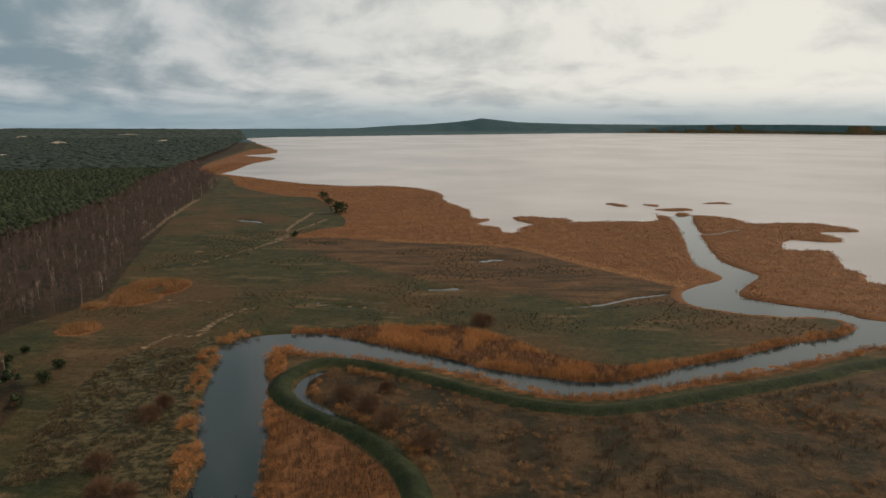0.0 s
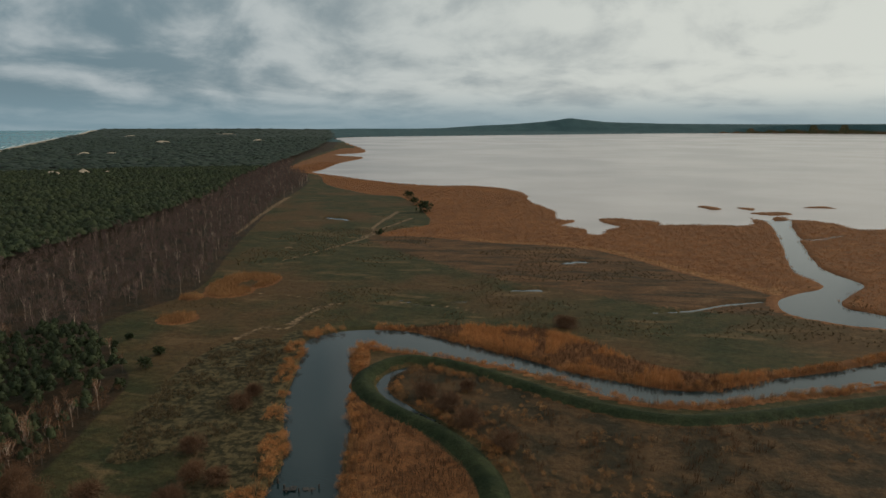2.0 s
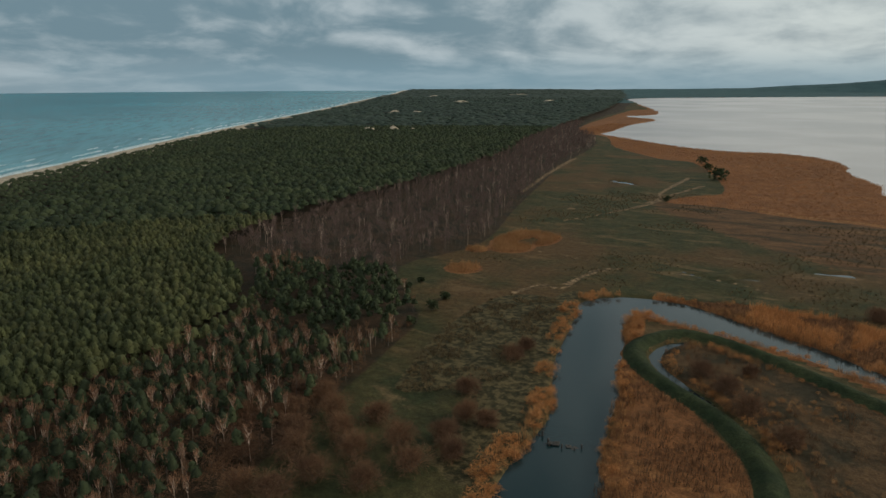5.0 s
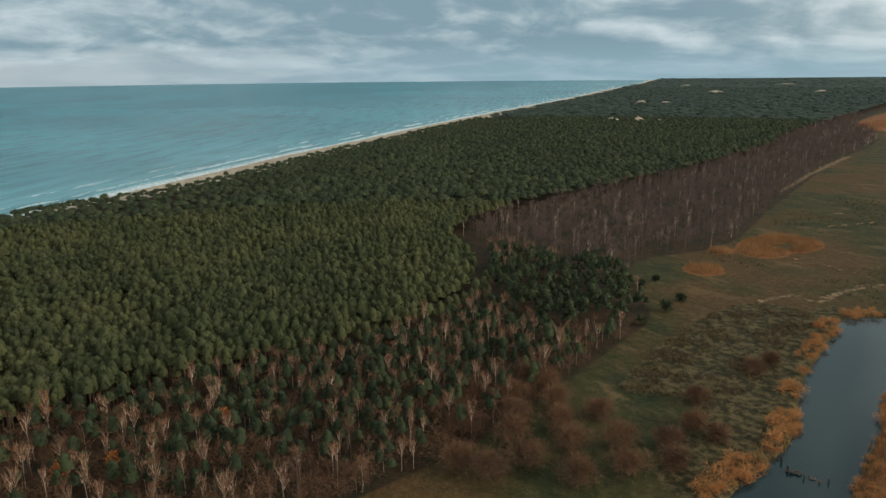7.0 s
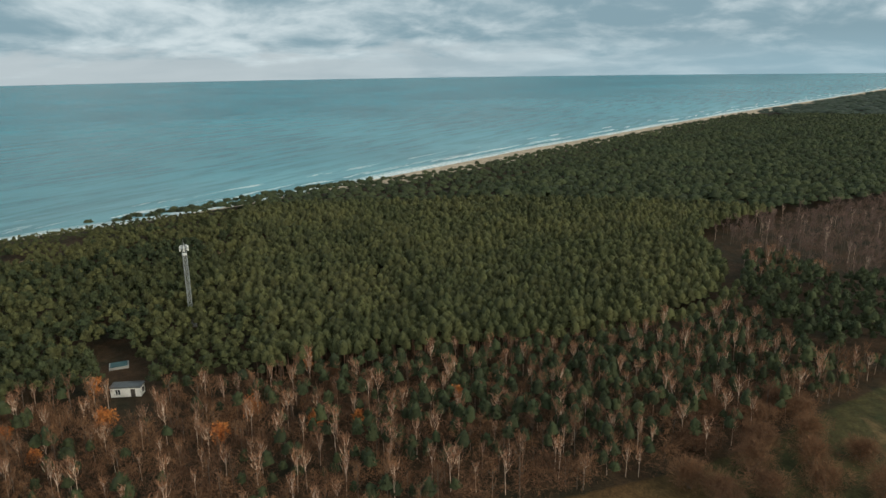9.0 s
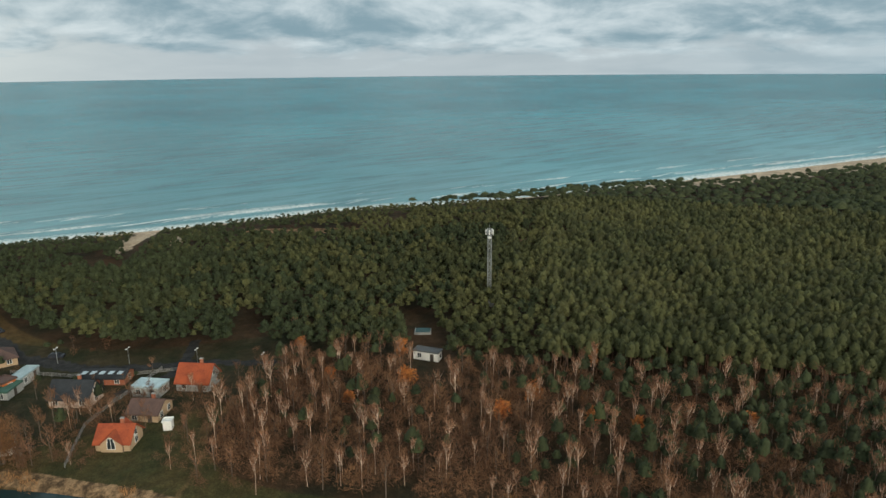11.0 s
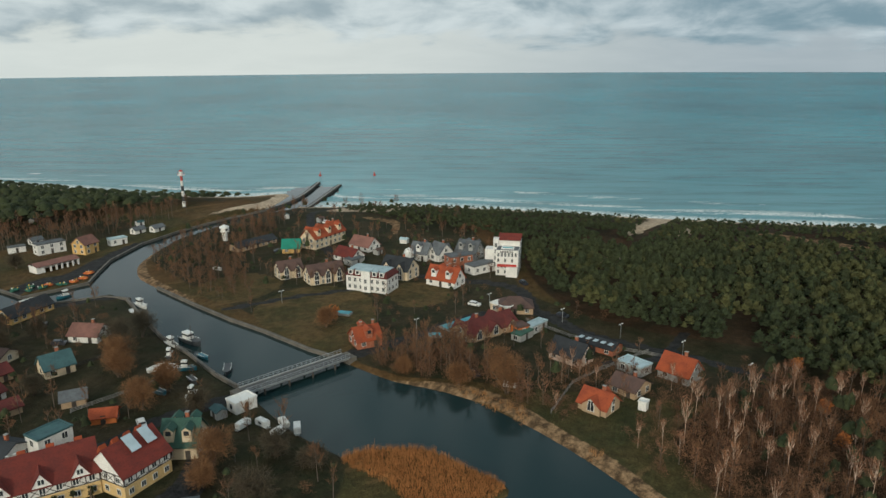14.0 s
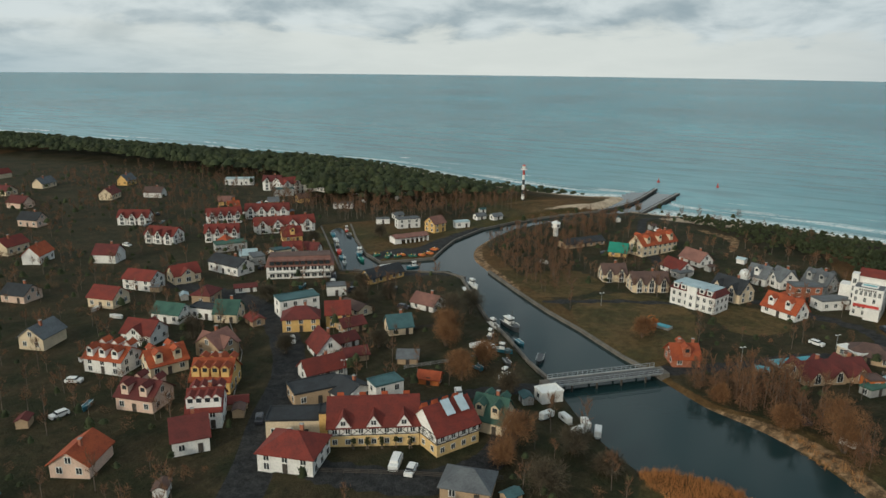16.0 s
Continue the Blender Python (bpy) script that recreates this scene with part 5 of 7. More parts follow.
TIMBER = material("dark_timber", (0.060, 0.050, 0.042), (0.040, 0.033, 0.028), 1.0, 6.0, 0.8, 0.2)
FRAME_WHITE = material("white_frame", (0.74, 0.74, 0.72), (0.66, 0.66, 0.64), 1.0, 8.0, 0.5, 0.05)
METAL = material("galvanised_steel", (0.42, 0.44, 0.45), (0.32, 0.33, 0.34), 0.6, 6.0, 0.45, 0.1, metal=0.6)
CONCRETE = material("concrete", (0.34, 0.33, 0.31), (0.25, 0.245, 0.235), 0.3, 3.0, 0.9, 0.25, c=(0.19, 0.18, 0.17))
QUAY = material("weathered_quay", (0.16, 0.145, 0.125), (0.11, 0.10, 0.088), 0.3, 3.0, 0.95, 0.3, c=(0.08, 0.07, 0.06))
STONE = material("dark_breakwater_stone", (0.060, 0.058, 0.055), (0.095, 0.090, 0.084), 0.5, 2.0, 0.9, 0.6)
PLANK = material("grey_planks", (0.24, 0.235, 0.23), (0.17, 0.165, 0.16), 0.4, 4.0, 0.8, 0.2)
POOL_BLUE = material("turquoise_sheet", (0.025, 0.26, 0.34), (0.04, 0.33, 0.40), 0.3, 2.0, 0.35, 0.1)
RED_PAINT = material("red_paint", (0.42, 0.035, 0.025), (0.34, 0.03, 0.022), 0.8, 4.0, 0.5, 0.05)
HULL_DARK = material("dark_hull_paint", (0.025, 0.030, 0.036), (0.040, 0.044, 0.050), 0.8, 4.0, 0.45, 0.1)
HULL_WHITE = material("white_hull_paint", (0.72, 0.72, 0.70), (0.60, 0.60, 0.58), 0.8, 4.0, 0.4, 0.05)
HULL_BLUE = material("blue_hull_paint", (0.03, 0.16, 0.22), (0.025, 0.12, 0.17), 0.8, 4.0, 0.45, 0.05)
YELLOW_PAINT = material("yellow_paint", (0.72, 0.46, 0.06), (0.62, 0.38, 0.05), 0.8, 4.0, 0.5, 0.05)
CAR_WHITE = material("white_car_paint", (0.75, 0.75, 0.74), (0.72, 0.72, 0.71), 0.5, 6.0, 0.25, 0.0)
CAR_DARK = material("dark_car_paint", (0.03, 0.035, 0.045), (0.04, 0.04, 0.05), 0.5, 6.0, 0.25, 0.0)
TYRE = material("tyre_rubber", (0.02, 0.02, 0.02), (0.03, 0.03, 0.03), 2.0, 8.0, 0.9, 0.1)


def glass_material(name, tint):
    m = bpy.data.materials.new(name)
    m.use_nodes = True
    g = Nodes(m.node_tree)
    n1 = g.noise(g.n("ShaderNodeNewGeometry").outputs["Position"], 0.4, 2.0)
    bsdf = g.n("ShaderNodeBsdfPrincipled", {"Base Color": g.mix(n1, tint, [q * 1.8 for q in tint]), "Roughness": 0.06, "IOR": 1.5})
    g.n("ShaderNodeOutputMaterial", {0: bsdf.outputs[0]})
    return m


GLASS = glass_material("window_glass", (0.022, 0.026, 0.030))
SKYLIGHT = glass_material("skylight_glass", (0.30, 0.36, 0.40))


def box(cx, cy, cz, sx, sy, sz):
    """A box by its centre and size, as triangles."""
    v = np.array([(x, y, z) for z in (-0.5, 0.5) for x, y in ((-0.5, -0.5), (0.5, -0.5), (0.5, 0.5), (-0.5, 0.5))]) * (sx, sy, sz) + (cx, cy, cz)
    q = [(3, 2, 1, 0), (4, 5, 6, 7), (0, 1, 5, 4), (1, 2, 6, 5), (2, 3, 7, 6), (3, 0, 4, 7)]
    return v, np.array([t for a, b, c, d in q for t in ((a, b, c), (a, c, d))])


def fan(polys):
    return np.array([(p[0], p[i], p[i + 1]) for p in polys for i in range(1, len(p) - 1)])


def gable_walls(L, W, eave, ridge):
    """Walls of a house with gables at both ends of the local x axis."""
    l, w = L / 2, W / 2
    v = np.array([(-l, -w, -1), (l, -w, -1), (l, w, -1), (-l, w, -1), (-l, -w, eave), (l, -w, eave), (l, w, eave), (-l, w, eave), (-l, 0, ridge), (l, 0, ridge)], float)
    return v, fan([(0, 1, 5, 4), (2, 3, 7, 6), (1, 2, 6, 9, 5), (3, 0, 4, 8, 7), (4, 5, 9, 8), (6, 7, 8, 9)])


def slab(top, down):
    """A thick plate: a polygon and the same polygon lower down."""
    n = len(top)
    v = np.vstack([top, np.array(top) - (0, 0, down)])
    polys = [tuple(range(n)), tuple(range(2 * n - 1, n - 1, -1))] + [(i, i + n, (i + 1) % n + n, (i + 1) % n) for i in range(n)]
    return v, fan(polys)


def gable_roof(L, W, eave, ridge, over=0.45, thick=0.22):
    l, w = L / 2 + over, W / 2 + over
    e = eave - over * (ridge - eave) / (W / 2) + 0.12
    r = ridge + 0.12
    return join([slab([(-l, -w, e), (l, -w, e), (l, 0, r), (-l, 0, r)], thick), slab([(-l, 0, r), (l, 0, r), (l, w, e), (-l, w, e)], thick)])


def hip_roof(L, W, eave, ridge, over=0.45, thick=0.22, inset=None):
    l, w = L / 2 + over, W / 2 + over
    k = max(0.05, L / 2 - (W / 2 if inset is None else inset))
    e, r = eave - 0.1, ridge
    A, B, C, D, E, F = (-l, -w, e), (l, -w, e), (l, w, e), (-l, w, e), (-k, 0, r), (k, 0, r)
    return join([slab([A, B, F, E], thick), slab([B, C, F], thick), slab([C, D, E, F], thick), slab([D, A, E], thick)])


MESHES = {}


def shared(key, vf, mat):
    if key not in MESHES:
        MESHES[key] = mesh_from(key.split(":")[0], vf[0], vf[1], mat)
    return MESHES[key]


def fitted(name, me, parent, m, label=""):
    ob = new(name, me)
    ob.parent = parent
    ob.matrix_basis = m
    return tagged(ob, label)


def add_window(parent, m, wide=1.1, tall=1.3):
    """A framed window with two panes; its local -y looks out."""
    k = f"{wide:.1f}x{tall:.1f}"
    f = fitted("window", shared("window:" + k, box(0, -0.02, 0, wide + 0.24, 0.10, tall + 0.24), FRAME_WHITE), parent, m)
    half = (wide - 0.12) / 2
    both = join([box(q * (half / 2 + 0.06), -0.065, 0, half, 0.03, tall) for q in (-1, 1)])
    fitted("pane", shared("pane:" + k, both, GLASS), f, pose(0, 0, 0))


def side(k, L, W):
    """The pose of a wall: 0 front (-y), 1 end (+x), 2 back (+y), 3 end (-x); its own -y looks out."""
    return (pose(0, -W / 2, 0), pose(L / 2, 0, 0, 0, 0, 90), pose(0, W / 2, 0, 0, 0, 180), pose(-L / 2, 0, 0, 0, 0, -90))[k]


def add_dormer(parent, x, face, W, eave, ridge, roof, wall, wide=1.9, tall=1.6):
    """A small gabled dormer on the slope; face -1 front, 1 back."""
    y = face * W * 0.30
    z = ridge - (ridge - eave) * 0.62
    turn = 0 if face < 0 else 180
    d = fitted("dormer", shared(f"dormer:{wide}{tall}{wall.name}", gable_walls(2.6, wide, tall, tall + 0.8), wall), parent, pose(x, y, z) @ pose(0, 0, 0, 0, 0, turn) @ pose(0, 0, 0, 0, 0, 90))
    fitted("dormer_roof", shared(f"dormer_roof:{wide}{tall}{roof.name}", gable_roof(2.6, wide, tall, tall + 0.8, 0.25, 0.14), roof), d, pose(0, 0, 0))
    fitted("pane", shared("pane:dormer", box(0, 0, 0, 0.06, 1.1, 1.0), GLASS), d, pose(-1.32, 0, tall * 0.62))


def house(x, y, turn, L, W, eave, ridge, roof, wall, label, kind="gable", rows=1, gap=2.8, sides=(0, 1, 2, 3), dormers=0, gables=0, chimneys=1, z=None, group="", attic=True, name="house", over=0.45, door=True):
    """A building with its ridge along local x. rows: storeys of windows; dormers and cross gables stand on both long sides."""
    if z is None:
        z = max(0.15, float(ground_z(np.array([[x, y]], float))[0]))
    ob = thing(name, (x, y, z), label, name.replace("_", " "), group, radians(turn))
    if kind == "gable":
        piece("wall", gable_walls(L, W, eave, ridge), wall, ob)
        piece("roof", gable_roof(L, W, eave, ridge, over), roof, ob)
    elif kind == "hip":
        piece("wall", box(0, 0, (eave - 1) / 2, L, W, eave + 1), wall, ob)
        piece("roof", hip_roof(L, W, eave, ridge, over), roof, ob)
    else:
        piece("wall", box(0, 0, (eave - 1) / 2, L, W, eave + 1), wall, ob)
        piece("roof", join([box(0, 0, eave + 0.1, L + 0.3, W + 0.3, 0.2), box(0, -W / 2 - 0.05, eave + 0.32, L + 0.3, 0.2, 0.24), box(0, W / 2 + 0.05, eave + 0.32, L + 0.3, 0.2, 0.24),
                           box(-L / 2 - 0.05, 0, eave + 0.32, 0.2, W - 0.1, 0.24), box(L / 2 + 0.05, 0, eave + 0.32, 0.2, W - 0.1, 0.24)]), roof, ob)
    for k in sides:
        long = L if k in (0, 2) else W
        count = max(1, int((long - 1.2) / gap))
        for row in range(rows):
            h = eave / rows * (row + 0.56) if rows > 1 else min(1.7, eave * 0.58)
            for i in range(count):
                px = (i - (count - 1) / 2) * long / count
                if door and row == 0 and k == 0 and i == count // 2:
                    d = fitted("door", shared("door", box(0, -0.03, 0, 1.05, 0.12, 2.1), TIMBER), ob, side(k, L, W) @ pose(px, 0, 1.05))
                    fitted("handle", shared("handle", box(0, 0, 0, 0.05, 0.1, 0.2), METAL), d, pose(0.4, -0.12, 0))
                    continue
                add_window(ob, side(k, L, W) @ pose(px, 0, h))
        if kind == "gable" and attic and k in (1, 3) and ridge - eave > 2.4:
            add_window(ob, side(k, L, W) @ pose(0, 0, eave + (ridge - eave) * 0.32))
    for f in (-1, 1):
        for i in range(dormers):
            add_dormer(ob, (i - (dormers - 1) / 2) * L / max(dormers, 1), f, W, eave, ridge, roof, wall)
        for i in range(gables):
            gx, gw = (i - (gables - 1) / 2) * L / max(gables, 1), min(5.0, L / gables * 0.62)
            top = eave + (ridge - eave) * 0.72
            g = piece("cross_gable", gable_walls(W * 0.62, gw, eave, top), wall, ob)
            g.matrix_basis = pose(gx, f * W * 0.26, 0, 0, 0, 90)
            fitted("gable_roof", mesh_from("gable_roof", *gable_roof(W * 0.62, gw, eave, top, 0.3), roof), g, pose(0, 0, 0))
            for row in range(rows):
                h = eave / rows * (row + 0.56) if rows > 1 else 1.6
                add_window(ob, pose(gx, f * (W * 0.57 + 0.02), h, 0, 0, 0 if f < 0 else 180), 1.6, 1.5)
            add_window(ob, pose(gx, f * (W * 0.57 + 0.02), eave + 0.6, 0, 0, 0 if f < 0 else 180), 1.2, 1.2)
    for i in range(chimneys):
        cx = (i - (chimneys - 1) / 2) * L * 0.5 + L * 0.12
        c = piece("chimney", box(cx, W * 0.10, ridge + 0.1, 0.7, 0.6, 1.8 if kind != "flat" else 1.2), BRICK, ob)
        piece("chimney_cap", box(cx, W * 0.10, ridge + 1.05 if kind != "flat" else ridge + 0.75, 0.86, 0.76, 0.12), CONCRETE, c)
    return ob

# ---------------------------------------------------------------- the village, house by house
house(-146.4, -108.0, 93, 10.0, 6.6, 2.5, 5.9, ROOF_BLACK, PINK, "pink house with a steep black tiled roof", chimneys=1)
house(-158.5, -107.3, 96, 11.7, 5.7, 2.0, 3.3, ROOF_BLACK, BRICK, "long low barn with a black roof and skylights", chimneys=0, name='barn')
house(-157.9, -81.8, 91, 8.5, 7.4, 2.6, 6.2, ROOF_ORANGE, GREYWALL, "house with an orange-red tiled roof by the wood")
house(-128.5, -86.2, 96, 7.4, 6.6, 2.1, 4.8, ROOF_ORANGE, TAN, "small house with a bright orange roof by the river", gables=1)
house(-152.6, -92.0, 88, 7.4, 4.9, 2.5, 2.5, ROOF_PALE, GREYWALL, "low garage with a pale blue metal roof", name='garage', kind='flat', chimneys=0)
house(-141.6, -86.2, 91, 7.4, 7.4, 2.1, 4.1, ROOF_BROWN, TAN, "low bungalow with a dull brown roof")
house(-143.9, -138.7, 176, 19.6, 9.0, 2.1, 5.1, ROOF_DARKRED, TAN, "long guest house with a dark red roof and tan gables", gables=3, chimneys=2)
house(-150.6, -130.3, 77, 4.1, 4.1, 2.8, 2.8, ROOF_BROWN, ORANGE_WOOD, "small orange annex beside the red-roofed house", name='annex', kind='flat', chimneys=0)
house(-156.1, -129.0, 185, 8.2, 3.3, 2.3, 2.3, ROOF_PALE, GREYWALL, "open shed with a pale metal roof", name='shed', kind='flat', chimneys=0)
house(-148.4, -127.5, 186, 6.6, 3.3, 2.0, 2.0, ROOF_GREEN, GREYWALL, "low shed with a green roof", name='shed', kind='flat', chimneys=0)
house(-164.6, -145.1, 135, 11.6, 8.2, 2.3, 4.9, ROOF_BROWN, TAN, "restaurant with a dark tent-like roof", kind='hip', chimneys=0, name='restaurant')
house(-160.4, -146.8, 91, 7.4, 3.3, 2.5, 2.5, FRAME_WHITE, CREAM, "white snack kiosk beside the restaurant", name='kiosk', kind='flat', chimneys=0)
house(-167.3, -181.5, 106, 12.2, 7.4, 2.8, 6.9, ROOF_ORANGE, WHITE, "house with an orange tiled roof and brick stair tower", dormers=2)
house(-184.7, -192.8, 165, 9.8, 5.7, 5.7, 5.7, ROOF_GREY, BRICK, "brick building with a flat grey roof", rows=2, name='building', kind='flat', chimneys=0)
house(-189.2, -183.7, 176, 13.9, 5.7, 3.3, 3.3, ROOF_GREY, WHITE, "long low hotel wing with a flat grey roof", name='hotel_wing', kind='flat', chimneys=0)
house(-183.9, -213.8, 111, 7.9, 7.4, 3.3, 7.1, ROOF_GREY, WHITE, "house with a grey roof and white walls", dormers=1)
house(-188.8, -207.8, 86, 7.4, 7.4, 3.3, 7.1, ROOF_GREY, WHITE, "house with a grey roof and white walls", gables=1)
house(-198.8, -200.6, 105, 9.4, 7.4, 3.3, 7.4, ROOF_GREY, GREYWALL, "grey house with a red chimney at the pine wood", dormers=2)
house(-161.3, -200.7, 107, 11.9, 8.2, 3.8, 7.7, ROOF_BLACK, CREAM, "cream guest house with two front gables and dark roof", gables=2, rows=2)
house(-137.3, -216.7, 169, 13.4, 7.4, 3.6, 6.9, ROOF_BROWN, CREAM, "terraced guest house with brown roof and balconies", gables=3, rows=2)
house(-130.7, -231.1, 169, 9.0, 7.4, 3.4, 6.4, ROOF_BROWN, CREAM, "guest house with a brown roof and stone gable", gables=2, rows=2)
house(-149.4, -260.2, 141, 7.4, 5.7, 2.5, 5.7, ROOF_MINT, YELLOW, "small yellow house with a bright green roof", chimneys=0)
house(-166.2, -260.9, 196, 20.8, 8.2, 4.9, 8.9, ROOF_ORANGE, CREAM, "large cream guest house with an orange-red roof", rows=2, dormers=3, chimneys=2)
house(-160.8, -233.8, 98, 10.9, 7.4, 2.3, 5.2, ROOF_RED, WHITE, "white house with a bright red roof")
house(-174.4, -241.2, 101, 11.2, 7.4, 2.3, 5.6, ROOF_PINK, WHITE, "white house with a faded brown-red roof")
house(-158.4, -226.8, 190, 6.6, 4.9, 2.3, 2.3, ROOF_GREY, GREYWALL, "grey garage with a flat roof", name='garage', kind='flat', chimneys=0)
house(-111.8, -156.1, 165, 7.5, 7.4, 2.6, 5.6, ROOF_ORANGE, BRICK, "old brick house with a red roof by the bridge", chimneys=2, dormers=1)
house(-141.3, -279.6, 190, 21.1, 6.6, 2.0, 3.7, ROOF_BLACK, TAN, "long low building with a dark roof among shrubs", chimneys=0)
house(-135.6, -78.6, 103, 1.9, 1.9, 2.0, 2.0, FRAME_WHITE, WHITE, "small white hut among bare shrubs", name='hut', sides=(), kind='flat', chimneys=0)
house(-179.9, -25.0, 75, 7.4, 3.0, 2.4, 2.4, ROOF_GREY, WHITE, "long white mobile building in the wood clearing", name='building', kind='flat', chimneys=0)
house(-4.8, -131.4, 153, 11.8, 9.6, 4.0, 7.0, ROOF_RED, WHITE, "half-timbered inn with a red hipped roof", kind='hip', rows=2, dormers=0)
house(-6.8, -143.8, 168, 13.9, 6.6, 4.1, 4.1, ROOF_BLACK, CREAM, "low inn wing with a black roof and cream edge", rows=1, kind='flat', chimneys=0)
house(-14.2, -140.6, 170, 6.6, 4.1, 5.9, 5.9, ROOF_BLACK, YELLOW, "yellow penthouse block with a dark roof", rows=1, name='building', kind='flat', chimneys=0)
house(-16.6, -186.4, 104, 9.3, 7.4, 2.5, 6.6, ROOF_RED, WHITE, "house with a steep red roof and skylights")
house(-14.5, -171.8, 198, 11.0, 6.6, 2.6, 5.4, ROOF_RED, WHITE, "long white house with a bright red roof")
house(-11.6, -159.5, 192, 12.3, 7.4, 3.4, 3.4, ROOF_BLACK, TAN, "dark flat-roofed hall beside the street", name='hall', kind='flat', chimneys=0)
house(-19.5, -157.2, 122, 7.8, 9.0, 2.8, 4.9, ROOF_BLACK, WHITE, "black-roofed white house with a row of windows", attic=False)
house(-28.0, -154.2, 196, 7.4, 4.9, 5.1, 5.1, ROOF_TEAL, WHITE, "white block house with a dark teal roof", rows=2, kind='flat', chimneys=0)
house(-41.0, -161.2, 151, 5.5, 4.1, 1.8, 3.1, ROOF_ORANGE, ORANGE_WOOD, "orange wooden cabin with an orange roof", chimneys=0, name='cabin')
house(-38.3, -175.3, 164, 5.5, 5.7, 2.0, 3.4, ROOF_GREY, TAN, "old shed with a grey patched roof", chimneys=0, name='shed')
house(-49.2, -135.6, 140, 7.4, 8.2, 3.3, 7.4, ROOF_GREEN, CREAM, "cream house with a green roof and dormers", dormers=2)
house(-66.9, -144.6, 185, 5.7, 4.1, 2.6, 2.6, FRAME_WHITE, WHITE, "white kiosk at the bridge head", name='kiosk', kind='flat', chimneys=0)
house(-36.4, -112.8, 151, 9.5, 7.4, 2.8, 5.1, ROOF_GREY, TAN, "house with a grey-blue metal roof", kind='hip', chimneys=0)
house(-23.0, -208.6, 174, 7.4, 7.4, 4.4, 7.5, ROOF_RED, YELLOW, "yellow house with a red roof", kind='gable', rows=2)
house(-11.6, -207.1, 174, 11.1, 7.4, 4.3, 7.2, ROOF_DARKRED, YELLOW, "yellow house with a dark red hipped roof", kind='hip', rows=2)
house(-11.2, -221.6, 195, 13.1, 6.6, 5.6, 5.6, ROOF_TEAL, WHITE, "long white block with a teal roof", rows=2, kind='flat', chimneys=0)
house(-45.0, -252.0, 208, 16.0, 6.6, 2.4, 5.0, ROOF_BLACK, YELLOW, "dark-roofed net shed with a bright yellow gable", chimneys=0, name='net_shed')
house(10.6, -275.2, 132, 16.7, 8.2, 3.8, 6.2, ROOF_BLACK, WHITE, "dark-roofed hall with white awnings", rows=1, name='hall')
house(-25.9, -237.9, 178, 6.6, 4.9, 3.3, 3.3, ROOF_GREY, WHITE, "small white house with a flat roof", kind='flat', chimneys=0)
house(-15.0, -319.4, 187, 8.6, 7.4, 3.1, 6.7, ROOF_RED, YELLOW, "yellow house with a red roof near the harbour", dormers=1)
house(-13.9, -293.3, 182, 7.4, 7.4, 2.8, 6.2, ROOF_RED, WHITE, "white house with a red roof near the harbour", gables=1)
house(-22.1, -295.2, 150, 7.4, 5.7, 2.5, 4.9, ROOF_DARKRED, WHITE, "low white house with a dark red roof")
house(-5.9, -373.2, 175, 22.2, 8.2, 4.3, 7.4, ROOF_RED, WHITE, "terrace of white holiday houses with red roofs", rows=2, gables=4, chimneys=2, name='terrace_house')
house(-12.8, -339.9, 185, 28.3, 8.2, 4.3, 7.4, ROOF_RED, WHITE, "terrace of white holiday houses with red roofs", rows=2, gables=4, chimneys=2, name='terrace_house')
house(15.4, -326.8, 177, 14.7, 8.2, 4.3, 7.4, ROOF_RED, WHITE, "terrace of white holiday houses with red roofs", rows=2, gables=4, chimneys=2, name='terrace_house')
house(16.0, -365.8, 189, 16.7, 8.2, 4.3, 7.4, ROOF_RED, WHITE, "terrace of white holiday houses with red roofs", rows=2, gables=4, chimneys=2, name='terrace_house')
house(-26.9, -446.3, 202, 27.3, 10.7, 6.6, 9.8, ROOF_RED, WHITE, "large white holiday hotel with a red roof", rows=3, gables=4, name='hotel')
house(-11.6, -458.2, 167, 11.2, 9.8, 6.1, 9.0, ROOF_DARKRED, WHITE, "white holiday hotel wing with a red roof", rows=3, gables=2, name='hotel')
house(-44.9, -443.4, 130, 11.0, 9.8, 5.7, 8.2, ROOF_DARKRED, WHITE, "white holiday hotel wing with a red roof", rows=3, gables=1, name='hotel')
house(-60.4, -435.5, 183, 12.9, 9.8, 5.7, 9.0, ROOF_RED, CREAM, "cream guest house with a red roof near the pines", rows=2, gables=2)
house(9.3, -480.5, 173, 18.0, 6.6, 4.1, 4.1, ROOF_PALE, WHITE, "long pale building at the edge of the wood", rows=1, name='hall', kind='flat', chimneys=0)
house(11.9, -396.7, 192, 5.7, 5.7, 2.6, 4.9, ROOF_ORANGE, ORANGE_WOOD, "small orange house among gardens", kind='gable', chimneys=0)
house(17.0, -412.0, 182, 6.6, 5.7, 2.6, 4.9, ROOF_PINK, YELLOW, "small yellow house among gardens", kind='gable', chimneys=0)
house(-9.9, -404.1, 181, 5.7, 4.9, 2.8, 4.9, ROOF_GREY, YELLOW, "yellow house among gardens", kind='gable', chimneys=0)
house(-26.7, -411.1, 198, 6.6, 5.7, 2.8, 4.9, ROOF_BROWN, YELLOW, "yellow house with a brown roof", kind='gable', chimneys=0)
house(-17.0, -434.4, 183, 11.5, 5.7, 4.1, 4.1, ROOF_TEAL, GREYWALL, "long low grey building", name='hall', kind='flat', chimneys=0)
house(-47.7, -388.0, 164, 10.7, 4.9, 2.8, 2.8, ROOF_GREY, WHITE, "low white harbour building", name='shed', kind='flat', chimneys=0)
house(10.1, -220.6, 161, 7.4, 7.4, 3.3, 6.6, ROOF_GREEN, CREAM, "beige house with a green roof and skylight")
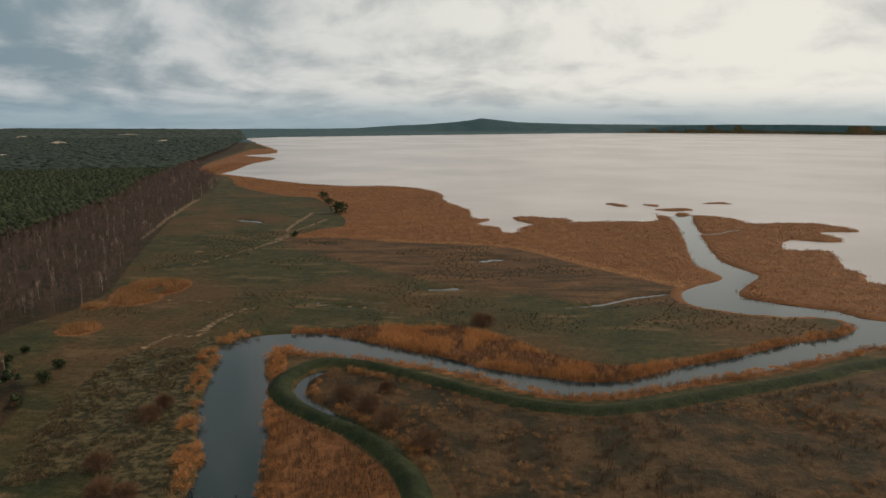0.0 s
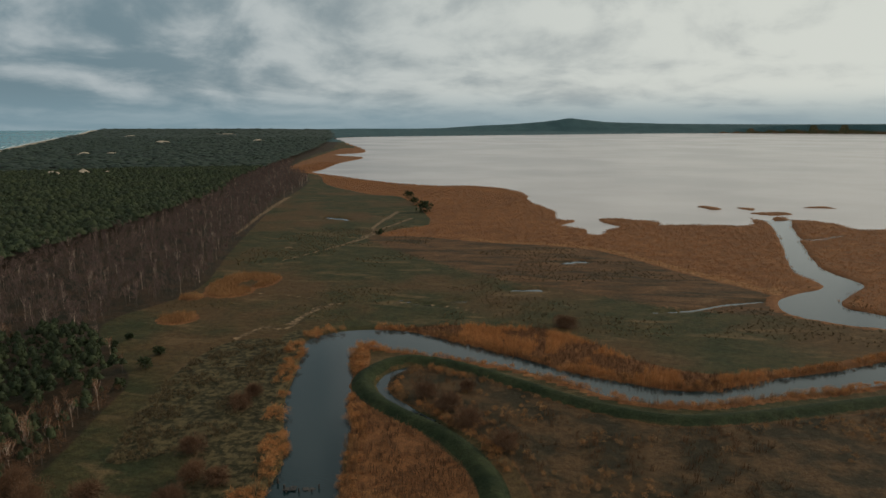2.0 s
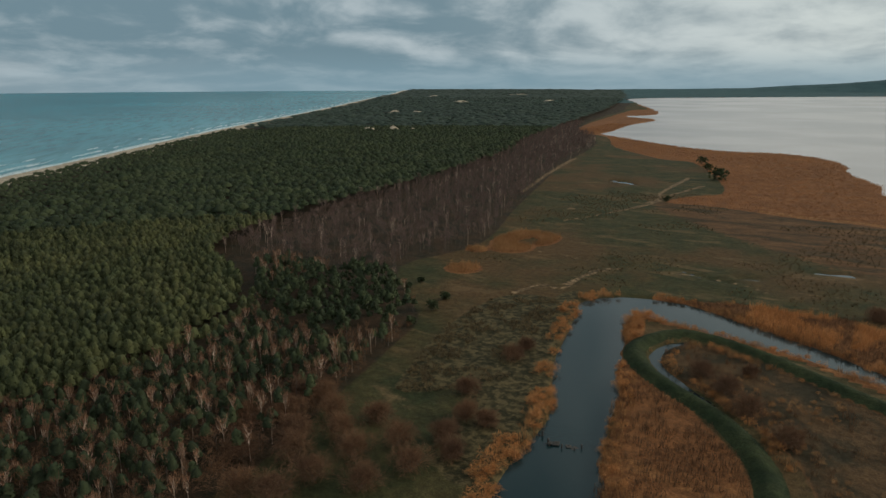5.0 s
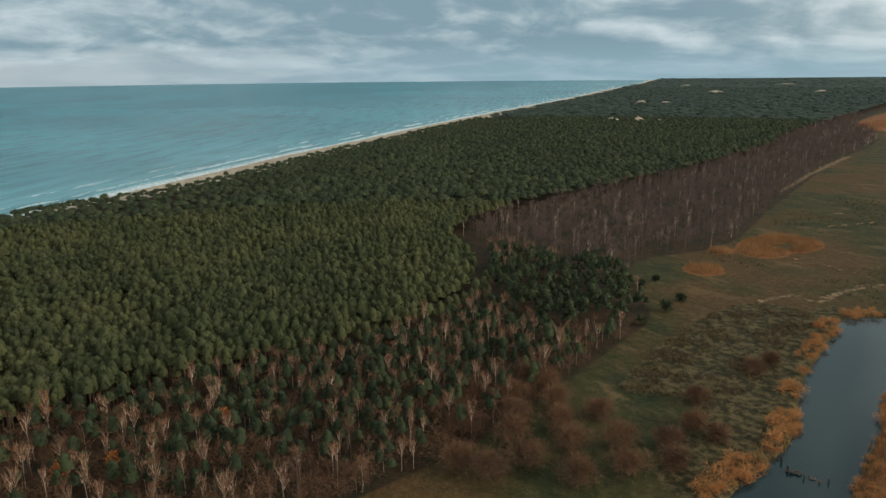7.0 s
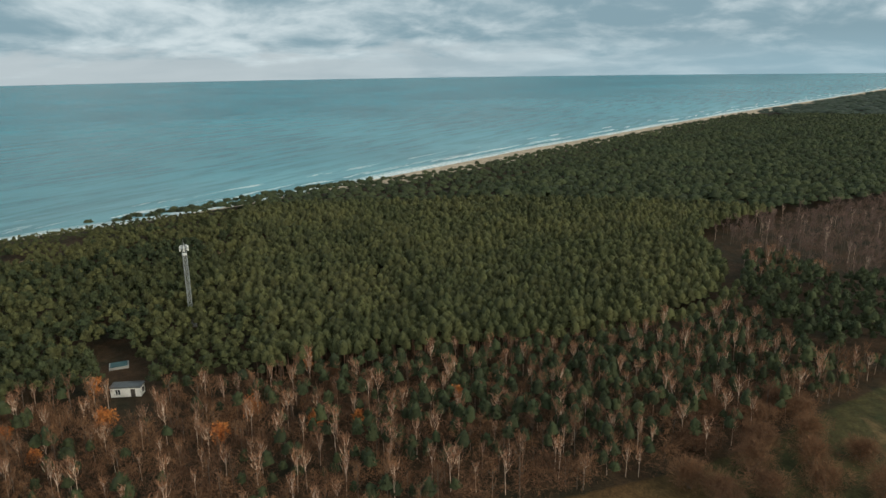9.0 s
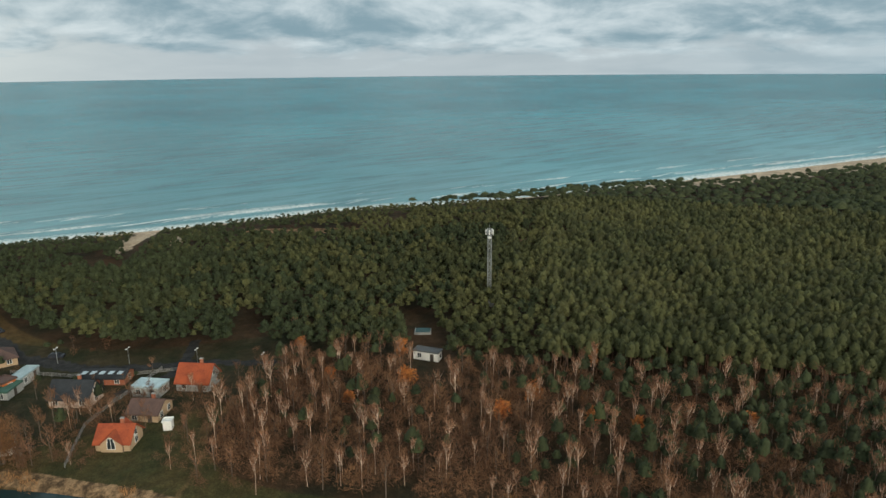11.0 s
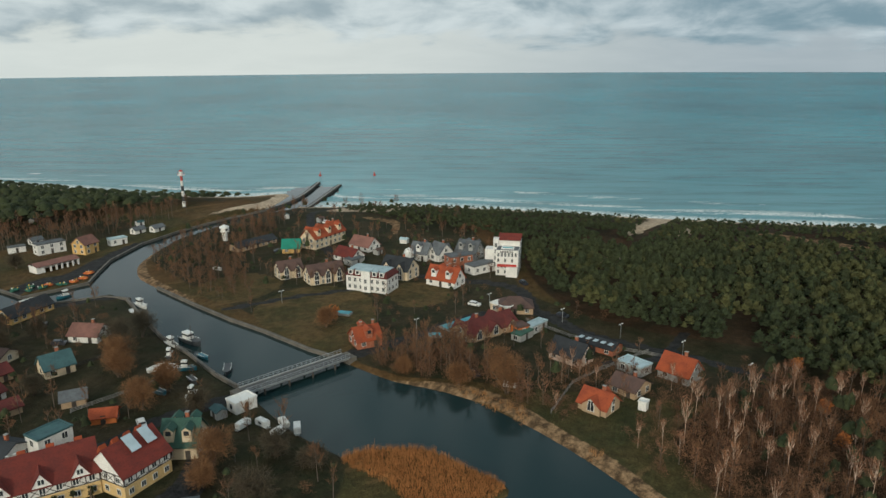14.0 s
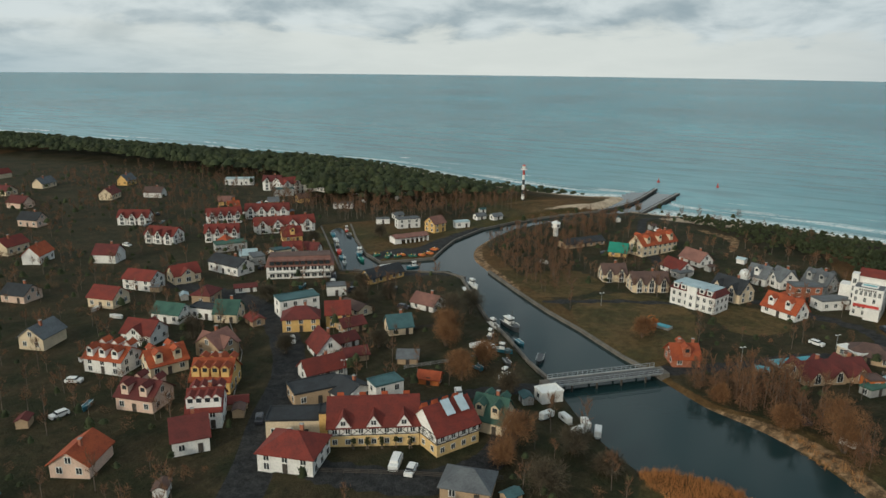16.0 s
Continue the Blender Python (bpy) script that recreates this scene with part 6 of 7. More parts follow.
house(12.6, -192.1, 226, 7.4, 9.0, 3.8, 6.9, ROOF_PINK, TAN, "tan house with a pinkish red roof", rows=1, gables=1)
house(12.1, -171.4, 165, 9.7, 9.8, 3.8, 7.7, ROOF_ORANGE, YELLOW, "yellow inn with an orange roof and dormers", dormers=4, rows=1, name='inn')
house(13.3, -153.8, 174, 7.4, 9.0, 4.4, 7.9, ROOF_RED, WHITE, "white guest house with a red roof and dormers", rows=2, dormers=4, name='guest_house')
house(16.4, -143.7, 187, 7.4, 8.2, 3.6, 6.9, ROOF_DARKRED, WHITE, "white house with a dark red roof beside the street")
house(7.0, -158.8, 180, 4.9, 3.7, 1.9, 2.6, ROOF_RED, TAN, "small red-roofed stall beside the street", kind='gable', name='stall', chimneys=0)
house(2.3, -214.7, 114, 5.7, 4.1, 2.0, 3.0, ROOF_RED, TAN, "small shed with a red roof", kind='gable', name='shed', chimneys=0)
house(-40.2, -197.8, 183, 7.4, 6.6, 2.6, 5.6, ROOF_TEAL, CREAM, "cream house with a blue-grey roof")
house(-54.2, -216.4, 131, 9.2, 7.4, 2.3, 4.8, ROOF_PINK, WHITE, "white boathouse with a faded pink roof", name='boathouse')
house(-29.9, -217.4, 121, 9.8, 5.7, 2.3, 3.8, ROOF_BROWN, CREAM, "low building with a brown roof", kind='gable', chimneys=0)
house(-26.2, -202.5, 197, 7.4, 5.7, 2.3, 4.1, ROOF_DARKRED, TAN, "small house with a dark red roof", kind='gable', chimneys=0)
house(-24.2, -180.1, 188, 6.6, 4.9, 2.1, 3.6, ROOF_DARKRED, TAN, "garage with a dark red roof", kind='gable', name='garage', chimneys=0)
house(-22.4, -190.5, 203, 7.4, 4.9, 2.1, 3.8, ROOF_DARKRED, WHITE, "outbuilding with a dark red roof", kind='gable', name='outbuilding', chimneys=0)
house(11.7, -308.4, 192, 13.1, 6.6, 3.3, 3.3, ROOF_GREEN, GREYWALL, "low hall with a green roof", name='hall', kind='flat', chimneys=0)
house(4.1, -292.1, 180, 6.6, 5.7, 2.3, 4.1, ROOF_PALE, GREYWALL, "garden house with a pale curved roof", kind='gable', chimneys=0)
house(0.7, -284.7, 104, 7.4, 4.9, 3.3, 3.3, ROOF_GREY, GREYWALL, "grey shed beside the street", name='shed', kind='flat', chimneys=0)
house(13.8, -313.9, 236, 4.9, 4.9, 3.3, 5.7, ROOF_ORANGE, BRICK, "orange-roofed brick pavilion among gardens", kind='hip', name='pavilion', chimneys=0)
house(-8.8, -288.8, 202, 7.4, 4.9, 4.1, 4.1, ROOF_TEAL, CREAM, "cream annex with a flat teal roof", name='annex', kind='flat', chimneys=0)
house(5.2, -248.0, 184, 7.4, 3.3, 2.0, 2.8, ROOF_DARKRED, WHITE, "street cafe with a dark red roof", kind='gable', name='cafe', chimneys=0)
house(17.7, -224.4, 150, 8.2, 4.9, 3.6, 3.6, ROOF_BLACK, WHITE, "low white building with a black roof", rows=1, kind='flat', chimneys=0)
house(17.9, -239.3, 245, 8.2, 6.6, 3.8, 6.1, ROOF_DARKRED, TAN, "tan corner house with a dark red roof", kind='hip', chimneys=0)
house(27.4, -266.4, 207, 9.8, 7.4, 3.6, 6.6, ROOF_RED, CREAM, "cream house with a red roof on the side street", kind='gable', gables=1, chimneys=0)
house(27.6, -224.2, 150, 9.8, 7.4, 3.3, 5.7, ROOF_GREEN, WHITE, "white house with a green roof on the side street", kind='gable', chimneys=0)
house(25.7, -185.0, 205, 9.8, 7.4, 3.3, 6.6, ROOF_ORANGE, CREAM, "cream house with an orange roof on the side street", kind='gable', dormers=2, chimneys=0)
house(33.5, -207.8, 150, 9.8, 8.2, 3.6, 6.6, ROOF_RED, WHITE, "white house with a red roof on the side street", kind='gable', gables=1, chimneys=0)
house(40.6, -261.3, 150, 11.5, 8.2, 4.1, 6.6, ROOF_RED, WHITE, "white guest house with a red roof on the side street", kind='gable', rows=2, chimneys=0)
house(40.5, -328.7, 149, 14.8, 8.2, 4.1, 7.1, ROOF_RED, WHITE, "white terrace house with a red roof", kind='gable', rows=2, gables=3, chimneys=0)
house(28.1, -165.5, 151, 9.8, 8.2, 3.6, 6.6, ROOF_DARKRED, PINK, "pink house with a dark red roof", kind='gable', dormers=2, chimneys=0)
house(39.0, -189.4, 150, 11.5, 8.2, 4.1, 6.6, ROOF_ORANGE, WHITE, "white guest house with an orange roof", kind='gable', rows=2, dormers=3, chimneys=0)
house(49.4, -244.1, 150, 9.8, 8.2, 3.6, 6.6, ROOF_RED, CREAM, "cream house with a red roof", kind='gable', chimneys=0)
house(58.6, -371.3, 168, 14.8, 8.2, 4.1, 7.1, ROOF_RED, WHITE, "white terrace house with a red roof", kind='gable', rows=2, gables=3, chimneys=0)
house(-72.9, -334.5, 186, 11.5, 5.7, 4.4, 4.4, ROOF_GREY, WHITE, "white harbour office with a flat roof", rows=2, name='office', kind='flat', chimneys=0)
house(-84.4, -323.7, 207, 7.4, 7.4, 4.6, 7.4, ROOF_PINK, YELLOW, "pale yellow gabled harbour house", rows=2, chimneys=0)
house(-99.3, -328.3, 183, 7.4, 4.1, 2.8, 2.8, ROOF_PALE, WHITE, "white shed on the quay", name='shed', kind='flat', chimneys=0)
house(-113.6, -342.9, 197, 5.7, 4.1, 2.1, 3.3, ROOF_GREY, WHITE, "small white house by the wood", kind='gable', chimneys=0)
house(-121.2, -338.4, 197, 5.7, 4.1, 2.1, 3.3, ROOF_GREY, WHITE, "small white house by the wood", kind='gable', chimneys=0)
house(-72.1, -355.1, 194, 4.9, 4.1, 2.1, 3.3, ROOF_GREY, WHITE, "small white house by the wood", kind='gable', chimneys=0)
house(-62.2, -344.7, 177, 6.6, 3.3, 2.5, 2.5, ROOF_GREY, WHITE, "low white quay shed", name='shed', kind='flat', chimneys=0)

# ---------------------------------------------------------------- larger single buildings
def timber_face(parent, m, wide, low, high):
    """Dark crossed timbers on a white upper wall."""
    n = max(2, int(wide / 2.4))
    step = wide / n
    bars = [box(0, -0.06, low, wide, 0.08, 0.22), box(0, -0.06, high, wide, 0.08, 0.22)]
    v = []
    for i in range(n + 1):
        bars.append(box(-wide / 2 + i * step, -0.06, (low + high) / 2, 0.20, 0.08, high - low - 0.22))
    for i in range(n):
        a = -wide / 2 + (i + 0.5) * step
        for s in (-1, 1):
            b = box(0, -0.055, 0, math.hypot(step, high - low) - 0.3, 0.06, 0.15)
            t = math.atan2(high - low, step) * s
            c, q = math.cos(t), math.sin(t)
            R = np.array(((c, 0, -q), (0, 1, 0), (q, 0, c)))
            v.append((b[0] @ R.T + (a, 0, (low + high) / 2), b[1]))
    ob = piece("timbering", join(bars + v), TIMBER, parent, "crossed dark timbers on white plaster")
    ob.matrix_basis = m


YELLOW_PALE = plaster("pale_yellow_plaster", (0.68, 0.48, 0.22))


def half_timbered_inn():
    """Two wings of an inn: yellow below, white with timbers above."""
    label = "half-timbered inn with yellow ground floor and red roof"
    for x, y, turn, L, W, gab in ((-22.5, -138.5, 170, 21, 12, 3), (-37.0, -132.2, 200, 12, 11, 0)):
        ob = thing("inn", (x, y, 0.3), label, "inn", "wings of the half-timbered inn", radians(turn))
        ob.scale = (0.92, 0.9, 0.88)
        piece("ground_floor", box(0, 0, 1.0, L, W, 4.0), YELLOW_PALE, ob, "yellow plastered ground floor")
        up = gable_walls(L, W, 5.6, 10.6)
        up[0][:4, 2] = 3.0
        piece("upper_floor", up, WHITE, ob, "white plastered upper floor")
        piece("roof", gable_roof(L, W, 5.6, 10.6, 0.5), ROOF_RED, ob)
        for k in (0, 1, 3):
            wide = L if k == 0 else W
            timber_face(ob, side(k, L, W), wide - 0.1, 3.2, 5.4)
            n = int(wide / 3.0)
            for i in range(n):
                for h in (1.5, 4.3):
                    add_window(ob, side(k, L, W) @ pose((i - (n - 1) / 2) * wide / n, -0.04, h), 1.0, 1.2)
        for i in range(gab):
            gx = (i - (gab - 1) / 2) * L / gab
            gable = gable_walls(W * 0.6, 3.6, 5.6, 8.6)
            gable[0][:4, 2] = 5.3
            g = piece("cross_gable", gable, WHITE, ob)
            g.matrix_basis = pose(gx, -W * 0.23, 0, 0, 0, 90)
            fitted("gable_roof", mesh_from("gable_roof", *gable_roof(W * 0.6, 3.6, 5.6, 8.6, 0.2), ROOF_RED), g, pose(0, 0, 0))
            add_window(ob, pose(gx, -W * 0.53 - 0.02, 6.6), 1.1, 1.1)
        for i in range(4):
            piece("roof_cap", join([gable_walls(1.6, 1.6, 0.7, 2.2)]), ROOF_ORANGE, ob, "small orange roof turret").matrix_basis = pose((i - 1.5) * L / 4, 2.2, 8.3)
        if not gab:
            for s in (-2.0, 2.0):
                p = piece("solar_panel", box(0, 0, 0, 2.4, 4.2, 0.12), SKYLIGHT, ob, "pale solar panel on a tilted frame")
                p.matrix_basis = pose(s + 1.5, -1.8, 9.9, 38, 0, 0)
                piece("panel_frame", box(0, 0.3, -0.5, 2.2, 0.12, 0.9), METAL, p)


def sea_hotel():
    """The tall white hotel at the pine wood, with a roof pool."""
    ob = thing("hotel", (-195.5, -176.0, 0.4), "tall white hotel with red roof terrace and rooftop pool", "hotel", turn=radians(126))
    ob.scale = (0.78, 0.72, 0.86)
    piece("main_block", box(0, 1.5, 5.2, 11, 17, 12.4), WHITE, ob)
    piece("upper_block", box(0, 7.5, 12.8, 11, 8, 2.8), WHITE, ob)
    piece("stair_tower", box(-6.4, 2.5, 7.0, 2.6, 4, 16.0), WHITE, ob)
    piece("rear_wing", box(-9.0, 9.0, 4.0, 7, 7, 9.6), WHITE, ob)
    piece("entrance_block", box(2.6, -8.6, 1.6, 5.6, 3.4, 5.2), WHITE, ob)
    for i in range(6):
        r = piece("roof_slope", slab([(-5.8, -0.9, -0.25), (5.8, -0.9, -0.25), (5.8, 0.9, 0.55), (-5.8, 0.9, 0.55)], 0.18), ROOF_RED, ob, "red tiled terrace awning")
        r.matrix_basis = pose(0, 3.2 + i * 1.55, 14.4 + 0.12 * i)
    piece("roof_terrace", box(0, -2.6, 11.46, 10.6, 8, 0.16), ROOF_GREY, ob)
    p = piece("pool_rim", join([box(0, -4.9, 11.75, 6.2, 0.5, 0.42), box(0, -1.1, 11.75, 6.2, 0.5, 0.42), box(-2.85, -3, 11.75, 0.5, 3.3, 0.42), box(2.85, -3, 11.75, 0.5, 3.3, 0.42)]), FRAME_WHITE, ob)
    piece("pool_water", box(0, -3, 11.7, 5.2, 3.3, 0.2), POOL_BLUE, p, "turquoise pool water")
    for row in range(4):
        for i in range(6):
            if row == 3 or i % 2 == row % 2 or row == 1:
                add_window(ob, pose((i - 2.5) * 1.7, -7.02, 1.6 + row * 2.6), 0.9, 1.7)
        for k, sx in ((1, 5.52),):
            for i in range(5):
                add_window(ob, pose(sx, -4.5 + i * 3.0, 1.6 + row * 2.6, 0, 0, 90), 1.0, 1.4)
        add_window(ob, pose(-6.4, 0.48, 3 + row * 3.0), 1.2, 1.8)
        add_window(ob, pose(-7.72, 2.5, 3 + row * 3.0, 0, 0, -90), 1.2, 1.6)
    for i in range(8):
        piece("sign_bar", box(-3.1 + i * 0.82, -7.06, 10.7, 0.55, 0.08, 0.7), TIMBER, ob)
    piece("balcony", join([box(0, -7.6, 4.2, 9.5, 1.2, 0.2), box(0, -8.15, 4.8, 9.5, 0.1, 1.0)]), RED_PAINT, ob)


def mansard_hotel():
    ob = thing("hotel", (-144.5, -196.0, 0.3), "white three-storey hotel with pale blue mansard roof and dormers", "hotel", turn=radians(115))
    ob.scale = (0.94, 0.94, 0.85)
    L, W = 17.5, 9.5
    piece("wall", box(0, 0, 3.0, L, W, 8.0), WHITE, ob)
    piece("mansard", join([slab([(-L / 2 - .3, -W / 2 - .4, 7), (L / 2 + .3, -W / 2 - .4, 7), (L / 2 - 1, -W / 2 + 1.6, 9.4), (-L / 2 + 1, -W / 2 + 1.6, 9.4)], 0.3), slab([(L / 2 + .3, W / 2 + .4, 7), (-L / 2 - .3, W / 2 + .4, 7), (-L / 2 + 1, W / 2 - 1.6, 9.4), (L / 2 - 1, W / 2 - 1.6, 9.4)], 0.3),
                           slab([(L / 2 + .3, -W / 2 - .4, 7), (L / 2 + .3, W / 2 + .4, 7), (L / 2 - 1, W / 2 - 1.6, 9.4), (L / 2 - 1, -W / 2 + 1.6, 9.4)], 0.3), slab([(-L / 2 - .3, W / 2 + .4, 7), (-L / 2 - .3, -W / 2 - .4, 7), (-L / 2 + 1, -W / 2 + 1.6, 9.4), (-L / 2 + 1, W / 2 - 1.6, 9.4)], 0.3)]), ROOF_DARKRED, ob, "dark red mansard slope")
    piece("roof", box(0, 0, 9.3, L - 1.8, W - 3.0, 0.24), ROOF_PALE, ob, "pale blue flat metal roof")
    piece("center_bay", box(0, -W / 2 - 0.25, 4.6, 3.8, 0.9, 9.4), WHITE, ob)
    piece("bay_roof", box(0, -W / 2 + 0.9, 9.45, 4.4, 3.6, 0.3), ROOF_PALE, ob)
    for x in (-6.6, -3.6, 3.6, 6.6):
        d = piece("dormer", box(x, -W / 2 + 0.9, 8.2, 1.9, 2.2, 2.0), WHITE, ob)
        piece("dormer_roof", box(x, -W / 2 + 0.9, 9.3, 2.2, 2.6, 0.22), ROOF_PALE, d)
        piece("pane", box(x, -W / 2 - 0.24, 8.2, 1.1, 0.08, 1.2), GLASS, d)
    for row in range(2):
        for i in range(7):
            add_window(ob, pose((i - 3) * 2.4, -W / 2 - (0.74 if i == 3 else 0.0), 1.9 + row * 3.0), 1.0, 1.6)
        for i in range(3):
            add_window(ob, pose(L / 2, (i - 1) * 2.8, 1.9 + row * 3.0, 0, 0, 90), 1.0, 1.5)
            add_window(ob, pose(-L / 2, (i - 1) * 2.8, 1.9 + row * 3.0, 0, 0, -90), 1.0, 1.5)


def long_hotel():
    """The long white hotel by the harbour: two banded storeys under a brown mansard."""
    ob = thing("hotel", (-15.5, -265.5, 0.3), "long white hotel with dark window bands and a brown-red mansard", "hotel", turn=radians(174))
    L, W = 25.0, 12.0
    piece("wall", box(0, 0, 2.0, L, W, 6.0), WHITE, ob)
    slopes = [slab([(-L / 2 - .4, q * (W / 2 + .5), 4.9), (L / 2 + .4, q * (W / 2 + .5), 4.9), (L / 2 - 1.2, q * (W / 2 - 2.6), 8.0), (-L / 2 + 1.2, q * (W / 2 - 2.6), 8.0)][::-q], 0.25) for q in (-1, 1)]
    ends = [slab([(q * (L / 2 + .4), -W / 2 - .5, 4.9), (q * (L / 2 + .4), W / 2 + .5, 4.9), (q * (L / 2 - 1.2), W / 2 - 2.6, 8.0), (q * (L / 2 - 1.2), -W / 2 + 2.6, 8.0)][::q], 0.25) for q in (-1, 1)]
    piece("mansard", join(slopes + ends), ROOF_PINK, ob, "brown-red mansard slope")
    piece("roof", box(0, 0, 7.95, L - 2.0, W - 4.9, 0.25), ROOF_BROWN, ob, "brown flat roof")
    for i in range(10):
        x = (i - 4.5) * 2.3
        d = piece("dormer", box(x, -W / 2 + 0.9, 6.1, 1.7, 2.4, 1.5), TIMBER, ob)
        piece("pane", box(x, -W / 2 - 0.33, 6.1, 1.2, 0.08, 1.1), GLASS, d)
        piece("dormer_roof", box(x, -W / 2 + 0.8, 6.95, 2.0, 2.8, 0.16), ROOF_PINK, d)
    b = piece("balcony", box(0, -W / 2 - 0.75, 2.65, L - 1.0, 1.5, 0.18), CONCRETE, ob)
    piece("balustrade", box(0, -W / 2 - 1.45, 3.2, L - 1.0, 0.08, 0.95), WHITE, b)
    for i in range(9):
        x = (i - 4) * 2.6
        add_window(ob, pose(x, -W / 2, 1.2), 1.7, 1.3)
        add_window(ob, pose(x, -W / 2, 4.0), 1.9, 1.6)
    for i in range(3):
        for q, t in ((L / 2, 90), (-L / 2, -90)):
            add_window(ob, pose(q, (i - 1) * 3.4, 1.4, 0, 0, t), 1.1, 1.3)
            add_window(ob, pose(q, (i - 1) * 3.4, 3.9, 0, 0, t), 1.1, 1.3)


def open_shed():
    """The white harbour shed with open bays towards the quay."""
    ob = thing("harbour_shed", (-67.5, -306.5, 0.2), "long white harbour shed with open dark bays and red roof", "harbour shed", turn=radians(194))
    L, W = 17.0, 6.0
    piece("wall", join([box(0, W / 2 - 0.12, 0.9, L, 0.24, 3.8), box(-L / 2 + 0.12, 0, 0.9, 0.24, W - 0.5, 3.8), box(L / 2 - 0.12, 0, 0.9, 0.24, W - 0.5, 3.8), box(-L / 2 + 1.6, -W / 2 + 0.12, 0.9, 3.2, 0.24, 3.8)]), WHITE, ob)
    for i in range(6):
        piece("pier", box(-L / 2 + 5.6 + i * 2.25, -W / 2 + 0.2, 0.9, 0.7, 0.4, 3.8), WHITE, ob)
    piece("lintel", box(1.5, -W / 2 + 0.2, 2.65, L - 3.2, 0.3, 0.35), WHITE, ob)
    piece("roof", join([slab([(-L / 2 - .3, -W / 2 - .5, 2.7), (L / 2 + .3, -W / 2 - .5, 2.7), (L / 2 + .3, 0, 3.9), (-L / 2 - .3, 0, 3.9)], 0.16), slab([(-L / 2 - .3, 0, 3.9), (L / 2 + .3, 0, 3.9), (L / 2 + .3, W / 2 + .5, 2.7), (-L / 2 - .3, W / 2 + .5, 2.7)], 0.16)]), ROOF_PINK, ob)


long_hotel()
open_shed()
half_timbered_inn()
sea_hotel()
mansard_hotel()


# ---------------------------------------------------------------- harbour, bridge, towers
def rod(a, b, r):
    """A square rod from a to b."""
    a, b = Vector(a), Vector(b)
    d = b - a
    v, f = box(0, 0, 0, 2 * r, 2 * r, d.length)
    m = Matrix.Translation((a + b) / 2) @ d.to_track_quat("Z", "Y").to_matrix().to_4x4()
    return np.array([m @ Vector(p) for p in v]), f


def drum(x, y, z0, z1, r0, r1, sides=14):
    v, f = stem([(x, y, z0), (x, y, z1)], (r0, r1), sides)
    n = len(v)
    v = np.vstack([v, [(x, y, z1)], [(x, y, z0)]])
    cap = [(sides + s, sides + (s + 1) % sides, n) for s in range(sides)] + [((s + 1) % sides, s, n + 1) for s in range(sides)]
    return v, np.vstack([f, cap])


DECK = material("bridge_deck", (0.085, 0.088, 0.092), (0.062, 0.064, 0.068), 0.4, 3.0, 0.85, 0.2, c=(0.12, 0.12, 0.12))


def bridge():
    """The footbridge over the river: deck of planks, rails and piles."""
    a, b = Vector((-70.0, -150.6, 0)), Vector((-101.0, -150.6, 0))
    L = (b - a).length
    ob = thing("bridge", (a + b) / 2, "grey steel and plank bridge with railings over the river", "bridge", turn=math.atan2(b.y - a.y, b.x - a.x))
    piece("deck", box(0, 0, 1.5, L, 4.0, 0.3), DECK, ob)
    for s in (-1, 1):
        piece("girder", box(0, s * 2.1, 1.38, L, 0.2, 0.55), METAL, ob)
        r = piece("railing", join([rod((-L / 2, s * 2.1, 2.7), (L / 2, s * 2.1, 2.7), 0.06), rod((-L / 2, s * 2.1, 2.2), (L / 2, s * 2.1, 2.2), 0.04)]), METAL, ob)
        for i in range(23):
            piece("post", rod((-L / 2 + i * L / 22, s * 2.1, 1.6), (-L / 2 + i * L / 22, s * 2.1, 2.7), 0.05), METAL, r)
    for i in range(4):
        for s in (-1, 1):
            piece("pile", drum(-L / 2 + 5 + i * (L - 10) / 3, s * 2.2, -3, 1.1, 0.28, 0.28, 8), TIMBER, ob)
    piece("walkway", box(0, 1.5, 1.74, L, 0.5, 0.08), CONCRETE, ob, "pale raised walkway strip")
    for s in (-1, 1):
        piece("abutment", box(s * (L / 2 + 0.8), 0, 0.35, 2.6, 4.6, 2.0), QUAY, ob)


def lattice(h, w0, w1, bays):
    """Legs and braces of a lattice mast of square plan."""
    out = []
    for k in range(bays):
        z0, z1 = h * k / bays, h * (k + 1) / bays
        a, b = w0 + (w1 - w0) * k / bays, w0 + (w1 - w0) * (k + 1) / bays
        c0 = [(x * a, y * a, z0) for x, y in ((-1, -1), (1, -1), (1, 1), (-1, 1))]
        c1 = [(x * b, y * b, z1) for x, y in ((-1, -1), (1, -1), (1, 1), (-1, 1))]
        for i in range(4):
            j = (i + 1) % 4
            out += [rod(c0[i], c1[i], 0.085), rod(c0[i], c1[j], 0.045), rod(c0[j], c1[i], 0.045), rod(c1[i], c1[j], 0.045)]
    return join(out)


def mast():
    ob = thing("radio_mast", (-226, -10, 0), "slender grey lattice radio mast with antennas among pines", "mast")
    piece("base_block", box(0, 0, 0.4, 3, 3, 1.2), CONCRETE, ob)
    for k, s in enumerate((0.62, 0.62)):
        piece("lattice_section", lattice(13.0, s, s * 0.9, 9), METAL, ob).matrix_basis = pose(0, 0, 1 + 13 * k)
    piece("platform", box(0, 0, 26.2, 2.6, 2.6, 0.15), METAL, ob)
    for i in range(5):
        a = i * 1.256
        piece("antenna", box(1.25 * math.cos(a), 1.25 * math.sin(a), 26.0, 0.35, 0.35, 1.7), FRAME_WHITE, ob)
    piece("dish", drum(0.9, 0, 24.0, 24.5, 0.7, 0.7, 10), FRAME_WHITE, ob)
    piece("lightning_rod", rod((0, 0, 26.2), (0, 0, 28.6), 0.05), METAL, ob)


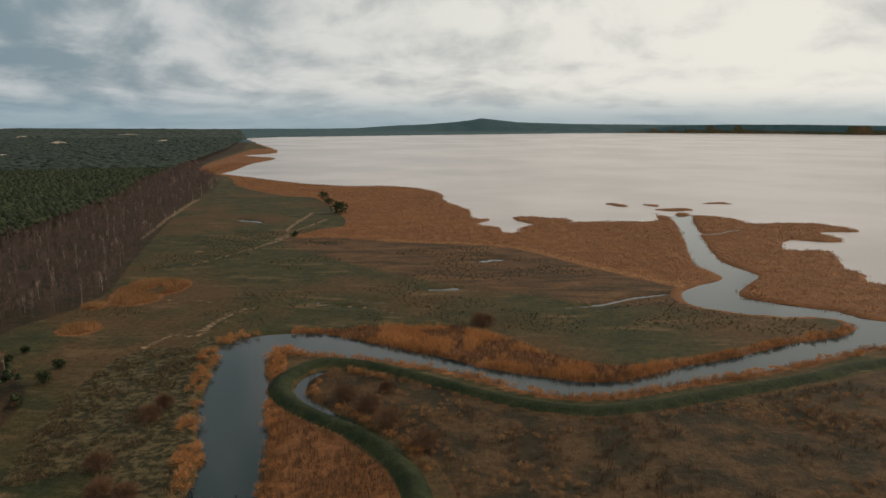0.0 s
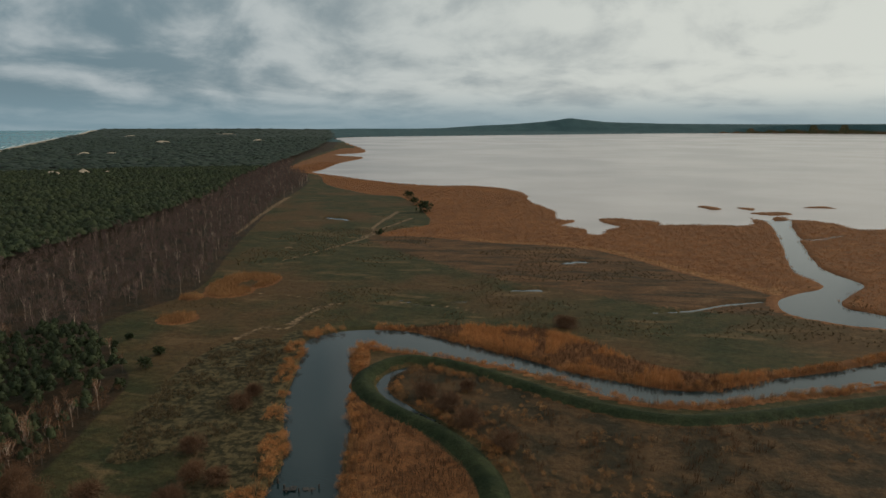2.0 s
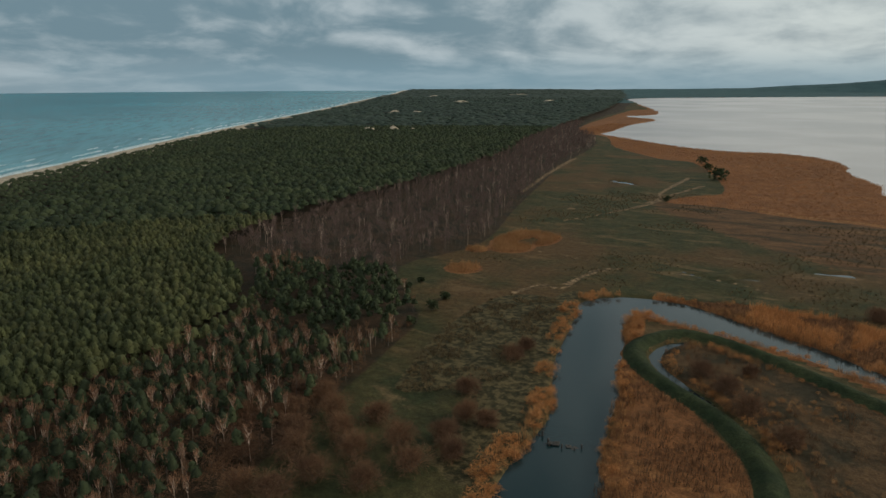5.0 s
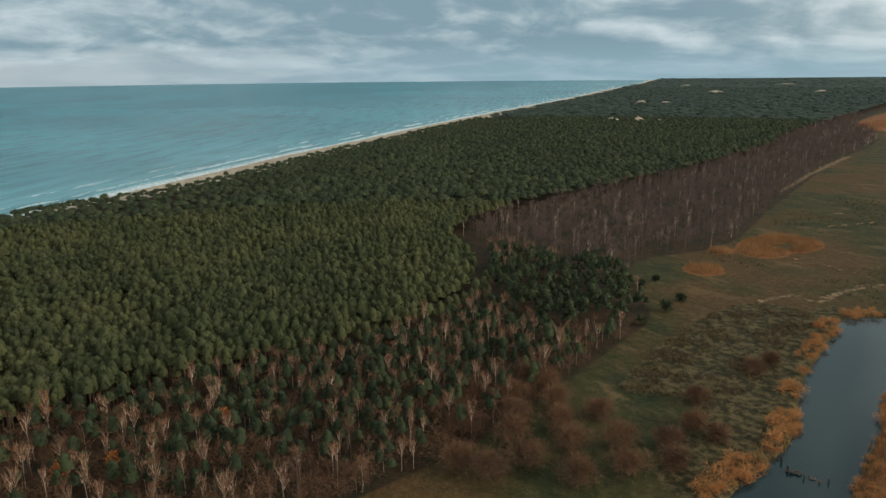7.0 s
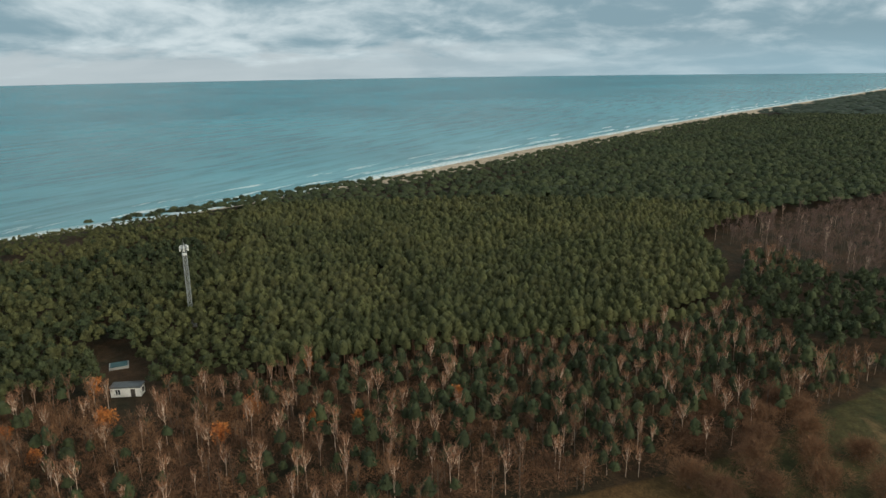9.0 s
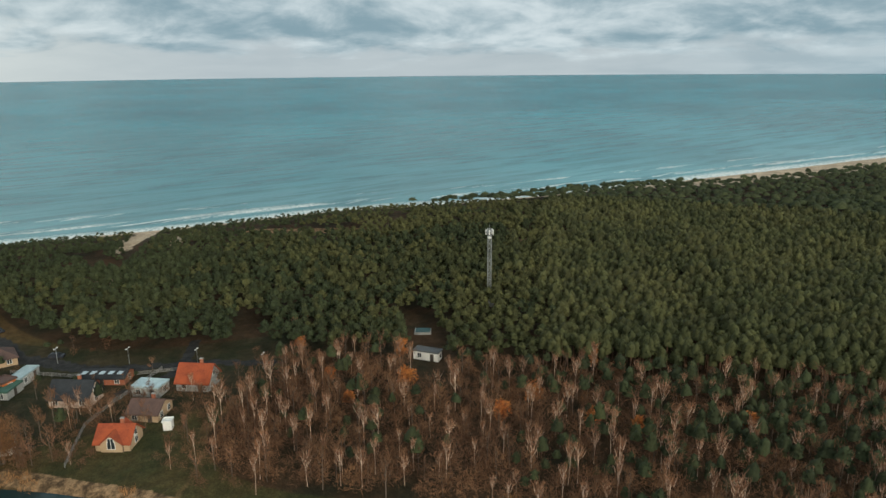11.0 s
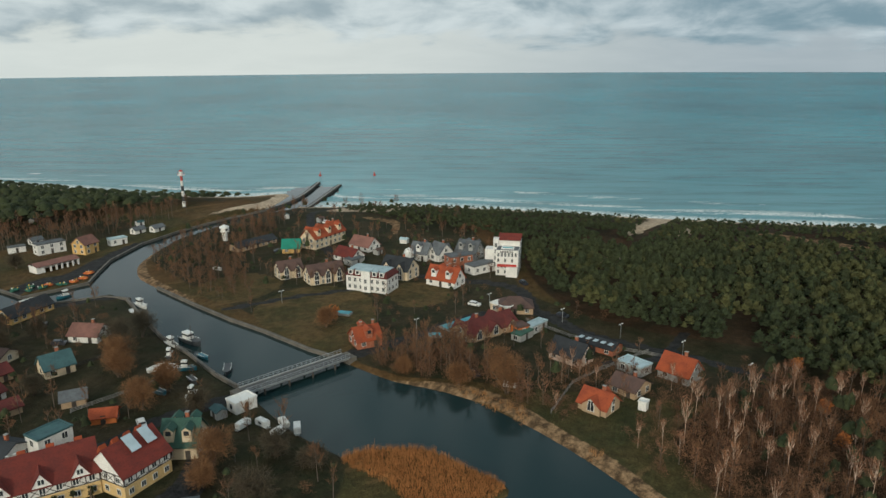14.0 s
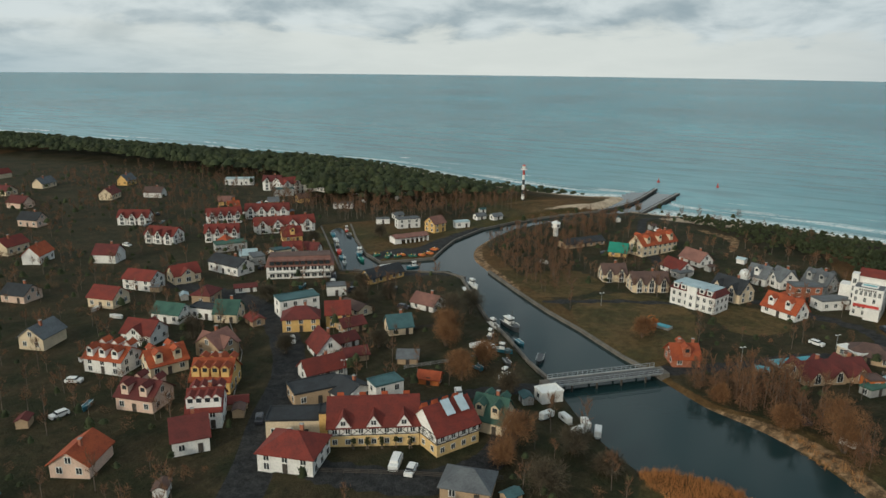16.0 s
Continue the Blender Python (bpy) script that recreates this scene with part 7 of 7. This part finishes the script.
def beacon():
    ob = thing("light_tower", (-152, -379, 0), "red and white banded harbour light tower", "light tower")
    for k in range(7):
        r0 = 1.0 - 0.05 * k
        piece("band", drum(0, 0, k * 2.9, (k + 1) * 2.9, r0, r0 - 0.05), FRAME_WHITE if k % 2 else HULL_DARK if k < 5 else RED_PAINT, ob, "painted tower band")
    piece("gallery", drum(0, 0, 20.3, 20.7, 1.9, 1.9), FRAME_WHITE, ob)
    piece("gallery_rail", join([rod((1.8 * math.cos(i * .785), 1.8 * math.sin(i * .785), 20.7), (1.8 * math.cos(i * .785), 1.8 * math.sin(i * .785), 21.7), 0.05) for i in range(8)]), RED_PAINT, ob)
    piece("lantern", drum(0, 0, 20.7, 22.6, 1.0, 1.0), FRAME_WHITE, ob)
    piece("lantern_roof", drum(0, 0, 22.6, 23.4, 1.3, 0.1), RED_PAINT, ob)


def water_kiosk():
    ob = thing("lookout_tower", (-136, -296, 0), "small white round lookout tower with a wide top", "tower")
    piece("shaft", drum(0, 0, -1, 5.6, 1.2, 1.1), WHITE, ob)
    piece("head", drum(0, 0, 5.6, 7.8, 2.0, 2.1), WHITE, ob)
    piece("roof", drum(0, 0, 7.8, 8.8, 2.3, 0.3), FRAME_WHITE, ob)
    for i in range(4):
        piece("pane", box(2.02 * math.cos(i * 1.57), 2.02 * math.sin(i * 1.57), 6.8, 0.9, 0.9, 0.8), GLASS, ob)


def silo():
    ob = thing("silo", (-176, -213, 0.2), "white round silo with a domed cap beside the houses", "silo")
    piece("drum", drum(0, 0, -0.5, 4.6, 2.0, 2.0, 18), HULL_WHITE, ob)
    piece("dome", join([drum(0, 0, 4.6, 5.7, 2.0, 1.5, 18), drum(0, 0, 5.7, 6.3, 1.5, 0.3, 18)]), HULL_WHITE, ob)


def breakwater(points, label):
    """A pier of piles and stone along a line."""
    line = smooth(points, n=5)
    ob = thing("breakwater", (line[0][0], line[0][1], 0), label, "breakwater", "breakwaters at the harbour mouth")
    o = np.array((line[0][0], line[0][1], 0.0))
    for a, b in zip(line[:-1], line[1:]):
        d = b - a
        l, t = np.hypot(*d), math.atan2(d[1], d[0])
        v, f = box(0, 0, -0.2, l + 0.6, 2.2, 2.0)
        c, s = math.cos(t), math.sin(t)
        R = np.array(((c, s, 0), (-s, c, 0), (0, 0, 1)))
        piece("section", (v @ R + np.array([*((a + b) / 2), 0.0]) - o, f), STONE, ob)
        v2, f2 = box(0, 0, 0.86, l + 0.2, 1.0, 0.12)
        piece("walkway", (v2 @ R + np.array([*((a + b) / 2), 0.0]) - o, f2), CONCRETE, ob)
        for k in range(max(1, int(l / 3))):
            p = a + d * (k + 0.5) / max(1, int(l / 3))
            for q in (-1.2, 1.2):
                x, y = p[0] - math.sin(t) * q - o[0], p[1] + math.cos(t) * q - o[1]
                piece("post", drum(x, y, -3, 1.2, 0.24, 0.22, 6), TIMBER, ob)


def quay(points, label, wide=0.8, high=0.75):
    line = np.array(points, float)
    ob = thing("quay_wall", (line[0][0], line[0][1], 0), label, "quay wall")
    for a, b in zip(line[:-1], line[1:]):
        d = b - a
        l, t = np.hypot(*d), math.atan2(d[1], d[0])
        s = piece("coping", box(0, 0, high / 2 - 0.9, l + 0.4, wide, high + 1.4), QUAY, ob)
        s.matrix_basis = Matrix.Translation((*((a + b) / 2 - line[0]), 0)) @ Matrix.Rotation(t, 4, "Z")


bridge()
mast()
beacon()
water_kiosk()
silo()
breakwater([(-187, -350), (-205, -359), (-225, -374), (-257, -406)], "dark stone and pile breakwater with a walkway")
breakwater([(-206, -338), (-222, -352), (-262, -388)], "dark pile breakwater beside the harbour channel")
quay([(-71, -275.5), (-79, -289), (-88, -303), (-108, -322), (-132, -335), (-162, -345), (-187, -350)], "concrete quay wall along the harbour channel")
quay([(-46, -346), (-44.5, -318), (-44.5, -290), (-48.5, -274.2), (-71, -275.5)], "concrete quay wall round the harbour basin")
quay([(-31, -345), (-31, -300), (-31, -266), (-70, -255), (-76, -246)], "concrete quay wall of the fishing harbour")
quay([(-75, -246), (-72.5, -225), (-70.3, -203), (-71, -186), (-70.5, -167), (-71.5, -156)], "concrete river wall on the village bank")
quay([(-88, -252), (-90, -225), (-92.3, -203), (-95.3, -186), (-97.8, -164), (-100, -155)], "low concrete river wall along the lawn")


# ---------------------------------------------------------------- boats, cars and street things
def hull(L, W, H):
    """A boat's hull with a raised bow."""
    st = [(-0.5, 0.72, 0.85), (-0.2, 1.0, 0.85), (0.15, 0.95, 0.95), (0.38, 0.55, 1.15), (0.5, 0.04, 1.35)]
    v, f = [], []
    for x, w, h in st:
        v += [(x * L, -w * W / 2, h * H), (x * L, -w * W * 0.3, -0.4), (x * L, w * W * 0.3, -0.4), (x * L, w * W / 2, h * H)]
    for i in range(len(st) - 1):
        o = 4 * i
        for k in range(3):
            f.append((o + k, o + k + 1, o + 5 + k, o + 4 + k))
        f.append((o + 3, o, o + 4, o + 7))
    f.append((0, 3, 2, 1))
    return np.array(v, float), fan(f)


def boat(x, y, turn, L, paint, cabin, label, afloat=True):
    z = LEVEL + 0.02 if afloat else 0.75
    ob = thing("boat", (x, y, z), label, "boat", "boats of the harbour", radians(turn))
    W, H = L * 0.32, L * 0.13
    piece("hull", hull(L, W, H), paint, ob)
    piece("rail", join([rod((-L * .48, s * W * .42, H), (L * .3, s * W * .42, H * 1.25), 0.05) for s in (-1, 1)]), FRAME_WHITE, ob)
    if cabin:
        c = piece("cabin", box(-L * 0.12, 0, H + 0.8, L * 0.3, W * 0.6, 1.9), HULL_WHITE, ob)
        piece("window_band", box(-L * 0.12, 0, H + 1.15, L * 0.31, W * 0.62, 0.5), GLASS, c)
        piece("cabin_roof", box(-L * 0.12, 0, H + 1.8, L * 0.34, W * 0.68, 0.12), FRAME_WHITE, c)
        piece("mast", rod((L * 0.05, 0, H), (L * 0.05, 0, H + L * 0.45), 0.07), TIMBER, ob)
    return ob


boat(-70.5, -195.5, 98, 6.5, HULL_WHITE, True, "white cabin boat moored at the river wall")
boat(-75.5, -194.0, 100, 10, HULL_DARK, True, "dark fishing cutter moored in the river")
boat(-76.5, -236.5, 95, 7.5, HULL_WHITE, True, "white cabin boat moored below the harbour")
boat(-73.5, -181, 96, 5, HULL_BLUE, False, "small blue open boat by the river wall")
boat(-74.5, -168, 60, 7, HULL_DARK, False, "dark open barge at the river bank")
boat(-72.0, -233, 80, 5, HULL_WHITE, False, "small white open boat by the quay")
for k, (x, y, t) in enumerate([(-34, -278, 85), (-34, -286, 95), (-34, -296, 90), (-34.5, -306, 88), (-35, -317, 92), (-35, -327, 90), (-42.5, -335, 90), (-42.3, -325, 95), (-50, -269, 10), (-60, -266, 15)]):
    boat(x, y, t, 5.5 + (k * 7 % 3) * 0.8, (HULL_WHITE, HULL_BLUE, RED_PAINT, HULL_DARK)[k % 4], k % 3 == 0, "small fishing boat moored in the harbour basin")
NET_GREEN = material("green_nets", (0.020, 0.085, 0.060), (0.035, 0.120, 0.080), 0.6, 4.0, 0.9, 0.5)
NET_ORANGE = material("orange_nets", (0.42, 0.105, 0.030), (0.55, 0.170, 0.050), 0.6, 4.0, 0.9, 0.5)


def net_heap(x, y, wide, mat, label, seed):
    """A low heap of fishing nets with a few floats on it."""
    r = np.random.RandomState(seed)
    ob = thing("net_heap", (x, y, 0.5), label, "fishing nets", "net heaps on the quay", r.uniform(0, 6.28))
    ico, tri = icosa()
    lumps = [(ico * (wide * 0.4, wide * 0.26, 0.55) * r.uniform(0.75, 1.25, (12, 1)) + (r.uniform(-0.3, 0.3) * wide, r.uniform(-0.2, 0.2) * wide, 0.2), tri) for k in range(4)]
    piece("nets", join(lumps), mat, ob, soft=True)
    for k in range(3):
        a = r.uniform(-0.3, 0.3, 2) * wide
        piece("float", drum(a[0], a[1], 0.6, 0.95, 0.2, 0.16, 8), YELLOW_PAINT if k else HULL_WHITE, ob)


for k, (x, y, w) in enumerate([(-48.5, -284, 3.6), (-52, -280.5, 4.2), (-56.5, -280, 3.4), (-59.5, -282, 3.0), (-63, -279.5, 3.8), (-67.5, -280, 4.4), (-71, -282.5, 3.6), (-75, -288, 4.0), (-54, -284.5, 3.0)]):
    orange = k in (3, 5, 6, 7)
    net_heap(x, y, w, NET_ORANGE if orange else NET_GREEN, "heap of orange fishing nets on the quay" if orange else "heap of dark green fishing nets on the quay", 500 + k)
boat(-42.0, -290.0, 80, 9.0, HULL_BLUE, True, "teal fishing cutter moored at the quay corner")
boat(-41.5, -281.0, 95, 6.5, ROOF_MINT, False, "green open fishing boat moored at the quay")


def car(x, y, turn, paint, label, van=False):
    z = max(0.15, float(ground_z(np.array([[x, y]], float))[0]))
    ob = thing("car", (x, y, z), label, "car", "parked cars", radians(turn))
    L, W, h = (5.2, 2.0, 1.2) if van else (4.3, 1.8, 0.75)
    piece("body", join([slab([(-L / 2, -W / 2, 0.35 + h), (L / 2 - 0.2, -W / 2, 0.25 + h), (L / 2 - 0.2, W / 2, 0.25 + h), (-L / 2, W / 2, 0.35 + h)], h)]), paint, ob)
    c = piece("cabin", slab([(-L * .38, -W * .40, 1.5 + (0.7 if van else 0)), (L * (.30 if van else .12), -W * .40, 1.5 + (0.7 if van else 0)), (L * (.30 if van else .12), W * .40, 1.5 + (0.7 if van else 0)), (-L * .38, W * .40, 1.5 + (0.7 if van else 0))], 0.6), paint, ob)
    piece("window_band", box(-L * 0.1, 0, 1.22 + (0.6 if van else 0), L * 0.62, W * 0.84, 0.32), GLASS, c)
    for sx in (-1, 1):
        for sy in (-1, 1):
            v, f = drum(0, 0, -0.12, 0.12, 0.33, 0.33, 10)
            piece("wheel", (v[:, [0, 2, 1]] + (sx * L * 0.31, sy * W * 0.46, 0.33), f[:, ::-1]), TYRE, ob)


for x, y, t, van in [(-187.5, -161, 70, False), (-24.5, -124.5, 65, True), (-27, -121.5, 60, False), (-158, -157, 110, False), (-164, -152, 40, False), (-12, -176, 80, False), (-14, -182, 85, False), (-8, -196, 90, False), (2, -150, 85, False),
                     (-20, -150, 20, False), (-46, -152, 80, False), (-44, -147, 70, False), (-171, -130, 100, False), (-90, -332, 30, False), (-26, -250, 80, False), (-27, -256, 85, True)]:
    car(x, y, t, CAR_WHITE if (x * 7 + y) % 3 < 1.6 else CAR_DARK, "parked car on the village street" if not van else "white delivery van parked beside the inn", van)


def street_lamp(x, y):
    z = max(0.15, float(ground_z(np.array([[x, y]], float))[0]))
    ob = thing("street_lamp", (x, y, z), "street lamp with a flat white head along the path", "street lamp", "lamps along the wood path")
    piece("pole", drum(0, 0, -0.5, 4.4, 0.08, 0.06, 8), METAL, ob)
    piece("arm", rod((-0.7, 0, 4.4), (0.7, 0, 4.4), 0.05), METAL, ob)
    for s in (-1, 1):
        piece("lamp_head", box(s * 0.65, 0, 4.48, 0.5, 0.34, 0.14), FRAME_WHITE, ob)


for x, y in [(-167.5, -127.5), (-169.5, -107.5), (-170.5, -88), (-161, -153), (-169, -68.5), (-128, -152), (-112, -204), (-20, -150), (-20, -170), (-22, -190), (-24, -215)]:
    street_lamp(x, y)


def caravan(x, y, turn):
    ob = thing("caravan", (x, y, 0.3), "white caravan standing near the river bank", "caravan", "caravans by the bridge", radians(turn))
    ob.scale = (0.74, 0.74, 0.74)
    piece("body", join([box(0, 0, 1.5, 4.6, 2.1, 1.7), box(0, 0, 2.42, 3.8, 1.9, 0.2)]), HULL_WHITE, ob)
    piece("window", box(0, -1.07, 1.7, 1.4, 0.05, 0.6), GLASS, ob)
    piece("chassis", box(0.3, 0, 0.5, 5.4, 1.4, 0.25), METAL, ob)
    for s in (-1, 1):
        v, f = drum(0, 0, -0.1, 0.1, 0.34, 0.34, 10)
        piece("wheel", (v[:, [0, 2, 1]] + (0, s * 0.9, 0.2), f), TYRE, ob)


for x, y, t in [(-62.5, -135.5, 20), (-66.0, -133.0, 100), (-69.5, -129.6, 80), (-66.5, -127.0, 15), (-70.5, -125.6, 60)]:
    caravan(x, y, t)


def tarp(x, y, turn, L, W, label, sheet=None):
    ob = thing("pool_cover", (x, y, 0.3), label, "pool cover", turn=radians(turn))
    piece("basin", box(0, 0, 0.25, L, W, 1.0), CONCRETE, ob)
    piece("sheet", box(0, 0, 0.82, L - 0.6, W - 0.6, 0.14), sheet or POOL_BLUE, ob)


tarp(-142, -147.5, 178, 13, 5, "long turquoise covered pool beside the guest house")
tarp(-121, -181, 120, 6, 3, "turquoise trampoline sheet on the lawn")
tarp(-199, -29, 95, 5, 4, "dark blue covered play court in the wood clearing", ROOF_TEAL)
tarp(-130, -146, 140, 4, 3, "small turquoise sheet between bare trees")

barn = thing("skylight", (-157.0, -106.4, 0.4), "row of pale skylights lying on the black barn roof", "skylight", turn=radians(96))
for i in range(5):
    piece("pane", box(-4.6 + i * 2.3, -1.75, 3.52, 1.2, 1.7, 0.1), SKYLIGHT, barn).matrix_basis = pose(0, 0, 0)


def buoy(x, y):
    ob = thing("buoy", (x, y, LEVEL), "small red sea buoy off the harbour mouth", "buoy")
    piece("float", drum(0, 0, -0.6, 1.0, 1.0, 0.9, 12), RED_PAINT, ob)
    piece("cage", drum(0, 0, 1.0, 3.2, 0.5, 0.12, 6), RED_PAINT, ob)


buoy(-277, -435)
buoy(-306, -408)


def old_jetty():
    ob = thing("jetty", (-52, 135, LEVEL), "collapsed dark wooden jetty in the river", "jetty", turn=radians(12))
    for i in range(6):
        if i not in (2, 5):
            piece("plank", box(0, 0, 0, 1.3, 1.3 + 0.3 * (i % 3), 0.14), TIMBER, ob).matrix_basis = pose(-3.5 + i * 1.4, 0.4 * (i % 2), 0.45 - 0.12 * i, 6 * (i % 3), 5 * (i - 2), 14 * (i % 4) - 20)
        piece("pile", drum(-3.5 + i * 1.4, 0.7 if i % 2 else -0.7, -2, 0.3 + 0.35 * (i % 3), 0.16, 0.15, 7), TIMBER, ob)


old_jetty()
for x, y in ((-56, 134.5), (-58.5, 137)):
    ob = thing("mooring_post", (x, y, LEVEL), "dark wooden mooring post in the river", "post")
    piece("pile", drum(0, 0, -2, 1.3, 0.28, 0.24, 8), TIMBER, ob)


# ---------------------------------------------------------------- small things of the village
def garden_shed(x, y, turn, roof, wall):
    z = max(0.15, float(ground_z(np.array([[x, y]], float))[0]))
    ob = thing("garden_shed", (x, y, z), "small garden shed with a sloping roof", "shed", "garden sheds of the village", radians(turn))
    piece("wall", gable_walls(3.4, 2.6, 1.9, 2.5), wall, ob)
    piece("roof", gable_roof(3.4, 2.6, 1.9, 2.5, 0.25, 0.12), roof, ob)
    fitted("door", shared("door", box(0, -0.03, 0, 1.05, 0.12, 2.1), TIMBER), ob, pose(0, -1.3, 0.85))


def fence(points, mat, label, high=1.1):
    """A garden fence: posts and boards along a line."""
    line = np.array(points, float)
    z = max(0.15, float(ground_z(line[:1])[0]))
    ob = thing("fence", (line[0][0], line[0][1], z), label, "fence", "garden fences")
    for a, b in zip(line[:-1], line[1:]):
        d = b - a
        l = float(np.hypot(*d))
        m = Matrix.Translation((*(a - line[0]), 0)) @ Matrix.Rotation(math.atan2(d[1], d[0]), 4, "Z")
        for h in (0.35, 0.7, 1.05):
            fitted("rail", mesh_from("rail", *box(l / 2, 0, h, l, 0.05, 0.16), mat), ob, m)
        for k in range(int(l / 2.5) + 1):
            fitted("post", shared("post:" + mat.name, box(0, 0, high / 2, 0.12, 0.12, high), mat), ob, m @ pose(min(k * 2.5, l), 0, 0))


rng = np.random.RandomState(77)
spots = scatter(95, (-190, -420), (60, -75), 12.0, lambda P: on_yard(P) & ((P[:, 0] > -170) | (P[:, 1] < -150)))
for i, (x, y) in enumerate(spots[rng.permutation(len(spots))[:64]]):
    if i < 30:
        garden_shed(x, y, rng.uniform(0, 360), (ROOF_GREY, ROOF_BROWN, ROOF_TEAL, ROOF_DARKRED, ROOF_PALE)[i % 5], (TAN, GREYWALL, ORANGE_WOOD, WHITE)[i % 4])
    elif i < 52:
        car(x, y, rng.uniform(0, 360), CAR_WHITE if i % 2 else CAR_DARK, "parked car in a village yard")
    else:
        boat(x, y, rng.uniform(0, 360), 4.5, (HULL_WHITE, HULL_BLUE)[i % 2], False, "small boat laid up in a yard", False)
fence([(-160, -136), (-159, -118), (-162, -101), (-167, -88)], PLANK, "grey board fence along the wood path")
fence([(-118, -92), (-134, -98), (-148, -98)], PLANK, "weathered board fence round the river garden")
fence([(-146, -98), (-166, -96)], PLANK, "weathered board fence beside the garden path")
fence([(-2, -128), (-24, -121), (-44, -114)], TIMBER, "dark fence along the inn yard")
fence([(8, -160), (6, -190), (10, -215)], PLANK, "grey fence along the village street")
fence([(-36, -170), (-56, -172), (-66, -176)], PLANK, "old board fence by the river gardens")
fence([(-36, -196), (-60, -200)], TIMBER, "dark fence between gardens")
for k in range(5):
    x, y = (-17.0 - k * 3.0, -133.0 + k * 0.53)
    shrub(x, y, 1.1, 3.4, NEEDLES_DARK, "slender dark cypress before the inn", 400 + k, "cypress", 8, 22, 0.3)
for k, (x, y) in enumerate([(-60, -158), (-64, -166), (-66, -174), (-60, -180), (-66, -186), (-55, -166)]):
    boat(x, y, 40 + 50 * k, 5.0, (HULL_WHITE, HULL_DARK, HULL_BLUE)[k % 3], k % 2 == 0, "boat laid up on the river bank", False)

# houses of the side streets
rng = np.random.RandomState(52)
ROOFS = [(ROOF_RED, "red"), (ROOF_DARKRED, "dark red"), (ROOF_ORANGE, "orange"), (ROOF_BROWN, "brown"), (ROOF_GREEN, "green"), (ROOF_BLACK, "black"), (ROOF_GREY, "grey")]
WALLS = [(WHITE, "white"), (CREAM, "cream"), (YELLOW, "yellow"), (PINK, "pink"), (TAN, "tan")]
for x, y in MORE_HOUSES:
    roof, roof_word = ROOFS[rng.choice(7, p=(0.28, 0.2, 0.16, 0.12, 0.06, 0.1, 0.08))]
    wall, wall_word = WALLS[rng.randint(5)]
    high = rng.uniform(2.8, 4.2)
    house(x, y, rng.choice([60, 75, 150, 165]) + rng.uniform(-6, 6), rng.uniform(9, 13), rng.uniform(7, 8.5), high, high + rng.uniform(2.6, 3.6), roof, wall, f"{wall_word} village house with a {roof_word} tiled roof", sides=(2, 3) if rng.uniform() < 0.5 else (0, 1), group="houses of the side streets")
